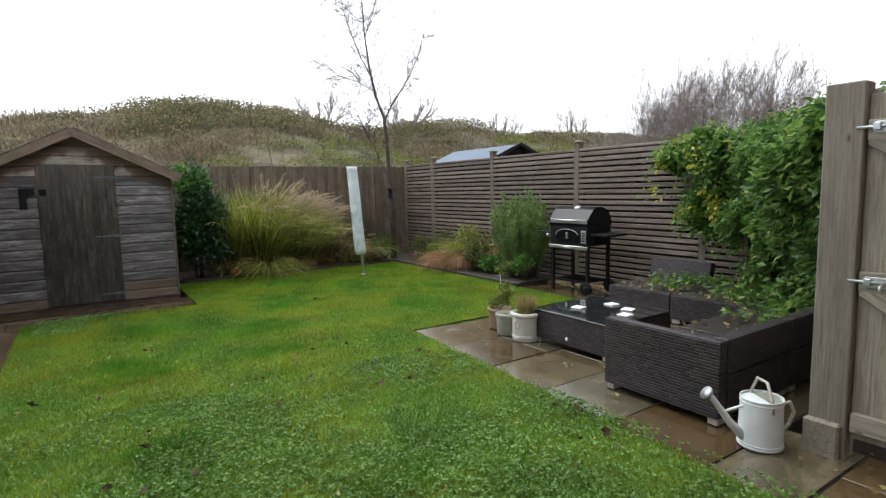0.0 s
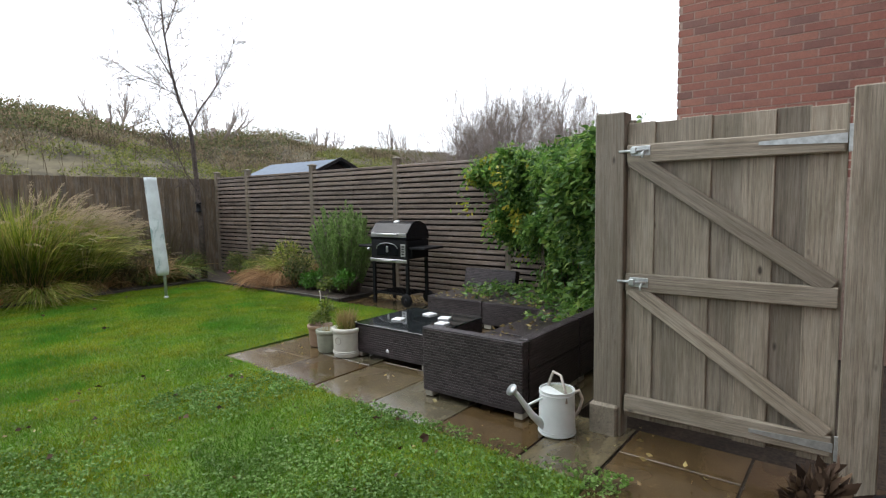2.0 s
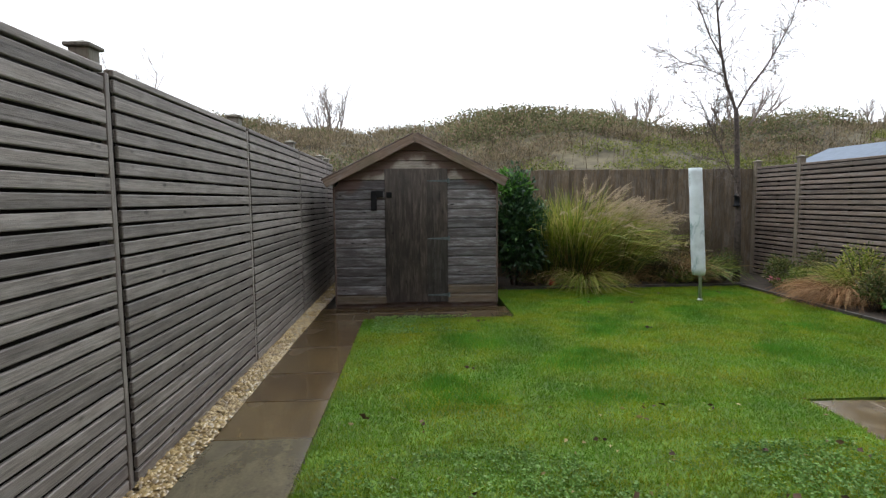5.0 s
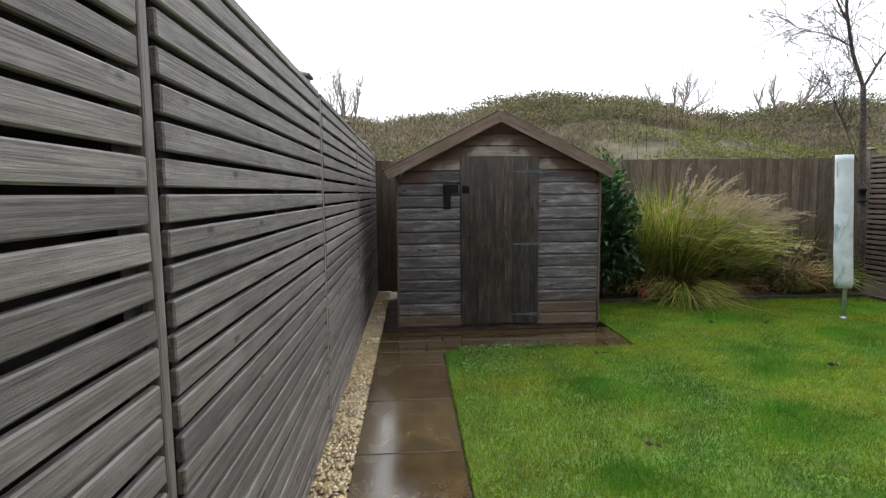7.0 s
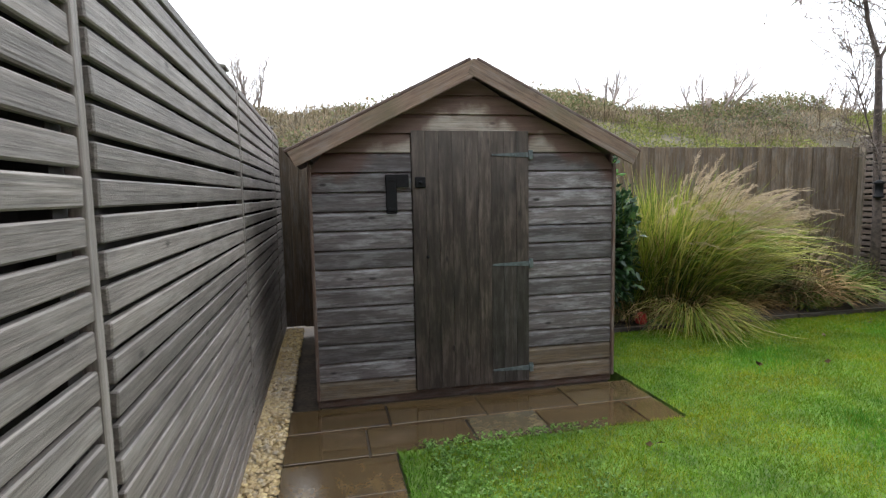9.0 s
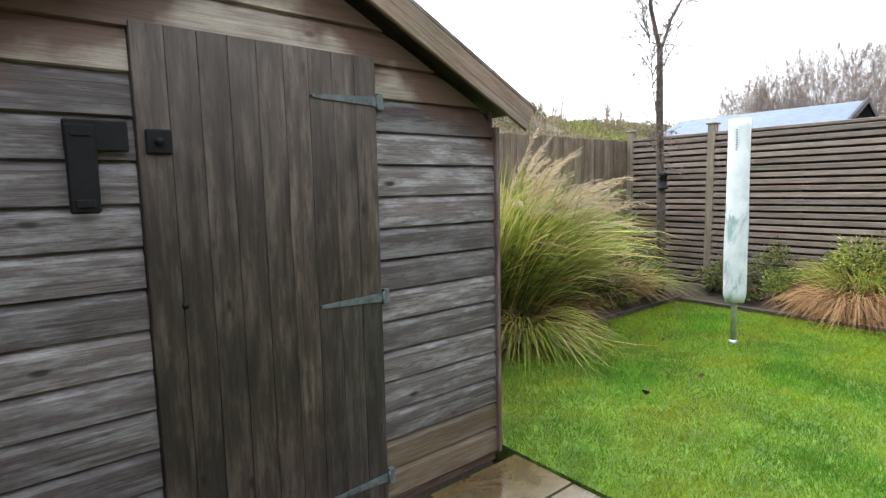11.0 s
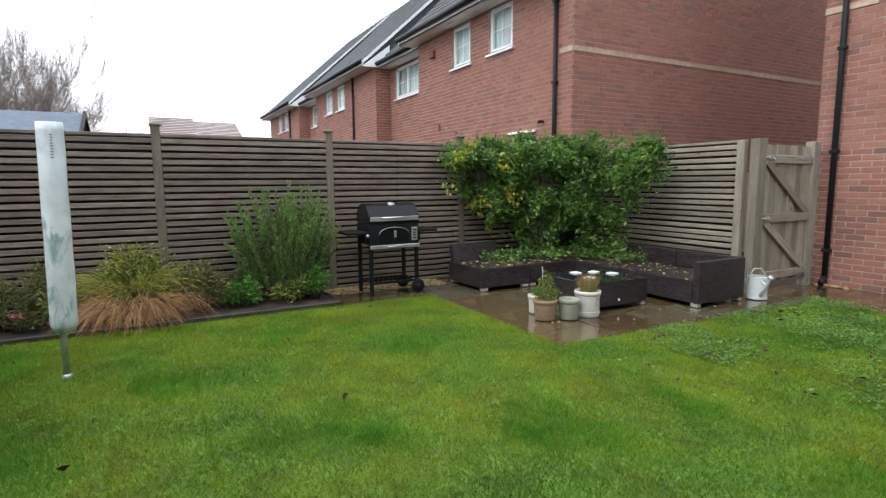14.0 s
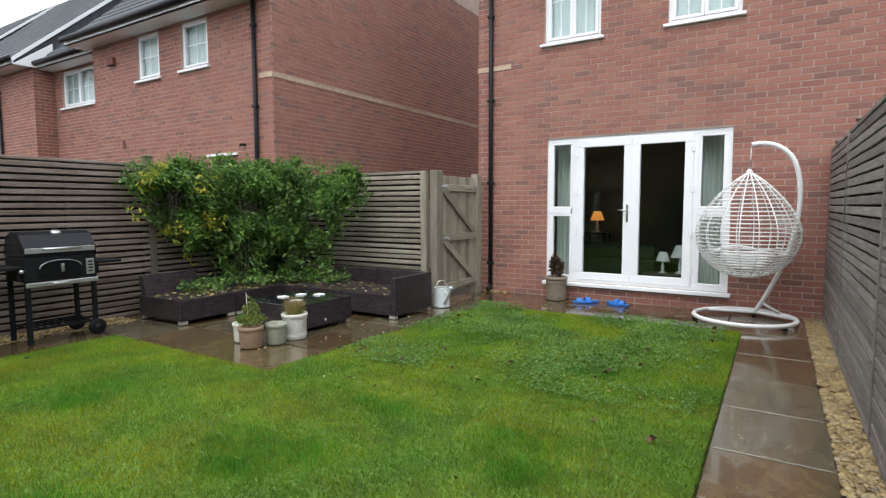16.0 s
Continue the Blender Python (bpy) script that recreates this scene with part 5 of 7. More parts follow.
def mesh_of(name, verts, faces_per, mat, smooth=False):
    """Many alike pieces as one mesh: verts is (pieces, corners, 3), faces_per a list of corner tuples."""
    n, k, _ = verts.shape
    me = bpy.data.meshes.new(name)
    me.vertices.add(n * k)
    me.vertices.foreach_set("co", verts.reshape(-1).astype(np.float32))
    flat = np.array([i for f in faces_per for i in f])
    sizes = np.array([len(f) for f in faces_per])
    loops = (np.arange(n)[:, None] * k + flat[None, :]).reshape(-1)
    me.loops.add(len(loops))
    me.loops.foreach_set("vertex_index", loops.astype(np.int32))
    totals = np.tile(sizes, n)
    me.polygons.add(len(totals))
    me.polygons.foreach_set("loop_start", np.concatenate(([0], np.cumsum(totals)[:-1])).astype(np.int32))
    me.polygons.foreach_set("loop_total", totals.astype(np.int32))
    if smooth:
        me.polygons.foreach_set("use_smooth", np.ones(len(totals), bool))
    me.materials.append(mat)
    me.update(calc_edges=True)
    return me


RNG = np.random.default_rng(7)


def unit(v):
    return v / np.maximum(np.linalg.norm(v, axis=-1, keepdims=True), 1e-9)


def leaves(name, at, along, size, mat, ratio=0.42, fold=0.25):
    """Folded pointed leaves: at (n,3), along (n,3) the way each points, size (n,)."""
    n = len(at)
    d = unit(along)
    side = unit(np.cross(d, unit(RNG.normal(size=(n, 3)))))
    up = np.cross(side, d)
    s = size[:, None]
    v = np.stack([at, at + d * s * 0.5 + side * s * ratio * 0.5 + up * s * fold * 0.3, at + d * s - up * s * fold * 0.4, at + d * s * 0.5 - side * s * ratio * 0.5 + up * s * fold * 0.3, at + d * s * 0.5], 1)
    return mesh_of(name, v, [(0, 1, 4), (1, 2, 4), (0, 4, 3), (4, 2, 3)], mat)


def blades(name, at, heading, height, reach, width, mat, droop=0.5):
    """Arching grass blades of four spans: heading in radians, reach outwards, height of the arch."""
    n = len(at)
    out = np.stack([np.cos(heading), np.sin(heading), np.zeros(n)], 1)
    side = np.stack([-np.sin(heading), np.cos(heading), np.zeros(n)], 1)
    twist = RNG.uniform(-0.6, 0.6, n)
    side = side * np.cos(twist)[:, None] + np.array([0, 0, 1.0]) * np.sin(twist)[:, None]
    rows = []
    for t, wd in ((0, 0.7), (0.3, 1.0), (0.6, 0.85), (0.85, 0.5)):
        z = height * (t * (1 + droop) - droop * 1.15 * t ** 3)
        c = at + out * (reach * t ** 1.6)[:, None] + np.array([0, 0, 1.0]) * z[:, None]
        rows += [c - side * (width * wd / 2)[:, None], c + side * (width * wd / 2)[:, None]]
    z = height * ((1 + droop) - droop * 1.15)
    rows.append(at + out * reach[:, None] + np.array([0, 0, 1.0]) * z[:, None])
    return mesh_of(name, np.stack(rows, 1), [(0, 1, 3, 2), (2, 3, 5, 4), (4, 5, 7, 6), (6, 7, 8)], mat)


def tuft(name, parent, x, y, z, n, spread, height, reach, width, mat, label="", droop=0.5):
    a, r = RNG.uniform(0, 2 * math.pi, n), spread * np.sqrt(RNG.uniform(0, 1, n))
    at = np.stack([x + r * np.cos(a), y + r * np.sin(a), np.full(n, z)], 1)
    head = a + RNG.normal(0, 0.5, n)
    return part(name, blades(name, at, head, height * RNG.uniform(0.55, 1.1, n), reach * RNG.uniform(0.3, 1.1, n), width * RNG.uniform(0.7, 1.2, n), mat, droop), mat, parent, label)


def leaf_ball(name, parent, centre, radii, n, size, mat, hollow=0.45, label="", lumps=7, ratio=0.42):
    """Leaves gathered in uneven lumps with gaps between them."""
    c = np.array(centre)
    lump = unit(RNG.normal(size=(lumps * 4, 3))) * RNG.uniform(0.35, 0.95, (lumps * 4, 1))
    lump[:, 2] = np.abs(lump[:, 2]) * 1.4 - 0.4
    pick = RNG.integers(0, len(lump), n)
    off = unit(RNG.normal(size=(n, 3))) * (RNG.uniform(hollow, 1, (n, 1)) * RNG.uniform(0.25, 0.42, (len(lump), 1))[pick])
    at = c + (lump[pick] * 0.75 + off) * np.array(radii)
    way = unit(at - c) + RNG.normal(0, 0.6, (n, 3)) + np.array([0, 0, 0.1])
    return part(name, leaves(name, at, way, size * RNG.uniform(0.6, 1.25, n), mat, ratio), mat, parent, label)


pot_w = pot("cream glazed ribbed pot with dry straw-coloured grass", 3.70, 4.02, 0.125, 0.255, CREAM, 0.016, 0.92)
for z in (0.03, 0.045, 0.2):
    part("rib", Geo().lathe([(0.119, z), (0.126, z + 0.004), (0.119, z + 0.008)], 28), CREAM, pot_w)
part("crest", Geo().lathe([(0.030, 0), (0.034, 0.002), (0.030, 0.004), (0.026, 0.002), (0.030, 0)], 16, m=pose(-0.118, -0.02, 0.15, 0, -90, 8)), FOOT, pot_w)
tuft("grass", pot_w, 0, 0, 0.2, 420, 0.075, 0.22, 0.07, 0.004, STRAW, "", 0.2)
tuft("grass", pot_w, 0, 0, 0.2, 160, 0.08, 0.15, 0.09, 0.004, GRASSLEAF, "", 0.3)
pot_g = pot("grey-green glazed pot with little in it", 3.69, 4.27, 0.10, 0.20, SAGE)
tuft("stalks", pot_g, 0, 0, 0.15, 30, 0.05, 0.09, 0.04, 0.004, STRAW)
pot_t = pot("terracotta pot with a low leafy herb", 3.79, 4.49, 0.115, 0.20, TERRA)
leaf_ball("herb", pot_t, (0, 0, 0.26), (0.15, 0.15, 0.10), 700, 0.03, HERB)
part("stem", Geo().tube([(0.02, 0, 0.16), (0.03, 0.01, 0.36), (0.025, 0.02, 0.52)], 0.004, 5), FOOT, pot_t)
leaf_ball("stem_foliage", pot_t, (0.04, -0.04, 0.36), (0.09, 0.09, 0.12), 260, 0.035, HERB)
pot_s = pot("small white pot with bright green leaves", 4.05, 4.39, 0.085, 0.19, CREAM)
leaf_ball("leaves", pot_s, (0, 0, 0.22), (0.09, 0.09, 0.05), 320, 0.022, BRIGHT)
pot_h = pot("brown stone pot with a withered brown plant by the doors", 2.19, 0.50, 0.15, 0.33, STONEPOT, 0.02, 0.9)
part("rim_band", Geo().lathe([(0.149, 0.25), (0.158, 0.256), (0.149, 0.262)], 28), STONEPOT, pot_h)
leaf_ball("dead_plant", pot_h, (0, 0, 0.47), (0.10, 0.10, 0.19), 900, 0.06, DEADLEAF, 0.2)

can = thing("watering_can", "off-white enamel watering can with a rose spout on the wet slabs", "watering can", pose(3.31, 1.80, 0, 0, 0, 148))
part("body", Geo().lathe([(0.106, 0.0), (0.104, 0.10), (0.101, 0.18), (0.099, 0.255)], 36).lathe([(0, 0.001), (0.106, 0.001)], 36).lathe([(0.099, 0.246), (0.06, 0.247), (0, 0.248)], 36), ENAMEL, can)
for rz_, rr_ in ((0.008, 0.107), (0.022, 0.1055), (0.235, 0.0995), (0.255, 0.0995)):
    part("rim", Geo().tube([(rr_ * math.cos(2 * math.pi * i / 36), rr_ * math.sin(2 * math.pi * i / 36), rz_) for i in range(36)], 0.0035, 6, closed=True), ENAMEL, can)
# Mouth is a flat plate; the opening's shade is its darker colour.
part("filling_mouth", Geo().prism([(-0.088 * math.cos(math.pi * i / 14), 0.088 * math.sin(math.pi * i / 14)) for i in range(15)], 0.003, pose(0, 0, 0.2485, 0, 0, 90)), SAGE, can, "half-round plate coloured darker for the shaded filling mouth")
part("spout", Geo().tube([(0.09, 0, 0.05), (0.16, 0, 0.12), (0.25, 0, 0.245), (0.275, 0, 0.275)], [0.026, 0.02, 0.015, 0.014], 12), ENAMEL, can)
part("rose", Geo().lathe([(0.014, 0), (0.036, 0.028), (0.037, 0.034), (0, 0.038)], 18, m=pose(0.272, 0, 0.270, 0, 48)), IRON, can, "metal sprinkler rose")
part("brace", Geo().tube([(0.095, 0, 0.215), (0.195, 0, 0.185)], 0.008, 8), ENAMEL, can)
part("carrying_handle", Geo().tube([(0.0, -0.098, 0.20), (0, -0.085, 0.27), (0, -0.04, 0.345), (0, 0.04, 0.345), (0, 0.085, 0.27), (0, 0.098, 0.20)], 0.008, 10), HANDLE, can, "curved metal carrying handle")
part("back_handle", Geo().tube([(-0.098, 0, 0.21), (-0.15, 0, 0.225), (-0.175, 0, 0.17), (-0.15, 0, 0.10), (-0.105, 0, 0.06)], 0.009, 10), HANDLE, can)


def sandal(x, y, rz, label):
    s = thing("sandal", label, "sandal", pose(x, y, 0.0, 0, 0, rz), group="blue sandals by the door")
    out = [(0.13 * math.cos(a), (0.046 if math.cos(a) > 0 else 0.036) * math.sin(a)) for a in [2 * math.pi * i / 20 for i in range(20)]]
    part("sole", Geo().prism(out, 0.024, pose(0, 0, 0.002)), BLUE, s)
    g = Geo()
    vs = []
    for t in (0.01, 0.075):
        for i in range(9):
            a = math.pi * i / 8
            vs.append((t, 0.048 * math.cos(a), 0.022 + 0.05 * math.sin(a)))
    g.add(vs, [(i, i + 1, i + 10, i + 9) for i in range(8)], True)
    part("strap", g, BLUE, s)


sandal(1.78, 0.60, 20, "bright blue plastic sandal on the wet slabs by the doors")
sandal(1.70, 0.50, 35, "bright blue plastic sandal on the wet slabs by the doors")
sandal(1.38, 0.46, 160, "bright blue plastic sandal on the wet slabs by the doors")
sandal(1.30, 0.55, 175, "bright blue plastic sandal on the wet slabs by the doors")

# ---- hanging chair ----
egg = thing("hanging_chair", "white woven egg-shaped hanging chair on a curved steel stand", "chair", pose(-0.17, 0.80, 0))
RB = 0.52
part("base_ring", Geo().tube([(RB * math.cos(2 * math.pi * i / 40), RB * math.sin(2 * math.pi * i / 40), 0.05) for i in range(40)], 0.025, 10, closed=True), WHITE, egg)
for a in (20, 140, 260):
    part("ring_foot", Geo().box(-0.03, 0.03, -0.02, 0.02, 0, 0.03, 0.004, pose(RB * math.cos(radians(a)), RB * math.sin(radians(a)), 0, 0, 0, a)), BLACK, egg)
stand = [(-0.10, -0.40, 0.05), (-0.20, -0.34, 0.25), (-0.36, -0.22, 0.65), (-0.47, -0.12, 1.1), (-0.49, -0.06, 1.5), (-0.43, -0.02, 1.80), (-0.30, 0, 1.96), (-0.14, 0, 2.02), (-0.01, 0, 2.01)]
fine = []
for i in range(len(stand) - 1):
    p0, p1, p2, p3 = (Vector(stand[max(0, min(len(stand) - 1, i + k))]) for k in (-1, 0, 1, 2))
    for j in range(4):
        t = j / 4
        fine.append(0.5 * ((2 * p1) + (p2 - p0) * t + (2 * p0 - 5 * p1 + 4 * p2 - p3) * t * t + (3 * p1 - p0 - 3 * p2 + p3) * t ** 3))
fine.append(Vector(stand[-1]))
part("stand_pole", Geo().tube(fine, 0.026, 12), WHITE, egg)
part("cross_tube", Geo().tube([(-0.48, -0.18, 0.05), (-0.10, -0.40, 0.05), (0.40, -0.32, 0.05)], 0.022, 10).tube([(-0.38, -0.36, 0.05), (-0.16, -0.36, 0.18)], 0.016, 8), WHITE, egg)
part("chain", Geo().tube([(-0.01, 0, 2.0), (0, 0, 1.70)], 0.006, 6), IRON, egg)
EC, EH, ER = 1.11, 0.60, 0.53


def egg_point(lat, lon):
    """A point of the pear-shaped shell: lat from -1 at the bottom to 1 at the pointed top."""
    u = (lat + 0.12) / 1.12 if lat > -0.12 else (lat + 0.12) / 0.88
    r = ER * ((1 - u ** 1.55) ** 0.86 if u > 0 else math.sqrt(max(0.0, 1 - abs(u) ** 2.2)))
    return Vector((r * math.cos(lon), r * math.sin(lon), EC + EH * lat))


OPEN, HALF, LIP = radians(285), 0.85, -0.52


def in_opening(lat, lon):
    return lat > LIP and lat < 0.72 and abs((lon - OPEN + math.pi) % (2 * math.pi) - math.pi) < HALF


part("rim", Geo().tube([egg_point(LIP - 0.06 * math.cos(math.pi * i / 24 * 2), OPEN - HALF + 2 * HALF * i / 24) for i in range(25)], 0.016, 8), WHITE, egg, "white wrapped front lip")
for k in range(18):
    lon = 2 * math.pi * k / 18 + 0.08
    part("rib", Geo().tube([egg_point(-0.99 + 1.985 * i / 30, lon) for i in range(31)], 0.0062, 6), WHITE, egg)
LATS = [-0.97 + 0.05 * j for j in range(10)] + [-0.46 + 0.072 * j for j in range(19)]
for lat in LATS:
    run = []
    for i in range(57):
        lon = OPEN + math.pi * 2 * i / 56
        if in_opening(lat, lon):
            if len(run) > 1:
                part("weave_strand", Geo().tube(run, 0.0068, 5), WHITE, egg)
            run = []
        else:
            run.append(egg_point(lat, lon))
    if len(run) > 1:
        part("weave_strand", Geo().tube(run, 0.0068 if lat > -0.45 else 0.010, 5), WHITE, egg)
part("top_cap", Geo().lathe([(0.03, -0.03), (0.035, 0.0), (0.015, 0.03), (0, 0.03)], 14, centre=(0, 0, EC + EH)), WHITE, egg)

# ---- paving ----
def paving(label, areas, row=0.6, lengths=(0.6, 0.9, 0.9, 0.75)):
    """Sandstone slabs in rows along y, each a piece of its own with a joint round it."""
    pav = thing("patio", label, "patio", kind="structure")
    for x0, x1, y0, y1, along in areas:
        part("bedding", Geo().box(x0, x1, y0, y1, -0.12, -0.022), MORTAR_DARK, pav)
        a0, a1, b0, b1 = (x0, x1, y0, y1) if along == "x" else (y0, y1, x0, x1)
        b = b0
        while b < b1 - 0.05:
            wdt = min(row, b1 - b)
            if b1 - b - wdt < 0.15:
                wdt = b1 - b
            a = a0
            while a < a1 - 0.02:
                ln = min(random.choice(lengths), a1 - a)
                if a1 - a - ln < 0.18:
                    ln = a1 - a
                lift = random.uniform(-0.008, -0.004)
                g = Geo().box(0.006, ln - 0.006, 0.006, wdt - 0.006, -0.03, 0.0, 0.0025)
                m = pose(a, b, lift - 0.001) if along == "x" else pose(b + wdt, a, lift - 0.001, 0, 0, 90)
                part("slab", g, SLAB, pav, m=m @ pose(0, 0, 0, random.uniform(-0.25, 0.25), random.uniform(-0.25, 0.25)))
                a += ln
            b += wdt
    return pav


MORTAR_DARK = plain("wet_joint", (0.06, 0.048, 0.035), 0.8, speck=0.3, scale=40)
paving("wet brown sandstone slabs under the garden furniture", [(2.84, 6.28, 1.84, 4.92, "x"), (5.38, 6.28, 4.93, 6.0, "x")])
paving("wet sandstone paving along the house and gate", [(-0.77, 3.62, 0.235, 1.43, "x"), (2.84, 3.62, 1.435, 1.835, "x")])
paving("wet sandstone slab path beside the fence", [(-0.77, -0.18, 1.435, 7.65, "y")], 0.6)
paving("sandstone slabs in front of the shed", [(-0.77, 1.57, 7.66, 8.355, "x")], 0.35, (0.6, 0.6, 0.45))
solid("shed_base", Geo().box(-0.585, 1.455, 8.39, 10.2, -0.1, 0.025, 0.01), MORTAR_DARK, "concrete base under the shed", "base", kind="structure")


def pebbles(name, label, x0, x1, y0, y1, n, size):
    p = np.stack([RNG.uniform(x0, x1, n), RNG.uniform(y0, y1, n), RNG.uniform(-0.035, 0.004, n)], 1)
    v = []
    base = np.array([(1, 0, 0), (0.4, 0.9, 0.1), (-0.7, 0.6, -0.1), (-0.8, -0.5, 0.1), (0.3, -0.95, 0), (0.1, 0.05, 0.75)])
    ang = RNG.uniform(0, 2 * math.pi, n)
    c, s = np.cos(ang), np.sin(ang)
    sz = RNG.uniform(0.6, 1.3, (n, 1)) * size * np.stack([np.ones(n), RNG.uniform(0.6, 1, n), RNG.uniform(0.5, 1, n)], 1)
    for bpt in base:
        q = bpt * sz
        v.append(p + np.stack([q[:, 0] * c - q[:, 1] * s, q[:, 0] * s + q[:, 1] * c, q[:, 2]], 1))
    me = mesh_of(name, np.stack(v, 1), [(0, 1, 5), (1, 2, 5), (2, 3, 5), (3, 4, 5), (4, 0, 5)], PEBBLE)
    tagged(new(name, me), label, "gravel", kind="stuff")


pebbles("gravel", "wet buff gravel strip along the foot of the fence", LEFT_X + 0.02, -0.775, 0.3, 10.6, 16000, 0.019)
pebbles("gravel", "wet buff gravel along the foot of the fence behind the sofa", 5.95, 6.34, 4.4, 6.3, 2600, 0.019)
pebbles("gravel", "wet gravel at the house corner", 3.05, 3.45, 0.24, 0.32, 120, 0.03)

# ---- lawn blades and clover ----
def lawn_points(n):
    out = []
    area = sum((x1 - x0) * (y1 - y0) for x0, x1, y0, y1 in LAWN)
    for x0, x1, y0, y1 in LAWN:
        k = int(n * (x1 - x0) * (y1 - y0) / area)
        out.append(np.stack([RNG.uniform(x0 - 0.01, x1 + 0.01, k), RNG.uniform(y0 - 0.01, y1 + 0.01, k), np.zeros(k)], 1))
    return np.concatenate(out)


def lawn_blades(name, label, at, length, width, lean, mat):
    n = len(at)
    a, b = RNG.uniform(0, 2 * math.pi, n), RNG.uniform(0, 2 * math.pi, n)
    h = length * RNG.uniform(0.6, 1.2, n)
    k = RNG.uniform(0.2, 1.0, n) * lean
    tip = at + np.stack([np.cos(a) * h * k, np.sin(a) * h * k, h * np.sqrt(np.maximum(0.05, 1 - k * k))], 1)
    side = np.stack([np.cos(b), np.sin(b), np.zeros(n)], 1) * (width / 2 * RNG.uniform(0.7, 1.3, n))[:, None]
    tagged(new(name, mesh_of(name, np.stack([at - side, at + side, tip], 1), [(0, 1, 2)], mat)), label, "grass", kind="stuff")


at = lawn_points(520000)
lawn_blades("grass_blades", "short wet lawn grass, green with yellowish patches", at, np.full(len(at), 0.027), 0.0042, 0.97, GRASS)
spots = [(0.65, 5.38, 0.26), (0.82, 6.60, 0.30), (1.67, 5.87, 0.34), (1.76, 5.10, 0.2), (2.33, 7.02, 0.28), (2.5, 7.25, 0.2), (0.66, 5.06, 0.24), (3.78, 7.8, 0.3), (3.7, 6.0, 0.26), (0.83, 3.6, 0.26),
         (1.96, 6.1, 0.2), (1.55, 2.6, 0.2), (4.4, 6.9, 0.22), (2.9, 8.6, 0.26), (4.7, 8.9, 0.25)]
bits = []
for cx, cy, r in spots:
    k = int(26000 * r * r)
    for part_ in range(6):
        ox, oy, rr = RNG.normal(cx, r * 0.55), RNG.normal(cy, r * 0.45), r * RNG.uniform(0.25, 0.5)
        bits.append(np.stack([RNG.normal(ox, rr, k // 7), RNG.normal(oy, rr * 0.8, k // 7), np.zeros(k // 7)], 1))
at = np.concatenate(bits)
ok = np.zeros(len(at), bool)
for x0, x1, y0, y1 in LAWN:
    ok |= (at[:, 0] > x0) & (at[:, 0] < x1) & (at[:, 1] > y0) & (at[:, 1] < y1)
lawn_blades("lush_grass", "darker lusher tufts standing in the lawn", at[ok], np.full(ok.sum(), 0.046), 0.0046, 0.92, LUSH)
n = 26000
at = np.concatenate([np.stack([RNG.uniform(-0.05, 2.98, n), RNG.uniform(1.25, 4.3, n), RNG.uniform(0.022, 0.034, n)], 1), np.stack([RNG.uniform(-0.05, 1.2, 2500), RNG.uniform(6.9, 7.7, 2500), RNG.uniform(0.022, 0.034, 2500)], 1)])
keep = np.array([noise.noise((p[0] * 1.3 + 3, p[1] * 1.3, 1.7)) * 1.1 + 0.45 * noise.noise((p[0] * 5, p[1] * 5, 4)) + 0.10 - 0.16 * max(0, p[1] - 3.2) * (p[1] < 6) > RNG.uniform(-0.35, 0.5) for p in at])
at = np.repeat(at[keep], 3, 0)
way = np.stack([RNG.normal(size=len(at)), RNG.normal(size=len(at)), RNG.normal(0.15, 0.2, len(at))], 1)
tagged(new("clover", leaves("clover", at, way, RNG.uniform(0.011, 0.021, len(at)), CLOVER, 0.85, 0.2)), "pale green clover spreading through the lawn near the house", "clover", kind="stuff")
n = 150
at = np.stack([RNG.uniform(0, 3.6, n), RNG.uniform(0.6, 4.9, n), np.full(n, 0.02)], 1)
way = np.stack([RNG.normal(size=n), RNG.normal(size=n), RNG.normal(0, 0.1, n)], 1)
tagged(new("fallen_leaves", leaves("fallen_leaves", at, way, RNG.uniform(0.02, 0.05, n), SEALEAF, 0.5, 0.3)), "fallen leaves scattered over the paving and lawn", "leaves", kind="stuff")
n = 420
at = np.concatenate([np.stack([RNG.uniform(3.4, 5.6, n // 2), RNG.uniform(2.1, 2.85, n // 2), np.full(n // 2, 0.29)], 1), np.stack([RNG.uniform(5.2, 5.85, n // 2), RNG.uniform(2.9, 4.3, n // 2), np.full(n // 2, 0.29)], 1)])
way = np.stack([RNG.normal(size=n), RNG.normal(size=n), RNG.normal(0.05, 0.1, n)], 1)
tagged(new("fallen_leaves", leaves("fallen_leaves", at, way, RNG.uniform(0.03, 0.06, n), SEALEAF, 0.5, 0.3)), "yellow fallen leaves lying on the woven seats", "leaves", kind="stuff")
n = 110
spots = np.concatenate([np.stack([RNG.uniform(x0 + 0.1, x1 - 0.1, n), RNG.uniform(y0 + 0.1, y1 - 0.1, n), np.full(n, 0.038)], 1) for x0, x1, y0, y1 in LAWN])[:: 22]
tagged(new("fallen_leaves", leaves("dark_leaves", np.repeat(spots, 2, 0) + RNG.normal(0, 0.014, (2 * len(spots), 3)) * np.array([1, 1, 0.2]), RNG.normal(0, 1, (2 * len(spots), 3)) * np.array([1, 1, 0.15]), RNG.uniform(0.025, 0.065, 2 * len(spots)), DEADLEAF, 0.6, 0.3)), "dark wet dead leaves lying scattered in the lawn", "leaves", kind="stuff")

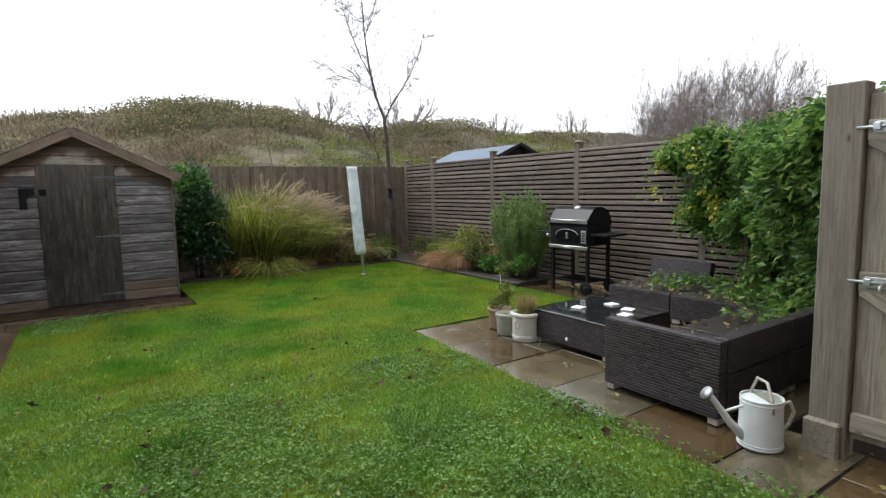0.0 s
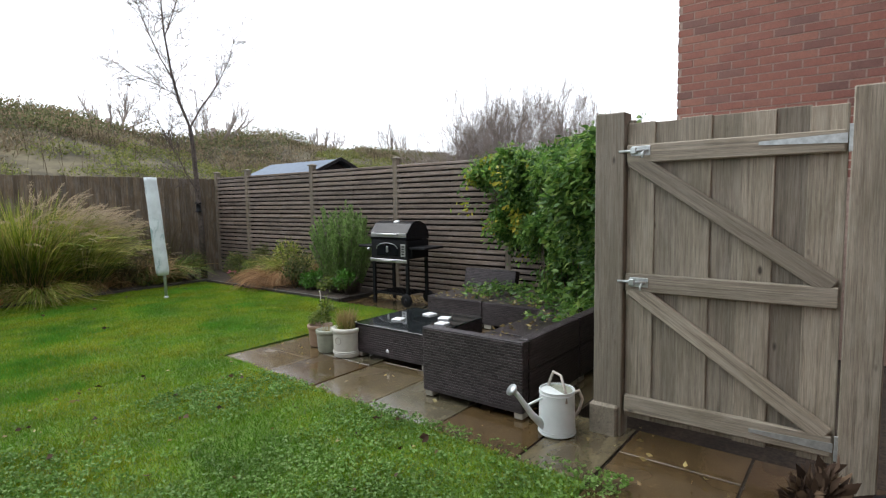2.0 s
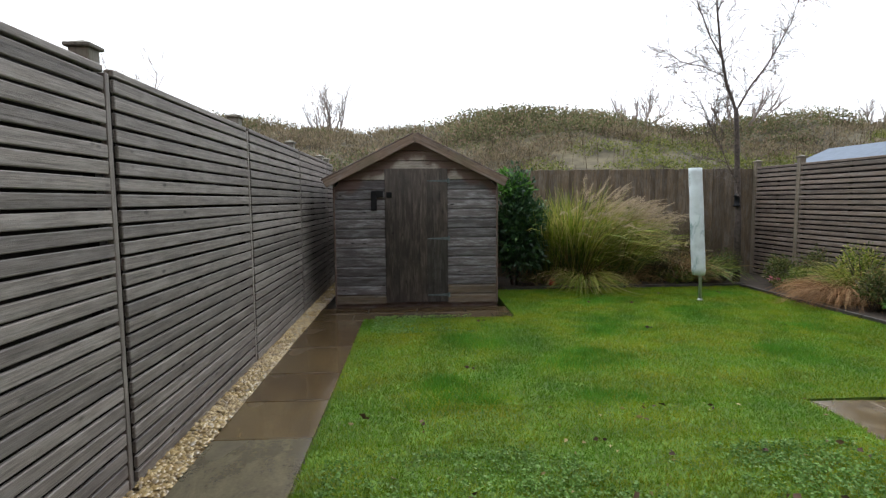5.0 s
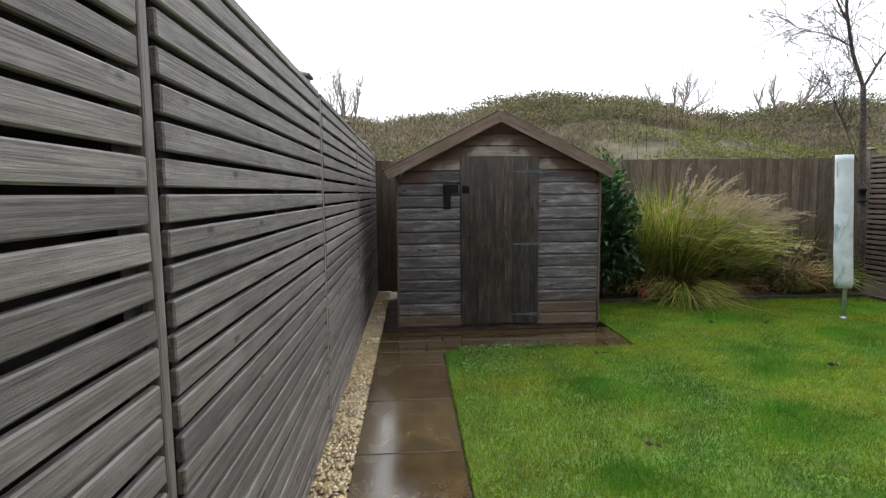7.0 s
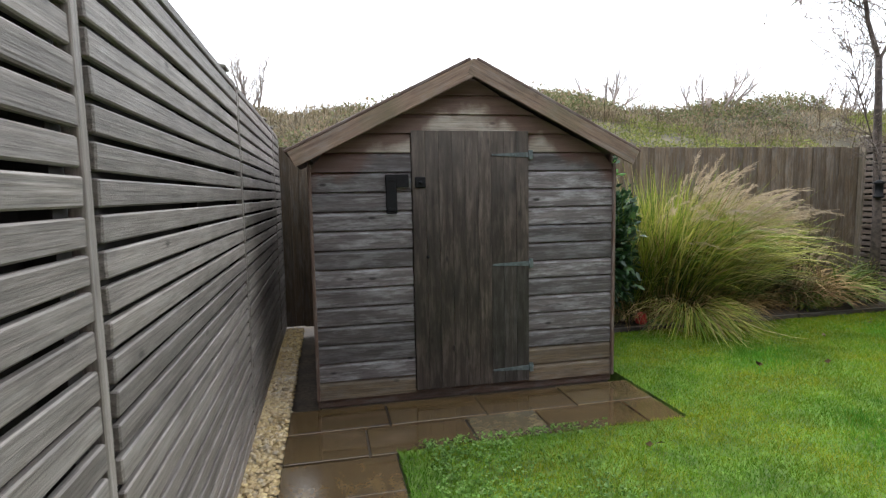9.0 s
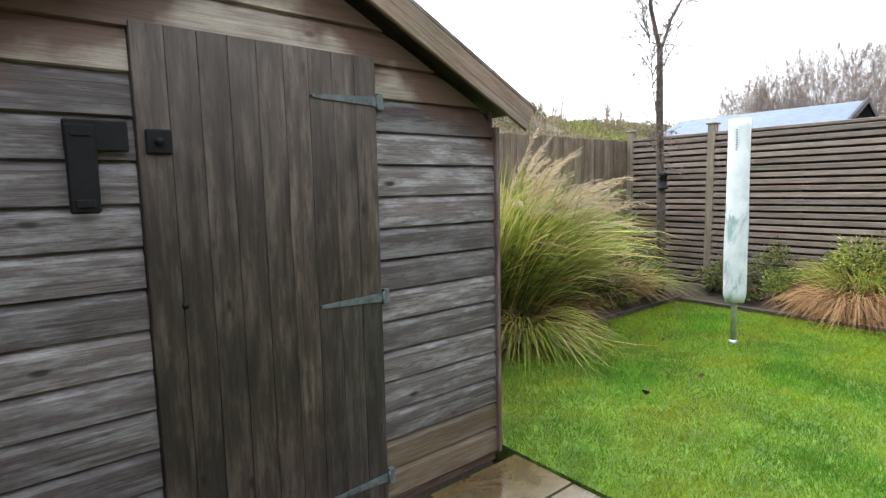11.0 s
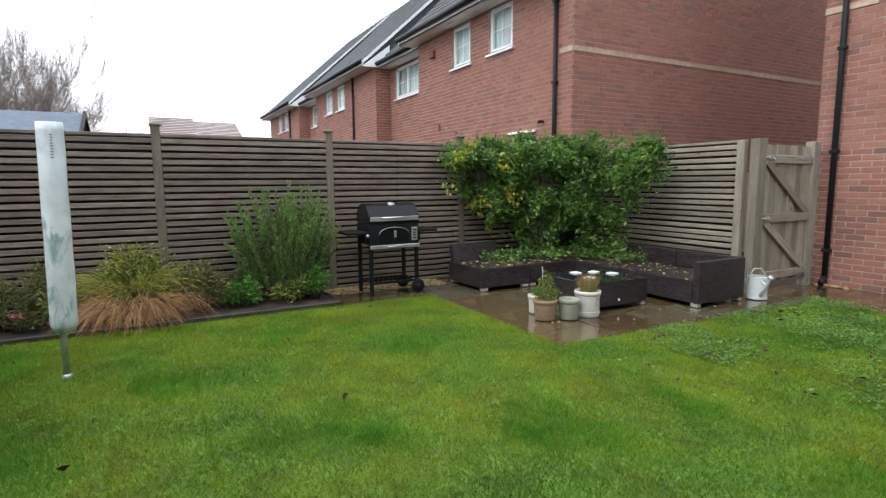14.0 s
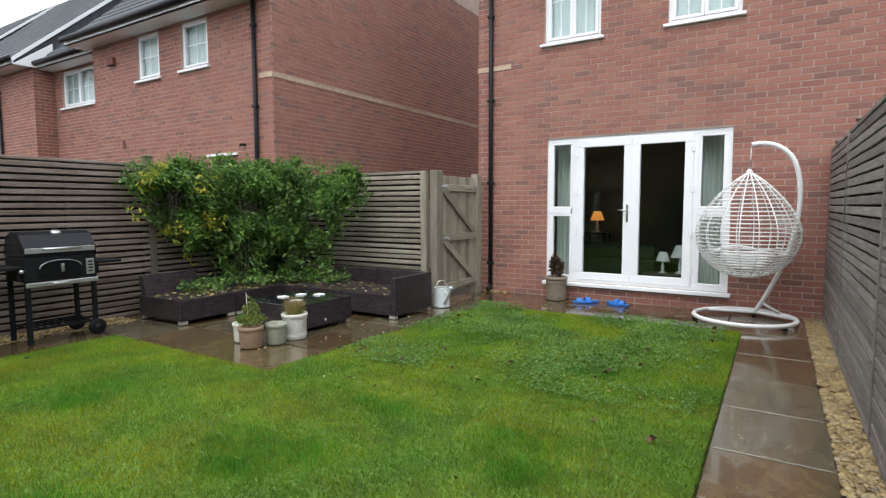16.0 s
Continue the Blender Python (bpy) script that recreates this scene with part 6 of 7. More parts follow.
# ---- border ----
BED = 0.035
solid("border_soil", Geo().box(5.42, 6.33, 6.05, 10.7, -0.1, BED, 0.01).box(1.65, 5.42, 9.55, 10.7, -0.1, BED, 0.01), SOIL, "dark wet soil of the planted border", "soil", kind="structure")
edging = thing("border_edging", "low dark timber edging round the border", "edging", kind="structure")
for y in (6.06, 7.2, 8.34):
    part("board", board(1.13, 0.13, 0.035, SHED_BLACK), SHED_BLACK, edging, m=pose(5.39, y, -0.02, 0, 0, 90))
for x in (1.75, 3.0, 4.25):
    part("board", board(1.24, 0.13, 0.035, SHED_BLACK), SHED_BLACK, edging, m=pose(x, 9.53, -0.02))
part("board", board(0.88, 0.13, 0.035, SHED_BLACK), SHED_BLACK, edging, m=pose(5.42, 6.05, -0.02))

laurel = thing("laurel_bush", "dense dark glossy evergreen bush beside the shed", "bush", pose(1.98, 9.75, BED))
part("stem_cluster", Geo().tube([(0, 0, -0.03), (0.05, 0, 0.7), (0.1, 0.05, 1.3)], [0.03, 0.02, 0.01], 6).tube([(-0.05, 0.05, -0.03), (-0.2, 0.1, 0.8)], [0.025, 0.01], 6), BARK, laurel)
leaf_ball("foliage", laurel, (0, 0, 0.78), (0.62, 0.55, 1.05), 9000, 0.085, LAUREL, 0.3, "", 12)
leaf_ball("new_growth", laurel, (-0.05, 0, 1.5), (0.36, 0.3, 0.42), 700, 0.08, BRIGHT, 0.3)


def fountain(name, parent, n, spread, length, splay, bend, width, mat, wind, x=0.0, y=0.0, z=-0.02):
    """Blades that spring up from one crown, lean out and bend over: splay in degrees from upright, bend as a share of the length."""
    a, rad = RNG.uniform(0, 2 * math.pi, n), np.sqrt(RNG.uniform(0, 1, n))
    at = np.stack([x + spread * rad * np.cos(a), y + spread * rad * np.sin(a), np.full(n, z)], 1)
    turn = a + RNG.normal(0, 0.6, n)
    hx, hy = np.cos(turn) + wind[0], np.sin(turn) + wind[1]
    blow = np.hypot(hx, hy)
    out = np.stack([hx / blow, hy / blow, np.zeros(n)], 1)
    lean = np.radians(RNG.uniform(splay[0], splay[1], n)) * (0.45 + 0.55 * rad)
    size = RNG.uniform(length[0], length[1], n)
    curve = RNG.uniform(bend[0], bend[1], n) * np.minimum(1.4, 0.5 + 0.5 * blow)
    side = np.stack([-out[:, 1], out[:, 0], np.zeros(n)], 1)
    twist = RNG.uniform(-0.9, 0.9, n)[:, None]
    side = side * np.cos(twist) + np.array([0, 0, 1.0]) * np.sin(twist)
    wide = width * RNG.uniform(0.6, 1.3, n)
    rows, up = [], np.array([0, 0, 1.0])
    for t, wd in ((0, 0.6), (0.25, 1.0), (0.5, 0.95), (0.7, 0.75), (0.87, 0.45), (1.0, 0.0)):
        c = at + out * (size * (np.sin(lean) * t + curve * t ** 2 * 0.55))[:, None] + up * (size * (np.cos(lean) * t - curve * t ** 3 * 0.75))[:, None]
        c[:, 2] = np.maximum(c[:, 2], -0.01)
        rows += [c - side * (wide * wd / 2)[:, None], c + side * (wide * wd / 2)[:, None]] if wd else [c]
    return part(name, mesh_of(name, np.stack(rows, 1), [(0, 1, 3, 2), (2, 3, 5, 4), (4, 5, 7, 6), (6, 7, 9, 8), (8, 9, 10)], mat), mat, parent)


def ornamental(label, x, y, n, length, splay=(2, 30), bend=(0.12, 0.62), spread=0.2, width=0.009, mat=GRASSLEAF, dry=FOXY, plumes=0, wind=(0.45, -0.25), under=True):
    g = thing("ornamental_grass", label, "grass clump", pose(x, y, BED), group="ornamental grasses")
    fountain("blades", g, n, spread, length, splay, bend, width, mat, wind)
    fountain("dry_blades", g, n // 3, spread, (length[0] * 0.7, length[1] * 0.95), splay, bend, width * 0.8, dry, wind)
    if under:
        # Short dark blades paint in the shade low in the clump.
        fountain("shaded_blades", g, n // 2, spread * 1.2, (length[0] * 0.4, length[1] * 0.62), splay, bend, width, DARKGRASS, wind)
        fountain("dead_skirt", g, n // 4, spread * 1.3, (length[0] * 0.4, length[1] * 0.42), (8, 45), (0.4, 1.1), width * 0.8, FOXY, (0.0, -0.4))
    if plumes:
        at, way, sz, stems = [], [], [], Geo()
        for i in range(plumes):
            a = RNG.normal(-0.25, 0.8)
            lean, bow, size = RNG.uniform(0.05, 0.42), RNG.uniform(0.25, 0.75), length[1] * RNG.uniform(0.92, 1.12)
            pts = []
            for t in (0, 0.35, 0.6, 0.75, 0.85, 0.93, 1.0):
                out = size * (lean * t + bow * 0.55 * t * t)
                pts.append(Vector((math.cos(a) * out, math.sin(a) * out * 0.8, size * (math.cos(lean) * t - bow * 0.62 * t ** 3))))
            stems.tube(pts, [0.0026, 0.0022, 0.0018, 0.0014, 0.0012, 0.001, 0.0008], 3, False)
            for k in range(80):
                t = RNG.uniform(0, 1)
                q = t * 2.999
                j = int(q)
                p = pts[3 + j].lerp(pts[4 + j], q - j)
                at.append(tuple(p))
                d = (pts[4 + j] - pts[3 + j]).normalized() + Vector(RNG.normal(size=3)) * 0.32 + Vector((0.1, 0, -0.35))
                way.append(tuple(d))
                sz.append(RNG.uniform(0.03, 0.085) * (1.15 - 0.6 * t))
        tagged(part("stem_cluster", stems, STRAW, g), kind="stuff")
        part("plumes", leaves("plumes", np.array(at), np.array(way), np.array(sz), PLUME, 0.07, 0.2), PLUME, g, "feathery pinkish-brown seed plumes")
    return g


ornamental("tall arching green and straw grass with feathery plumes by the back fence", 3.02, 9.94, 2600, (0.9, 1.92), plumes=80, spread=0.30)
ornamental("tall arching ornamental grass turning yellow", 2.55, 9.98, 1300, (0.8, 1.70), (2, 22), (0.08, 0.5), 0.2, dry=STRAW, plumes=14, wind=(0.1, -0.2))
ornamental("green ornamental grass with pale plumes", 3.62, 10.02, 1900, (0.75, 1.60), plumes=80, spread=0.28)
ornamental("yellow-green tuft drooping on to the lawn's edge", 2.98, 9.55, 520, (0.35, 0.72), (15, 55), (0.6, 1.2), 0.1, 0.010, wind=(0.1, -0.7), under=False, dry=STRAW)
ornamental("straw-coloured strappy clump near the birch", 4.62, 9.95, 360, (0.4, 0.85), (5, 45), (0.3, 1.0), 0.16, 0.013, FOXY, plumes=5)
ornamental("dry green strappy clump in the back border", 4.95, 9.85, 260, (0.35, 0.8), (5, 45), (0.3, 1.0), 0.14, 0.016, HERB, under=False)
ornamental("dark dead grass clump below the fence", 4.25, 10.05, 420, (0.4, 0.95), (3, 35), (0.2, 0.8), 0.2, 0.008, DRYWEED, plumes=8)
ornamental("upright brown dead stems against the back fence", 5.05, 10.35, 260, (0.7, 1.35), (2, 18), (0.05, 0.4), 0.28, 0.009, DRYWEED, DRYWEED, under=False)
ornamental("rust-coloured dead grass mound in the border", 5.80, 8.02, 2300, (0.30, 0.66), (3, 32), (0.7, 1.25), 0.26, 0.006, RUST, RUST, wind=(-0.35, 0.0), under=False)
ornamental("yellow-green grassy mound behind the rust-coloured one", 6.06, 8.02, 1300, (0.5, 0.86), (2, 28), (0.4, 0.9), 0.24, 0.007, GRASSLEAF, RUST, wind=(0.0, 0.1), under=False)
ornamental("pale rust grass beside the mound", 5.96, 7.62, 500, (0.35, 0.70), (4, 40), (0.4, 1.1), 0.14, 0.006, RUST, STRAW, wind=(-0.2, -0.2), under=False)

stake = thing("solar_stake_light", "small dark solar stake light in the back border", "garden light", pose(5.1, 9.93, BED))
part("stake", Geo().tube([(0, 0, -0.05), (0, 0, 0.20)], 0.008, 8), IRON, stake)
part("lamp_head", Geo().lathe([(0.0, 0.19), (0.028, 0.195), (0.032, 0.24), (0.045, 0.25), (0.045, 0.262), (0, 0.27)], 14), BLACK, stake)
bloom = thing("flowering_plant", "low dark plant with a few pink flowers by the edging", "flower", pose(5.60, 8.9, BED))
leaf_ball("foliage", bloom, (0, 0, 0.10), (0.16, 0.2, 0.12), 700, 0.04, SHRUB, 0.2)
for k in range(7):
    fa, fr = 0.9 * k, 0.05 + 0.013 * k
    petal = Geo()
    for q in range(6):
        petal.add([(0, 0, 0), (0.024 * math.cos(q * 1.047 - 0.4), 0.024 * math.sin(q * 1.047 - 0.4), 0.010), (0.030 * math.cos(q * 1.047), 0.030 * math.sin(q * 1.047), 0.014), (0.024 * math.cos(q * 1.047 + 0.4), 0.024 * math.sin(q * 1.047 + 0.4), 0.010)], [(0, 1, 2, 3)])
    part("flower", petal, PINK, bloom, "pink flower", pose(-0.06 + fr * math.cos(fa), fr * math.sin(fa), 0.15 + 0.012 * (k % 3), 10, -35, 40 * k))

toy = Geo().lathe([(0, 0), (0.045, 0.004), (0.062, 0.03), (0.058, 0.075), (0.048, 0.09), (0.052, 0.10), (0.03, 0.115), (0, 0.12)], 16)
solid("plastic_tub", toy, RED, "small faded red plastic tub on the soil by the laurel", "tub", pose(2.52, 9.66, BED - 0.004))


def shrub(label, x, y, z, radii, n, size, mat, ratio=0.42, name="shrub"):
    s = thing(name, label, "shrub", pose(x, y, BED))
    st = Geo()
    for i in range(9):
        a = 2 * math.pi * i / 9
        st.tube([(0, 0, -0.03), (math.cos(a) * radii[0] * 0.35, math.sin(a) * radii[1] * 0.35, z * 0.8), (math.cos(a) * radii[0] * 0.7, math.sin(a) * radii[1] * 0.7, z * 1.3)], [0.009, 0.006, 0.003], 4)
    tagged(part("stem_cluster", st, TWIG, s), kind="stuff")
    leaf_ball("foliage", s, (0, 0, z), radii, n, size, mat, 0.2, "", 9, ratio)
    return s


shrub("yellow-green rounded shrub in the border", 6.05, 8.0, 0.5, (0.24, 0.45, 0.30), 1300, 0.04, GRASSLEAF)
shrub("low dark green shrub under the rosemary", 5.8, 7.45, 0.25, (0.3, 0.4, 0.3), 1900, 0.045, SHRUB)
shrub("fresh green leafy plant at the border's edge", 5.75, 7.02, 0.16, (0.26, 0.28, 0.2), 1300, 0.05, BRIGHT)
shrub("mixed low green planting below the rosemary", 5.72, 6.5, 0.14, (0.26, 0.4, 0.18), 1400, 0.045, HERB)
shrub("low mixed evergreen shrub in the corner border", 5.75, 9.05, 0.25, (0.36, 0.4, 0.3), 2200, 0.04, SHRUB)
shrub("brownish small-leaved shrub in the corner border", 5.35, 9.85, 0.25, (0.38, 0.3, 0.3), 1800, 0.035, SHRUB)
shrub("grey-green low shrub behind the clothes dryer", 6.0, 8.75, 0.35, (0.28, 0.28, 0.4), 1300, 0.035, SHRUB)
for k, (bx, by, mt) in enumerate(((5.95, 9.4, SHRUB), (5.72, 8.62, HERB), (6.1, 8.1, SHRUB), (6.1, 7.1, SHRUB), (5.7, 6.22, BRIGHT), (6.1, 6.9, HERB), (5.0, 9.78, SHRUB), (4.3, 9.85, SHRUB), (5.68, 7.4, SHRUB))):
    shrub(("low green border plant among the shrubs", "small brownish border plant with mixed leaves", "leafy border plant spilling on to the edging")[k % 3], bx, by, 0.16 + 0.05 * (k % 3), (0.25, 0.27, 0.2 + 0.05 * (k % 2)), 900, 0.045, mt)
shrub("strappy pale leaved plant near the birch", 4.55, 9.75, 0.12, (0.3, 0.2, 0.16), 700, 0.09, HERB, 0.2)
shrub("leafy ground cover at the border's edge", 2.4, 9.75, 0.1, (0.5, 0.2, 0.12), 900, 0.04, SHRUB)

rosemary = thing("rosemary_bush", "tall feathery grey-green rosemary bush against the fence", "bush", pose(5.92, 6.50, BED))
at, way, st = [], [], Geo()
for i in range(190):
    a, r = RNG.uniform(0, 2 * math.pi), math.sqrt(RNG.uniform(0, 1))
    bx, by = 0.16 * r * math.cos(a), 0.30 * r * math.sin(a)
    tx, ty = 0.33 * r * math.cos(a) - 0.03, 0.66 * r * math.sin(a)
    top = 1.26 * (1 - 0.30 * r * r) * RNG.uniform(0.62, 1.1)
    pts = [Vector((bx + (tx - bx) * t ** 1.2, by + (ty - by) * t ** 1.2, top * t)) for t in (0, 0.35, 0.7, 1)]
    st.tube(pts, [0.005, 0.004, 0.003, 0.002], 3, False)
    for k in range(220):
        t = RNG.uniform(0.12, 1) ** 0.8
        j = min(2, int(t * 3))
        p = pts[j].lerp(pts[j + 1], t * 3 - j)
        at.append((p.x, p.y, p.z))
        q = RNG.uniform(0, 2 * math.pi)
        way.append((math.cos(q), math.sin(q), 1.3))
tagged(part("stem_cluster", st, TWIG, rosemary), kind="stuff")
part("foliage", leaves("foliage", np.array(at), np.array(way), RNG.uniform(0.026, 0.052, len(at)), ROSEMARY, 0.22, 0.1), ROSEMARY, rosemary)

# ---- climber ----
climber = thing("climbing_plant", "green climber with yellowing leaves spilling over the fence corner", "climber", pose(0, 0, 0))
line = [Vector((6.28, 4.40, 0)), Vector((6.28, 2.6, 0)), Vector((6.0, 1.95, 0)), Vector((4.50, 1.88, 0))]
normals = [Vector((-1, 0, 0)), Vector((-0.8, 0.6, 0)), Vector((0, 1, 0))]
at, way, sz, yat, yway, ysz, vine = [], [], [], [], [], [], Geo()
ropes = []
for i in range(60):
    seg = RNG.choice(3, p=(0.46, 0.22, 0.32))
    ropes.append((seg, RNG.uniform(0, 1), RNG.uniform(0, 1), RNG.uniform(0.6, 1.0), RNG.uniform(-0.12, 0.12)))
for i in range(760):
    seg, u, dp, hg, lift = ropes[i % 60]
    u = min(1.0, max(0.0, u + RNG.normal(0, 0.035)))
    foot = line[seg].lerp(line[seg + 1], u)
    edge = min(1.0, (foot - line[0]).length / 1.3) ** 1.3 if seg == 0 else min(1.0, (foot - line[3]).length / 0.7) if seg == 2 else 1.0
    deep = 0.03 + (0.12 + 0.42 * edge) * min(1.0, max(0.0, dp + RNG.normal(0, 0.10)))
    top = 1.78 + lift + 0.22 * edge * RNG.uniform(0, 1) - 0.25 * deep
    hang = hg * (0.30 + 1.50 * edge) * RNG.uniform(0.7, 1.12)
    base = foot + normals[seg] * deep
    sway = Vector((RNG.normal(0, 0.07), RNG.normal(0, 0.07), 0))
    pts = []
    for t in (0, 0.25, 0.5, 0.75, 1):
        p = base + sway * t + normals[seg] * (0.12 * math.sin(3.1 * t)) + Vector((0, 0, top - hang * t + 0.10 * math.sin(math.pi * t)))
        pts.append(Vector((min(6.30, p.x), max(1.83, p.y), max(0.33, p.z))))
    if i % 3 == 0:
        vine.tube(pts, 0.0028, 3, False)
    yellow = (i % 60) % 7 == 0 if seg == 0 and u < 0.6 else (i % 60) == 5
    for k in range(int(58 + 78 * hang)):
        t = RNG.uniform(0, 1) ** 1.15 * 4
        j = min(3, int(t))
        p = pts[j].lerp(pts[j + 1], t - j) + Vector(RNG.normal(0, 0.05, 3))
        lump = noise.noise((p.x * 3.1, p.y * 3.1, p.z * 2.5))
        if lump < -0.2:
            continue
        p += normals[seg] * (0.5 * lump)
        d = Vector(RNG.normal(0, 0.6, 3)) + normals[seg] * 0.8 + Vector((0, 0, -0.45))
        autumn = noise.noise((p.x * 2.6 + 9, p.y * 2.6, p.z * 2.2)) + (0.05 if p.y > 3.3 else -0.35)
        mine = (yellow and RNG.uniform() < 0.4) or (autumn > 0.30 and RNG.uniform() < 0.7)
        (yat if mine else at).append((min(6.31, p.x), max(1.81, p.y), p.z))
        (yway if mine else way).append(tuple(d))
        (ysz if mine else sz).append(RNG.uniform(0.04, 0.098))
for i in range(1500):
    seg = RNG.choice(3, p=(0.5, 0.25, 0.25))
    foot = line[seg].lerp(line[seg + 1], RNG.uniform(0.05, 0.95))
    p = foot + normals[seg] * RNG.uniform(-0.02, 0.28) + Vector((0, 0, 1.86 + 0.24 * noise.noise((foot.x * 2.3, foot.y * 2.3, 5)) + RNG.normal(0, 0.05)))
    at.append((min(6.34, p.x), max(1.79, p.y), p.z))
    way.append(tuple(Vector(RNG.normal(0, 0.7, 3)) + Vector((0, 0, 0.35))))
    sz.append(RNG.uniform(0.03, 0.065))
part("vines", vine, TWIG, climber)
part("foliage", leaves("foliage", np.array(at), np.array(way), np.array(sz), CLIMBER, 0.42, 0.3), CLIMBER, climber)
part("yellow_leaves", leaves("yellow_leaves", np.array(yat), np.array(yway), np.array(ysz), YELLOWLEAF, 0.5, 0.25), YELLOWLEAF, climber, "yellowing leaves")
wisps = Geo()
for i in range(16):
    p = Vector((RNG.uniform(4.0, 6.0), 1.85, 1.78))
    q = p + Vector((RNG.normal(0, 0.2), RNG.normal(0, 0.08), RNG.uniform(0.15, 0.5)))
    wisps.tube([p, p.lerp(q, 0.5) + Vector((0.04, 0, 0.05)), q], [0.003, 0.002, 0.001], 3, False)
tagged(part("bare_shoots", wisps, TWIG, climber), kind="stuff")
sprays_at, sprays_way, sprays_sz, sprays = [], [], [], Geo()
for i in range(60):
    p = Vector((RNG.uniform(4.6, 5.9), RNG.uniform(2.1, 2.8), 0.31)) if i % 2 else Vector((RNG.uniform(5.25, 5.9), RNG.uniform(2.6, 3.9), 0.31))
    a = RNG.uniform(0, 2 * math.pi)
    q = p + Vector((math.cos(a) * 0.28, math.sin(a) * 0.28, 0.02))
    sprays.tube([p, p.lerp(q, 0.5) + Vector((0, 0, 0.07)), q], 0.003, 3, False)
    for k in range(26):
        t = RNG.uniform(0, 1)
        c = p.lerp(q, t) + Vector((RNG.normal(0, 0.04), RNG.normal(0, 0.04), abs(RNG.normal(0.03, 0.04))))
        sprays_at.append(tuple(c))
        sprays_way.append((RNG.normal(), RNG.normal(), RNG.normal(0.1, 0.4)))
        sprays_sz.append(RNG.uniform(0.035, 0.08))
tagged(part("trailing_vines", sprays, TWIG, climber), kind="stuff")
part("trailing_foliage", leaves("trailing_foliage", np.array(sprays_at), np.array(sprays_way), np.array(sprays_sz), CLIMBER, 0.5, 0.25), CLIMBER, climber)
trunk = Geo().tube([(6.22, 1.98, -0.02), (6.2, 2.0, 0.6), (6.23, 2.0, 1.2), (6.22, 2.05, 1.75)], [0.03, 0.025, 0.02, 0.015], 7)
part("trunk", trunk, FENCE_BACK, climber)


# ---- bare trees ----
def limb(geo, start, way, length, radius, depth, rng, up=0.25, bend=0.25, kids=(3, 5), twig_seg=3, tips=None, thin=0.0016):
    """A tapered limb that bends, with side limbs of its own."""
    n = 5
    p, d = Vector(start), Vector(way).normalized()
    pts, rad = [p.copy()], [radius]
    for i in range(n):
        d = (d + Vector(rng.normal(0, bend / 2, 3)) + Vector((0, 0, up * 0.2))).normalized()
        p = p + d * (length / n)
        pts.append(p.copy())
        rad.append(radius * (1 - 0.75 * (i + 1) / n))
    geo.tube(pts, rad, 6 if radius > 0.012 else twig_seg, False)
    if tips is not None:
        tips.append(pts[-1])
    if depth > 0:
        for k in range(rng.integers(kids[0], kids[1] + 1)):
            t = rng.uniform(0.3, 0.95)
            j = min(n - 1, int(t * n))
            at = pts[j].lerp(pts[j + 1], t * n - j)
            out = (d + Vector(rng.normal(0, 0.55, 3)) + Vector((0, 0, up))).normalized()
            limb(geo, at, out, length * rng.uniform(0.35, 0.6), max(thin, rad[j] * 0.55), depth - 1, rng, up, bend, kids, twig_seg, tips, thin)


birch = thing("birch_tree", "slender bare young birch with thin twigs by the back fence", "tree", pose(5.49, 9.78, BED + 0.08))
rng = np.random.default_rng(3)
tk, tw, tips = Geo(), Geo(), []
tk.tube([(0.02, 0, -0.14), (0.01, 0, 0.9), (-0.03, 0.02, 1.8), (-0.05, 0.02, 2.25), (-0.10, 0.0, 2.62)], [0.055, 0.046, 0.040, 0.036, 0.032], 10)
part("trunk", tk, BARK, birch)
stems = [([(-0.10, 0, 2.60), (-0.24, 0.03, 3.0), (-0.36, 0.02, 3.5), (-0.46, -0.02, 4.1), (-0.50, -0.04, 4.8), (-0.48, 0, 5.5)], 0.026),
         ([(-0.09, 0, 2.58), (0.12, 0.0, 2.95), (0.35, -0.02, 3.25), (0.55, 0.03, 3.55), (0.75, 0.05, 3.9), (0.85, 0.02, 4.3)], 0.018),
         ([(-0.29, 0.02, 3.3), (-0.55, 0.0, 3.7), (-0.74, -0.03, 4.1), (-0.86, 0, 4.5), (-0.9, 0, 4.9)], 0.014),
         ([(-0.45, -0.02, 4.05), (-0.3, 0.02, 4.4), (-0.12, 0.05, 4.9), (-0.02, 0, 5.4)], 0.012),
         ([(-0.02, 0.0, 1.45), (-0.25, -0.1, 1.75), (-0.42, -0.12, 2.1), (-0.6, -0.2, 2.3), (-0.75, -0.25, 2.6)], 0.009),
         ([(-0.26, 0.03, 3.1), (-0.6, 0.05, 3.25), (-0.95, 0.1, 3.35), (-1.15, 0.1, 3.5)], 0.008)]
lb = Geo()
for pts, r in stems:
    lb.tube([Vector(p) for p in pts], [r * (1 - 0.7 * i / (len(pts) - 1)) for i in range(len(pts))], 7, False)
    for p, q in zip(pts[:-1], pts[1:]):
        for k in range(8):
            s = Vector(p).lerp(Vector(q), rng.uniform(0, 1))
            limb(tw, s, (Vector(q) - Vector(p)).normalized() * 0.7 + Vector(rng.normal(0, 0.5, 3)), rng.uniform(0.3, 0.62), 0.0065, 2, rng, 0.05, 0.35, (3, 5), 3, tips, 0.0034)
tagged(part("limbwork", lb, BARK, birch), kind="stuff")
tagged(part("twig_spray", tw, TWIG, birch), kind="stuff")
sel = np.array([tuple(t) for t in tips if rng.uniform() < 0.05])
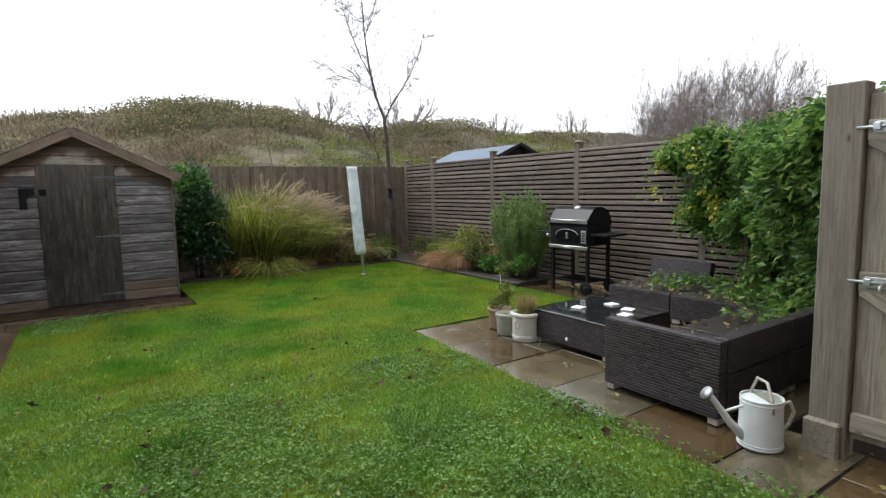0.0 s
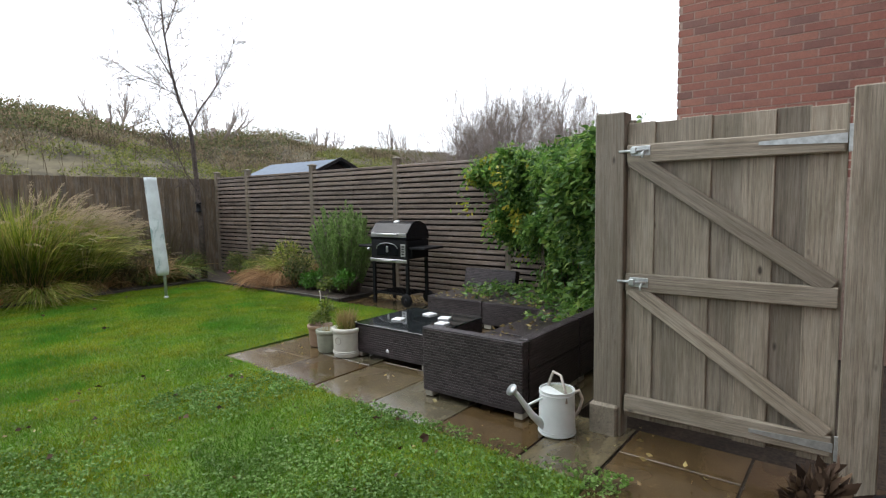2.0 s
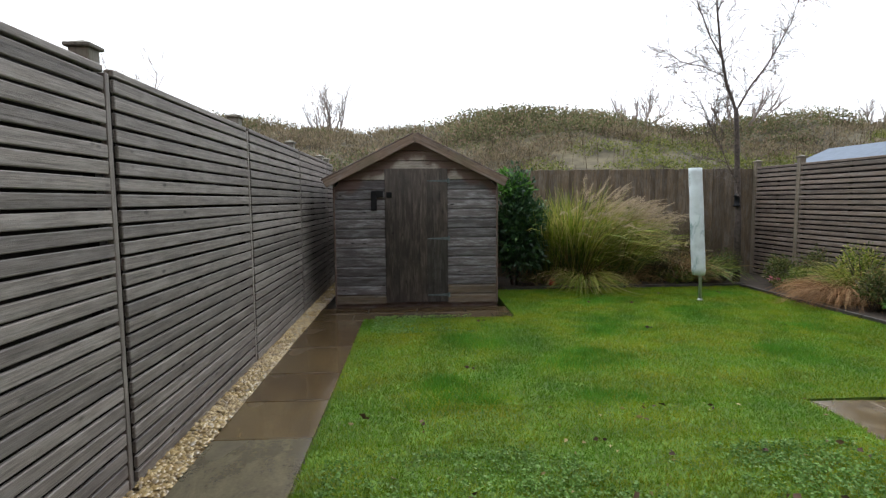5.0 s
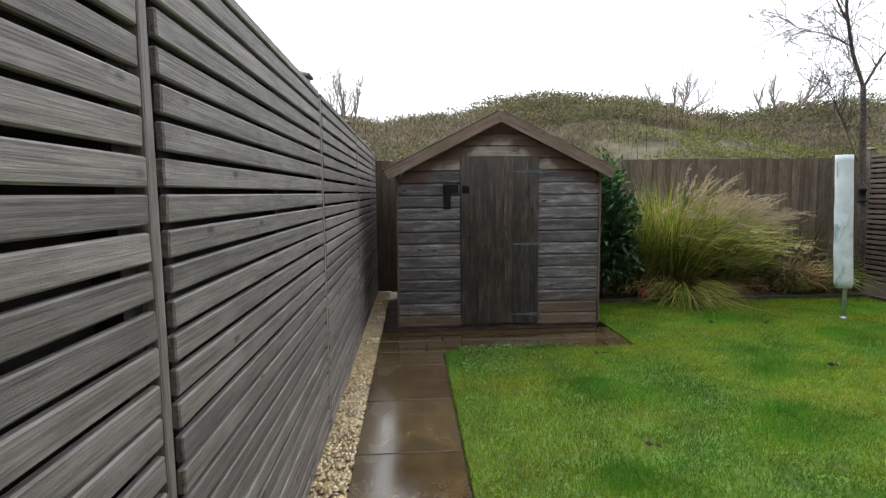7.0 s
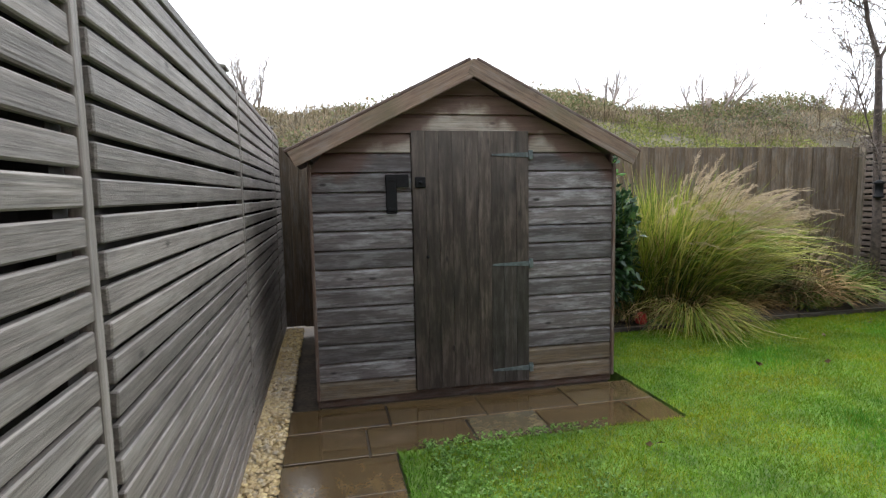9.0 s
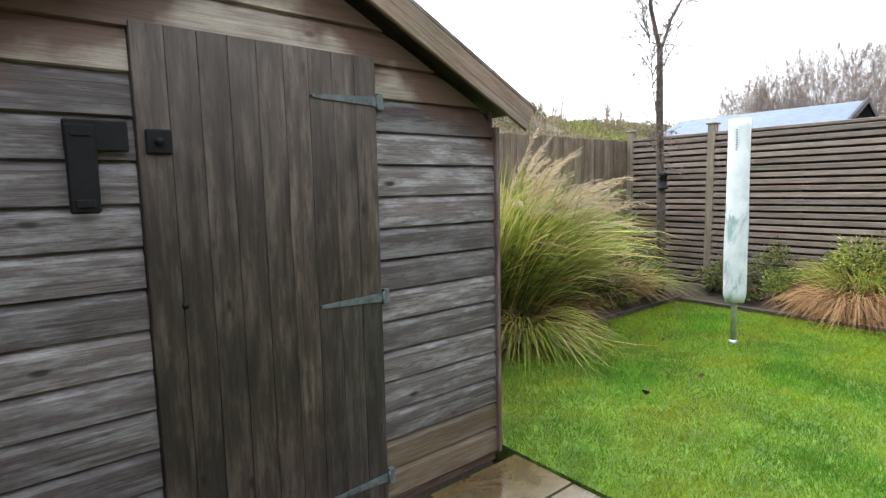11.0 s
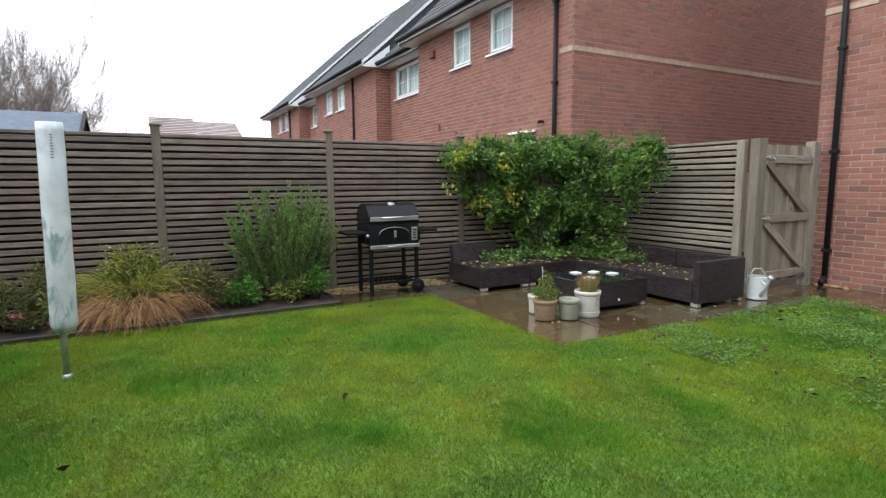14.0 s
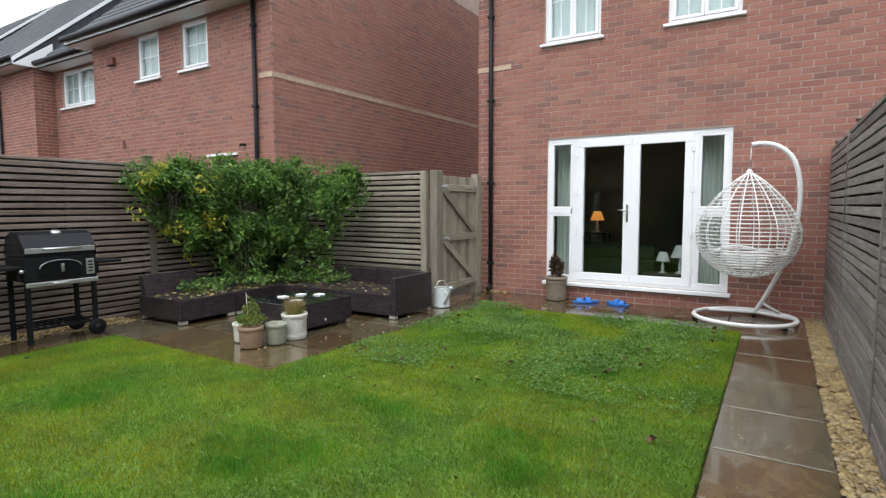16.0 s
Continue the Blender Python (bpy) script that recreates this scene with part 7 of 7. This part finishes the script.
part("last_leaves", leaves("last_leaves", sel, RNG.normal(0, 0.4, (len(sel), 3)) + np.array([0, 0, -1.0]), RNG.uniform(0.02, 0.04, len(sel)), DEADLEAF, 0.6), DEADLEAF, birch)
feeder = thing("bird_feeder", "small dark hanging bird feeder on the birch trunk", "bird feeder", pose(5.44, 9.73, 1.22))
part("tube", Geo().lathe([(0, 0), (0.05, 0), (0.055, 0.02), (0.04, 0.03), (0.04, 0.15), (0.065, 0.16), (0.01, 0.20), (0, 0.2)], 14), BLACK, feeder)
part("hook", Geo().tube([(0, 0, 0.2), (0.02, 0.03, 0.26), (0.05, 0.07, 0.27)], 0.004, 6), BLACK, feeder)


def thicket(label, x, y, spread, height, stems, seed, mat, depth=3, z=0.0):
    rng = np.random.default_rng(seed)
    t = thing("bare_tree", label, "tree", pose(x, y, z), group="bare trees beyond the fence")
    tr, tw = Geo(), Geo()
    for i in range(stems):
        a = rng.uniform(0, 2 * math.pi)
        o = rng.uniform(0.1, 1.5)
        w = Vector((math.cos(a) * o, math.sin(a) * o, 1))
        limb(tw, (math.cos(a) * spread * 0.16, math.sin(a) * spread * 0.16, -0.1), w, height * rng.uniform(0.62, 0.9) / math.sqrt(1 + 0.25 * o * o), 0.045, depth, rng, 0.3, 0.2, (6, 9), 3, None, 0.006)
    tr.tube([(0, 0, -0.1), (0, 0, height * 0.25)], [0.16, 0.10], 8)
    part("trunk", tr, mat, t)
    tagged(part("branchwork", tw, mat, t), kind="stuff")


thicket("broad bare many-stemmed tree beyond the slatted fence", 22.5, 12.6, 6.0, 5.9, 44, 5, PALE_TWIG)
thicket("bare grey tree beyond the roofs", 24.0, 14.6, 5.0, 5.6, 18, 8, PALE_TWIG)

# ---- embankment ----
CREST_X = (-40, -14, -7, -5.4, -3.2, -0.7, 0.8, 5.2, 7.4, 10.0, 10.9, 12.5, 15.1, 17.2, 19.8, 25, 30, 60)
CREST_Z = (5.2, 5.0, 4.8, 4.6, 4.3, 4.2, 4.42, 4.98, 4.75, 4.4, 4.15, 4.5, 4.87, 4.55, 4.4, 4.5, 4.55, 4.4)


def ground_height(px, py):
    """The slope behind the back fence; its crest runs along y = 22."""
    rise = min(1.0, max(0.0, (py - 12.2) / 9.8))
    crest = float(np.interp(px, CREST_X, CREST_Z)) - 0.42
    return -0.1 + (crest + 0.1) * (rise ** 0.8) - 0.10 * max(0.0, py - 22.5) + 0.22 * noise.noise((px * 0.35, py * 0.35, 2.0)) * min(rise, 0.6)


hill = Geo()
nx, ny = 110, 18
for j in range(ny):
    for i in range(nx):
        px, py = -42 + i * 1.1, 11.6 + j * 1.0
        hill.v.append((px, py, ground_height(px, py)))
for j in range(ny - 1):
    for i in range(nx - 1):
        hill.f.append((j * nx + i, j * nx + i + 1, (j + 1) * nx + i + 1, (j + 1) * nx + i))
        hill.s.append(True)
solid("embankment", hill, HILLSOIL, "scrub-covered embankment rising behind the back fence", "hill", kind="structure")
def flakes(name, at, along, size, mat, ratio=0.6):
    """Small flat leaves of one quad each, for far foliage."""
    n = len(at)
    d = unit(along)
    side = unit(np.cross(d, unit(RNG.normal(size=(n, 3)))))
    h = size[:, None]
    v = np.stack([at, at + d * h * 0.5 + side * h * ratio * 0.5, at + d * h, at + d * h * 0.5 - side * h * ratio * 0.5], 1)
    return mesh_of(name, v, [(0, 1, 2, 3)], mat)


heaps = {"scrub": ([], [], []), "brambles": ([], [], []), "green_weeds": ([], [], [])}
for i in range(2300):
    px, py = RNG.uniform(-26, 44), 12.2 + 11.2 * RNG.uniform(0, 1) ** 0.7
    tone = 1.3 * noise.noise((px * 0.13, py * 0.2, 7.0)) + 0.035 * (py - 17.5) + RNG.normal(0, 0.09)
    which = "brambles" if tone > 0.20 else "green_weeds" if tone < -0.30 or (py < 15.5 and tone < -0.08) else "scrub"
    r = RNG.uniform(0.35, 0.8) if which != "brambles" else RNG.uniform(0.5, 1.05)
    k = int(460 * r ** 1.3)
    off = unit(RNG.normal(size=(k, 3))) * (RNG.uniform(0.45, 1, (k, 1)) ** 0.5 * r) * np.array([1.3, 1.0, 0.72])
    off[:, 2] = np.abs(off[:, 2])
    heaps[which][0].append(off + np.array([px, py, ground_height(px, py) - 0.22]))
    heaps[which][1].append(off * 0.8 + RNG.normal(0, 0.35, (k, 3)) + np.array([0, 0, 0.45 if which == "scrub" else -0.05]))
    heaps[which][2].append(RNG.uniform(0.045, 0.105, k) * (1.6 if which == "scrub" else 1.0))
for which, mat, label, ratio in (("scrub", WEED, "tangled brown and olive scrub over the embankment", 0.22), ("brambles", BUSHGREEN, "dark green bramble mounds along the embankment's crest", 0.7),
                                 ("green_weeds", FRESHWEED, "yellow-green weeds low on the embankment", 0.45)):
    a, b, c = (np.concatenate(q) for q in heaps[which])
    tagged(new(which, flakes(which, a, b, c, mat, ratio)), label, "scrub", kind="stuff")
n = 5000
px, py = RNG.uniform(-28, 46, n), 12.2 + 14 * RNG.uniform(0, 1, n)
gz = np.array([ground_height(a, b) for a, b in zip(px, py)])
tagged(new("dry_stalks", blades("dry_stalks", np.stack([px, py, gz], 1), RNG.uniform(0, 6.28, n), RNG.uniform(0.3, 0.75, n), RNG.uniform(0.05, 0.3, n), np.full(n, 0.016), DRYWEED, 0.15)), "dry pale weed stalks on the slope", "weeds", kind="stuff")
for k, (bx, by) in enumerate(((9.0, 22.5), (12.5, 21.5), (-9, 21.0), (19.5, 23), (-3, 23.5), (26, 24))):
    thicket("leafless grey bush on the embankment", bx, by, 2.0, 1.9 + 0.3 * (k % 3), 9, 20 + k, PALE_TWIG, 2, ground_height(bx, by))

# ---- single bricks beside the garden doors ----
BRICKS = {}
for a, b, c, d in bricks(None, (-2.2, HX1), 0.0, 5.25, HOLES):
    if by_the_doors(a, b, d):
        key = round(b - a, 3)
        if key not in BRICKS:
            BRICKS[key] = Geo().box(0, b - a, 0, 0.008, 0, 0.062, 0.002).mesh("brick", BRICK)
        part("brick", BRICKS[key], BRICK, house, m=pose(a, HOUSE_Y - 0.0115 + random.uniform(-0.001, 0.0015), c))
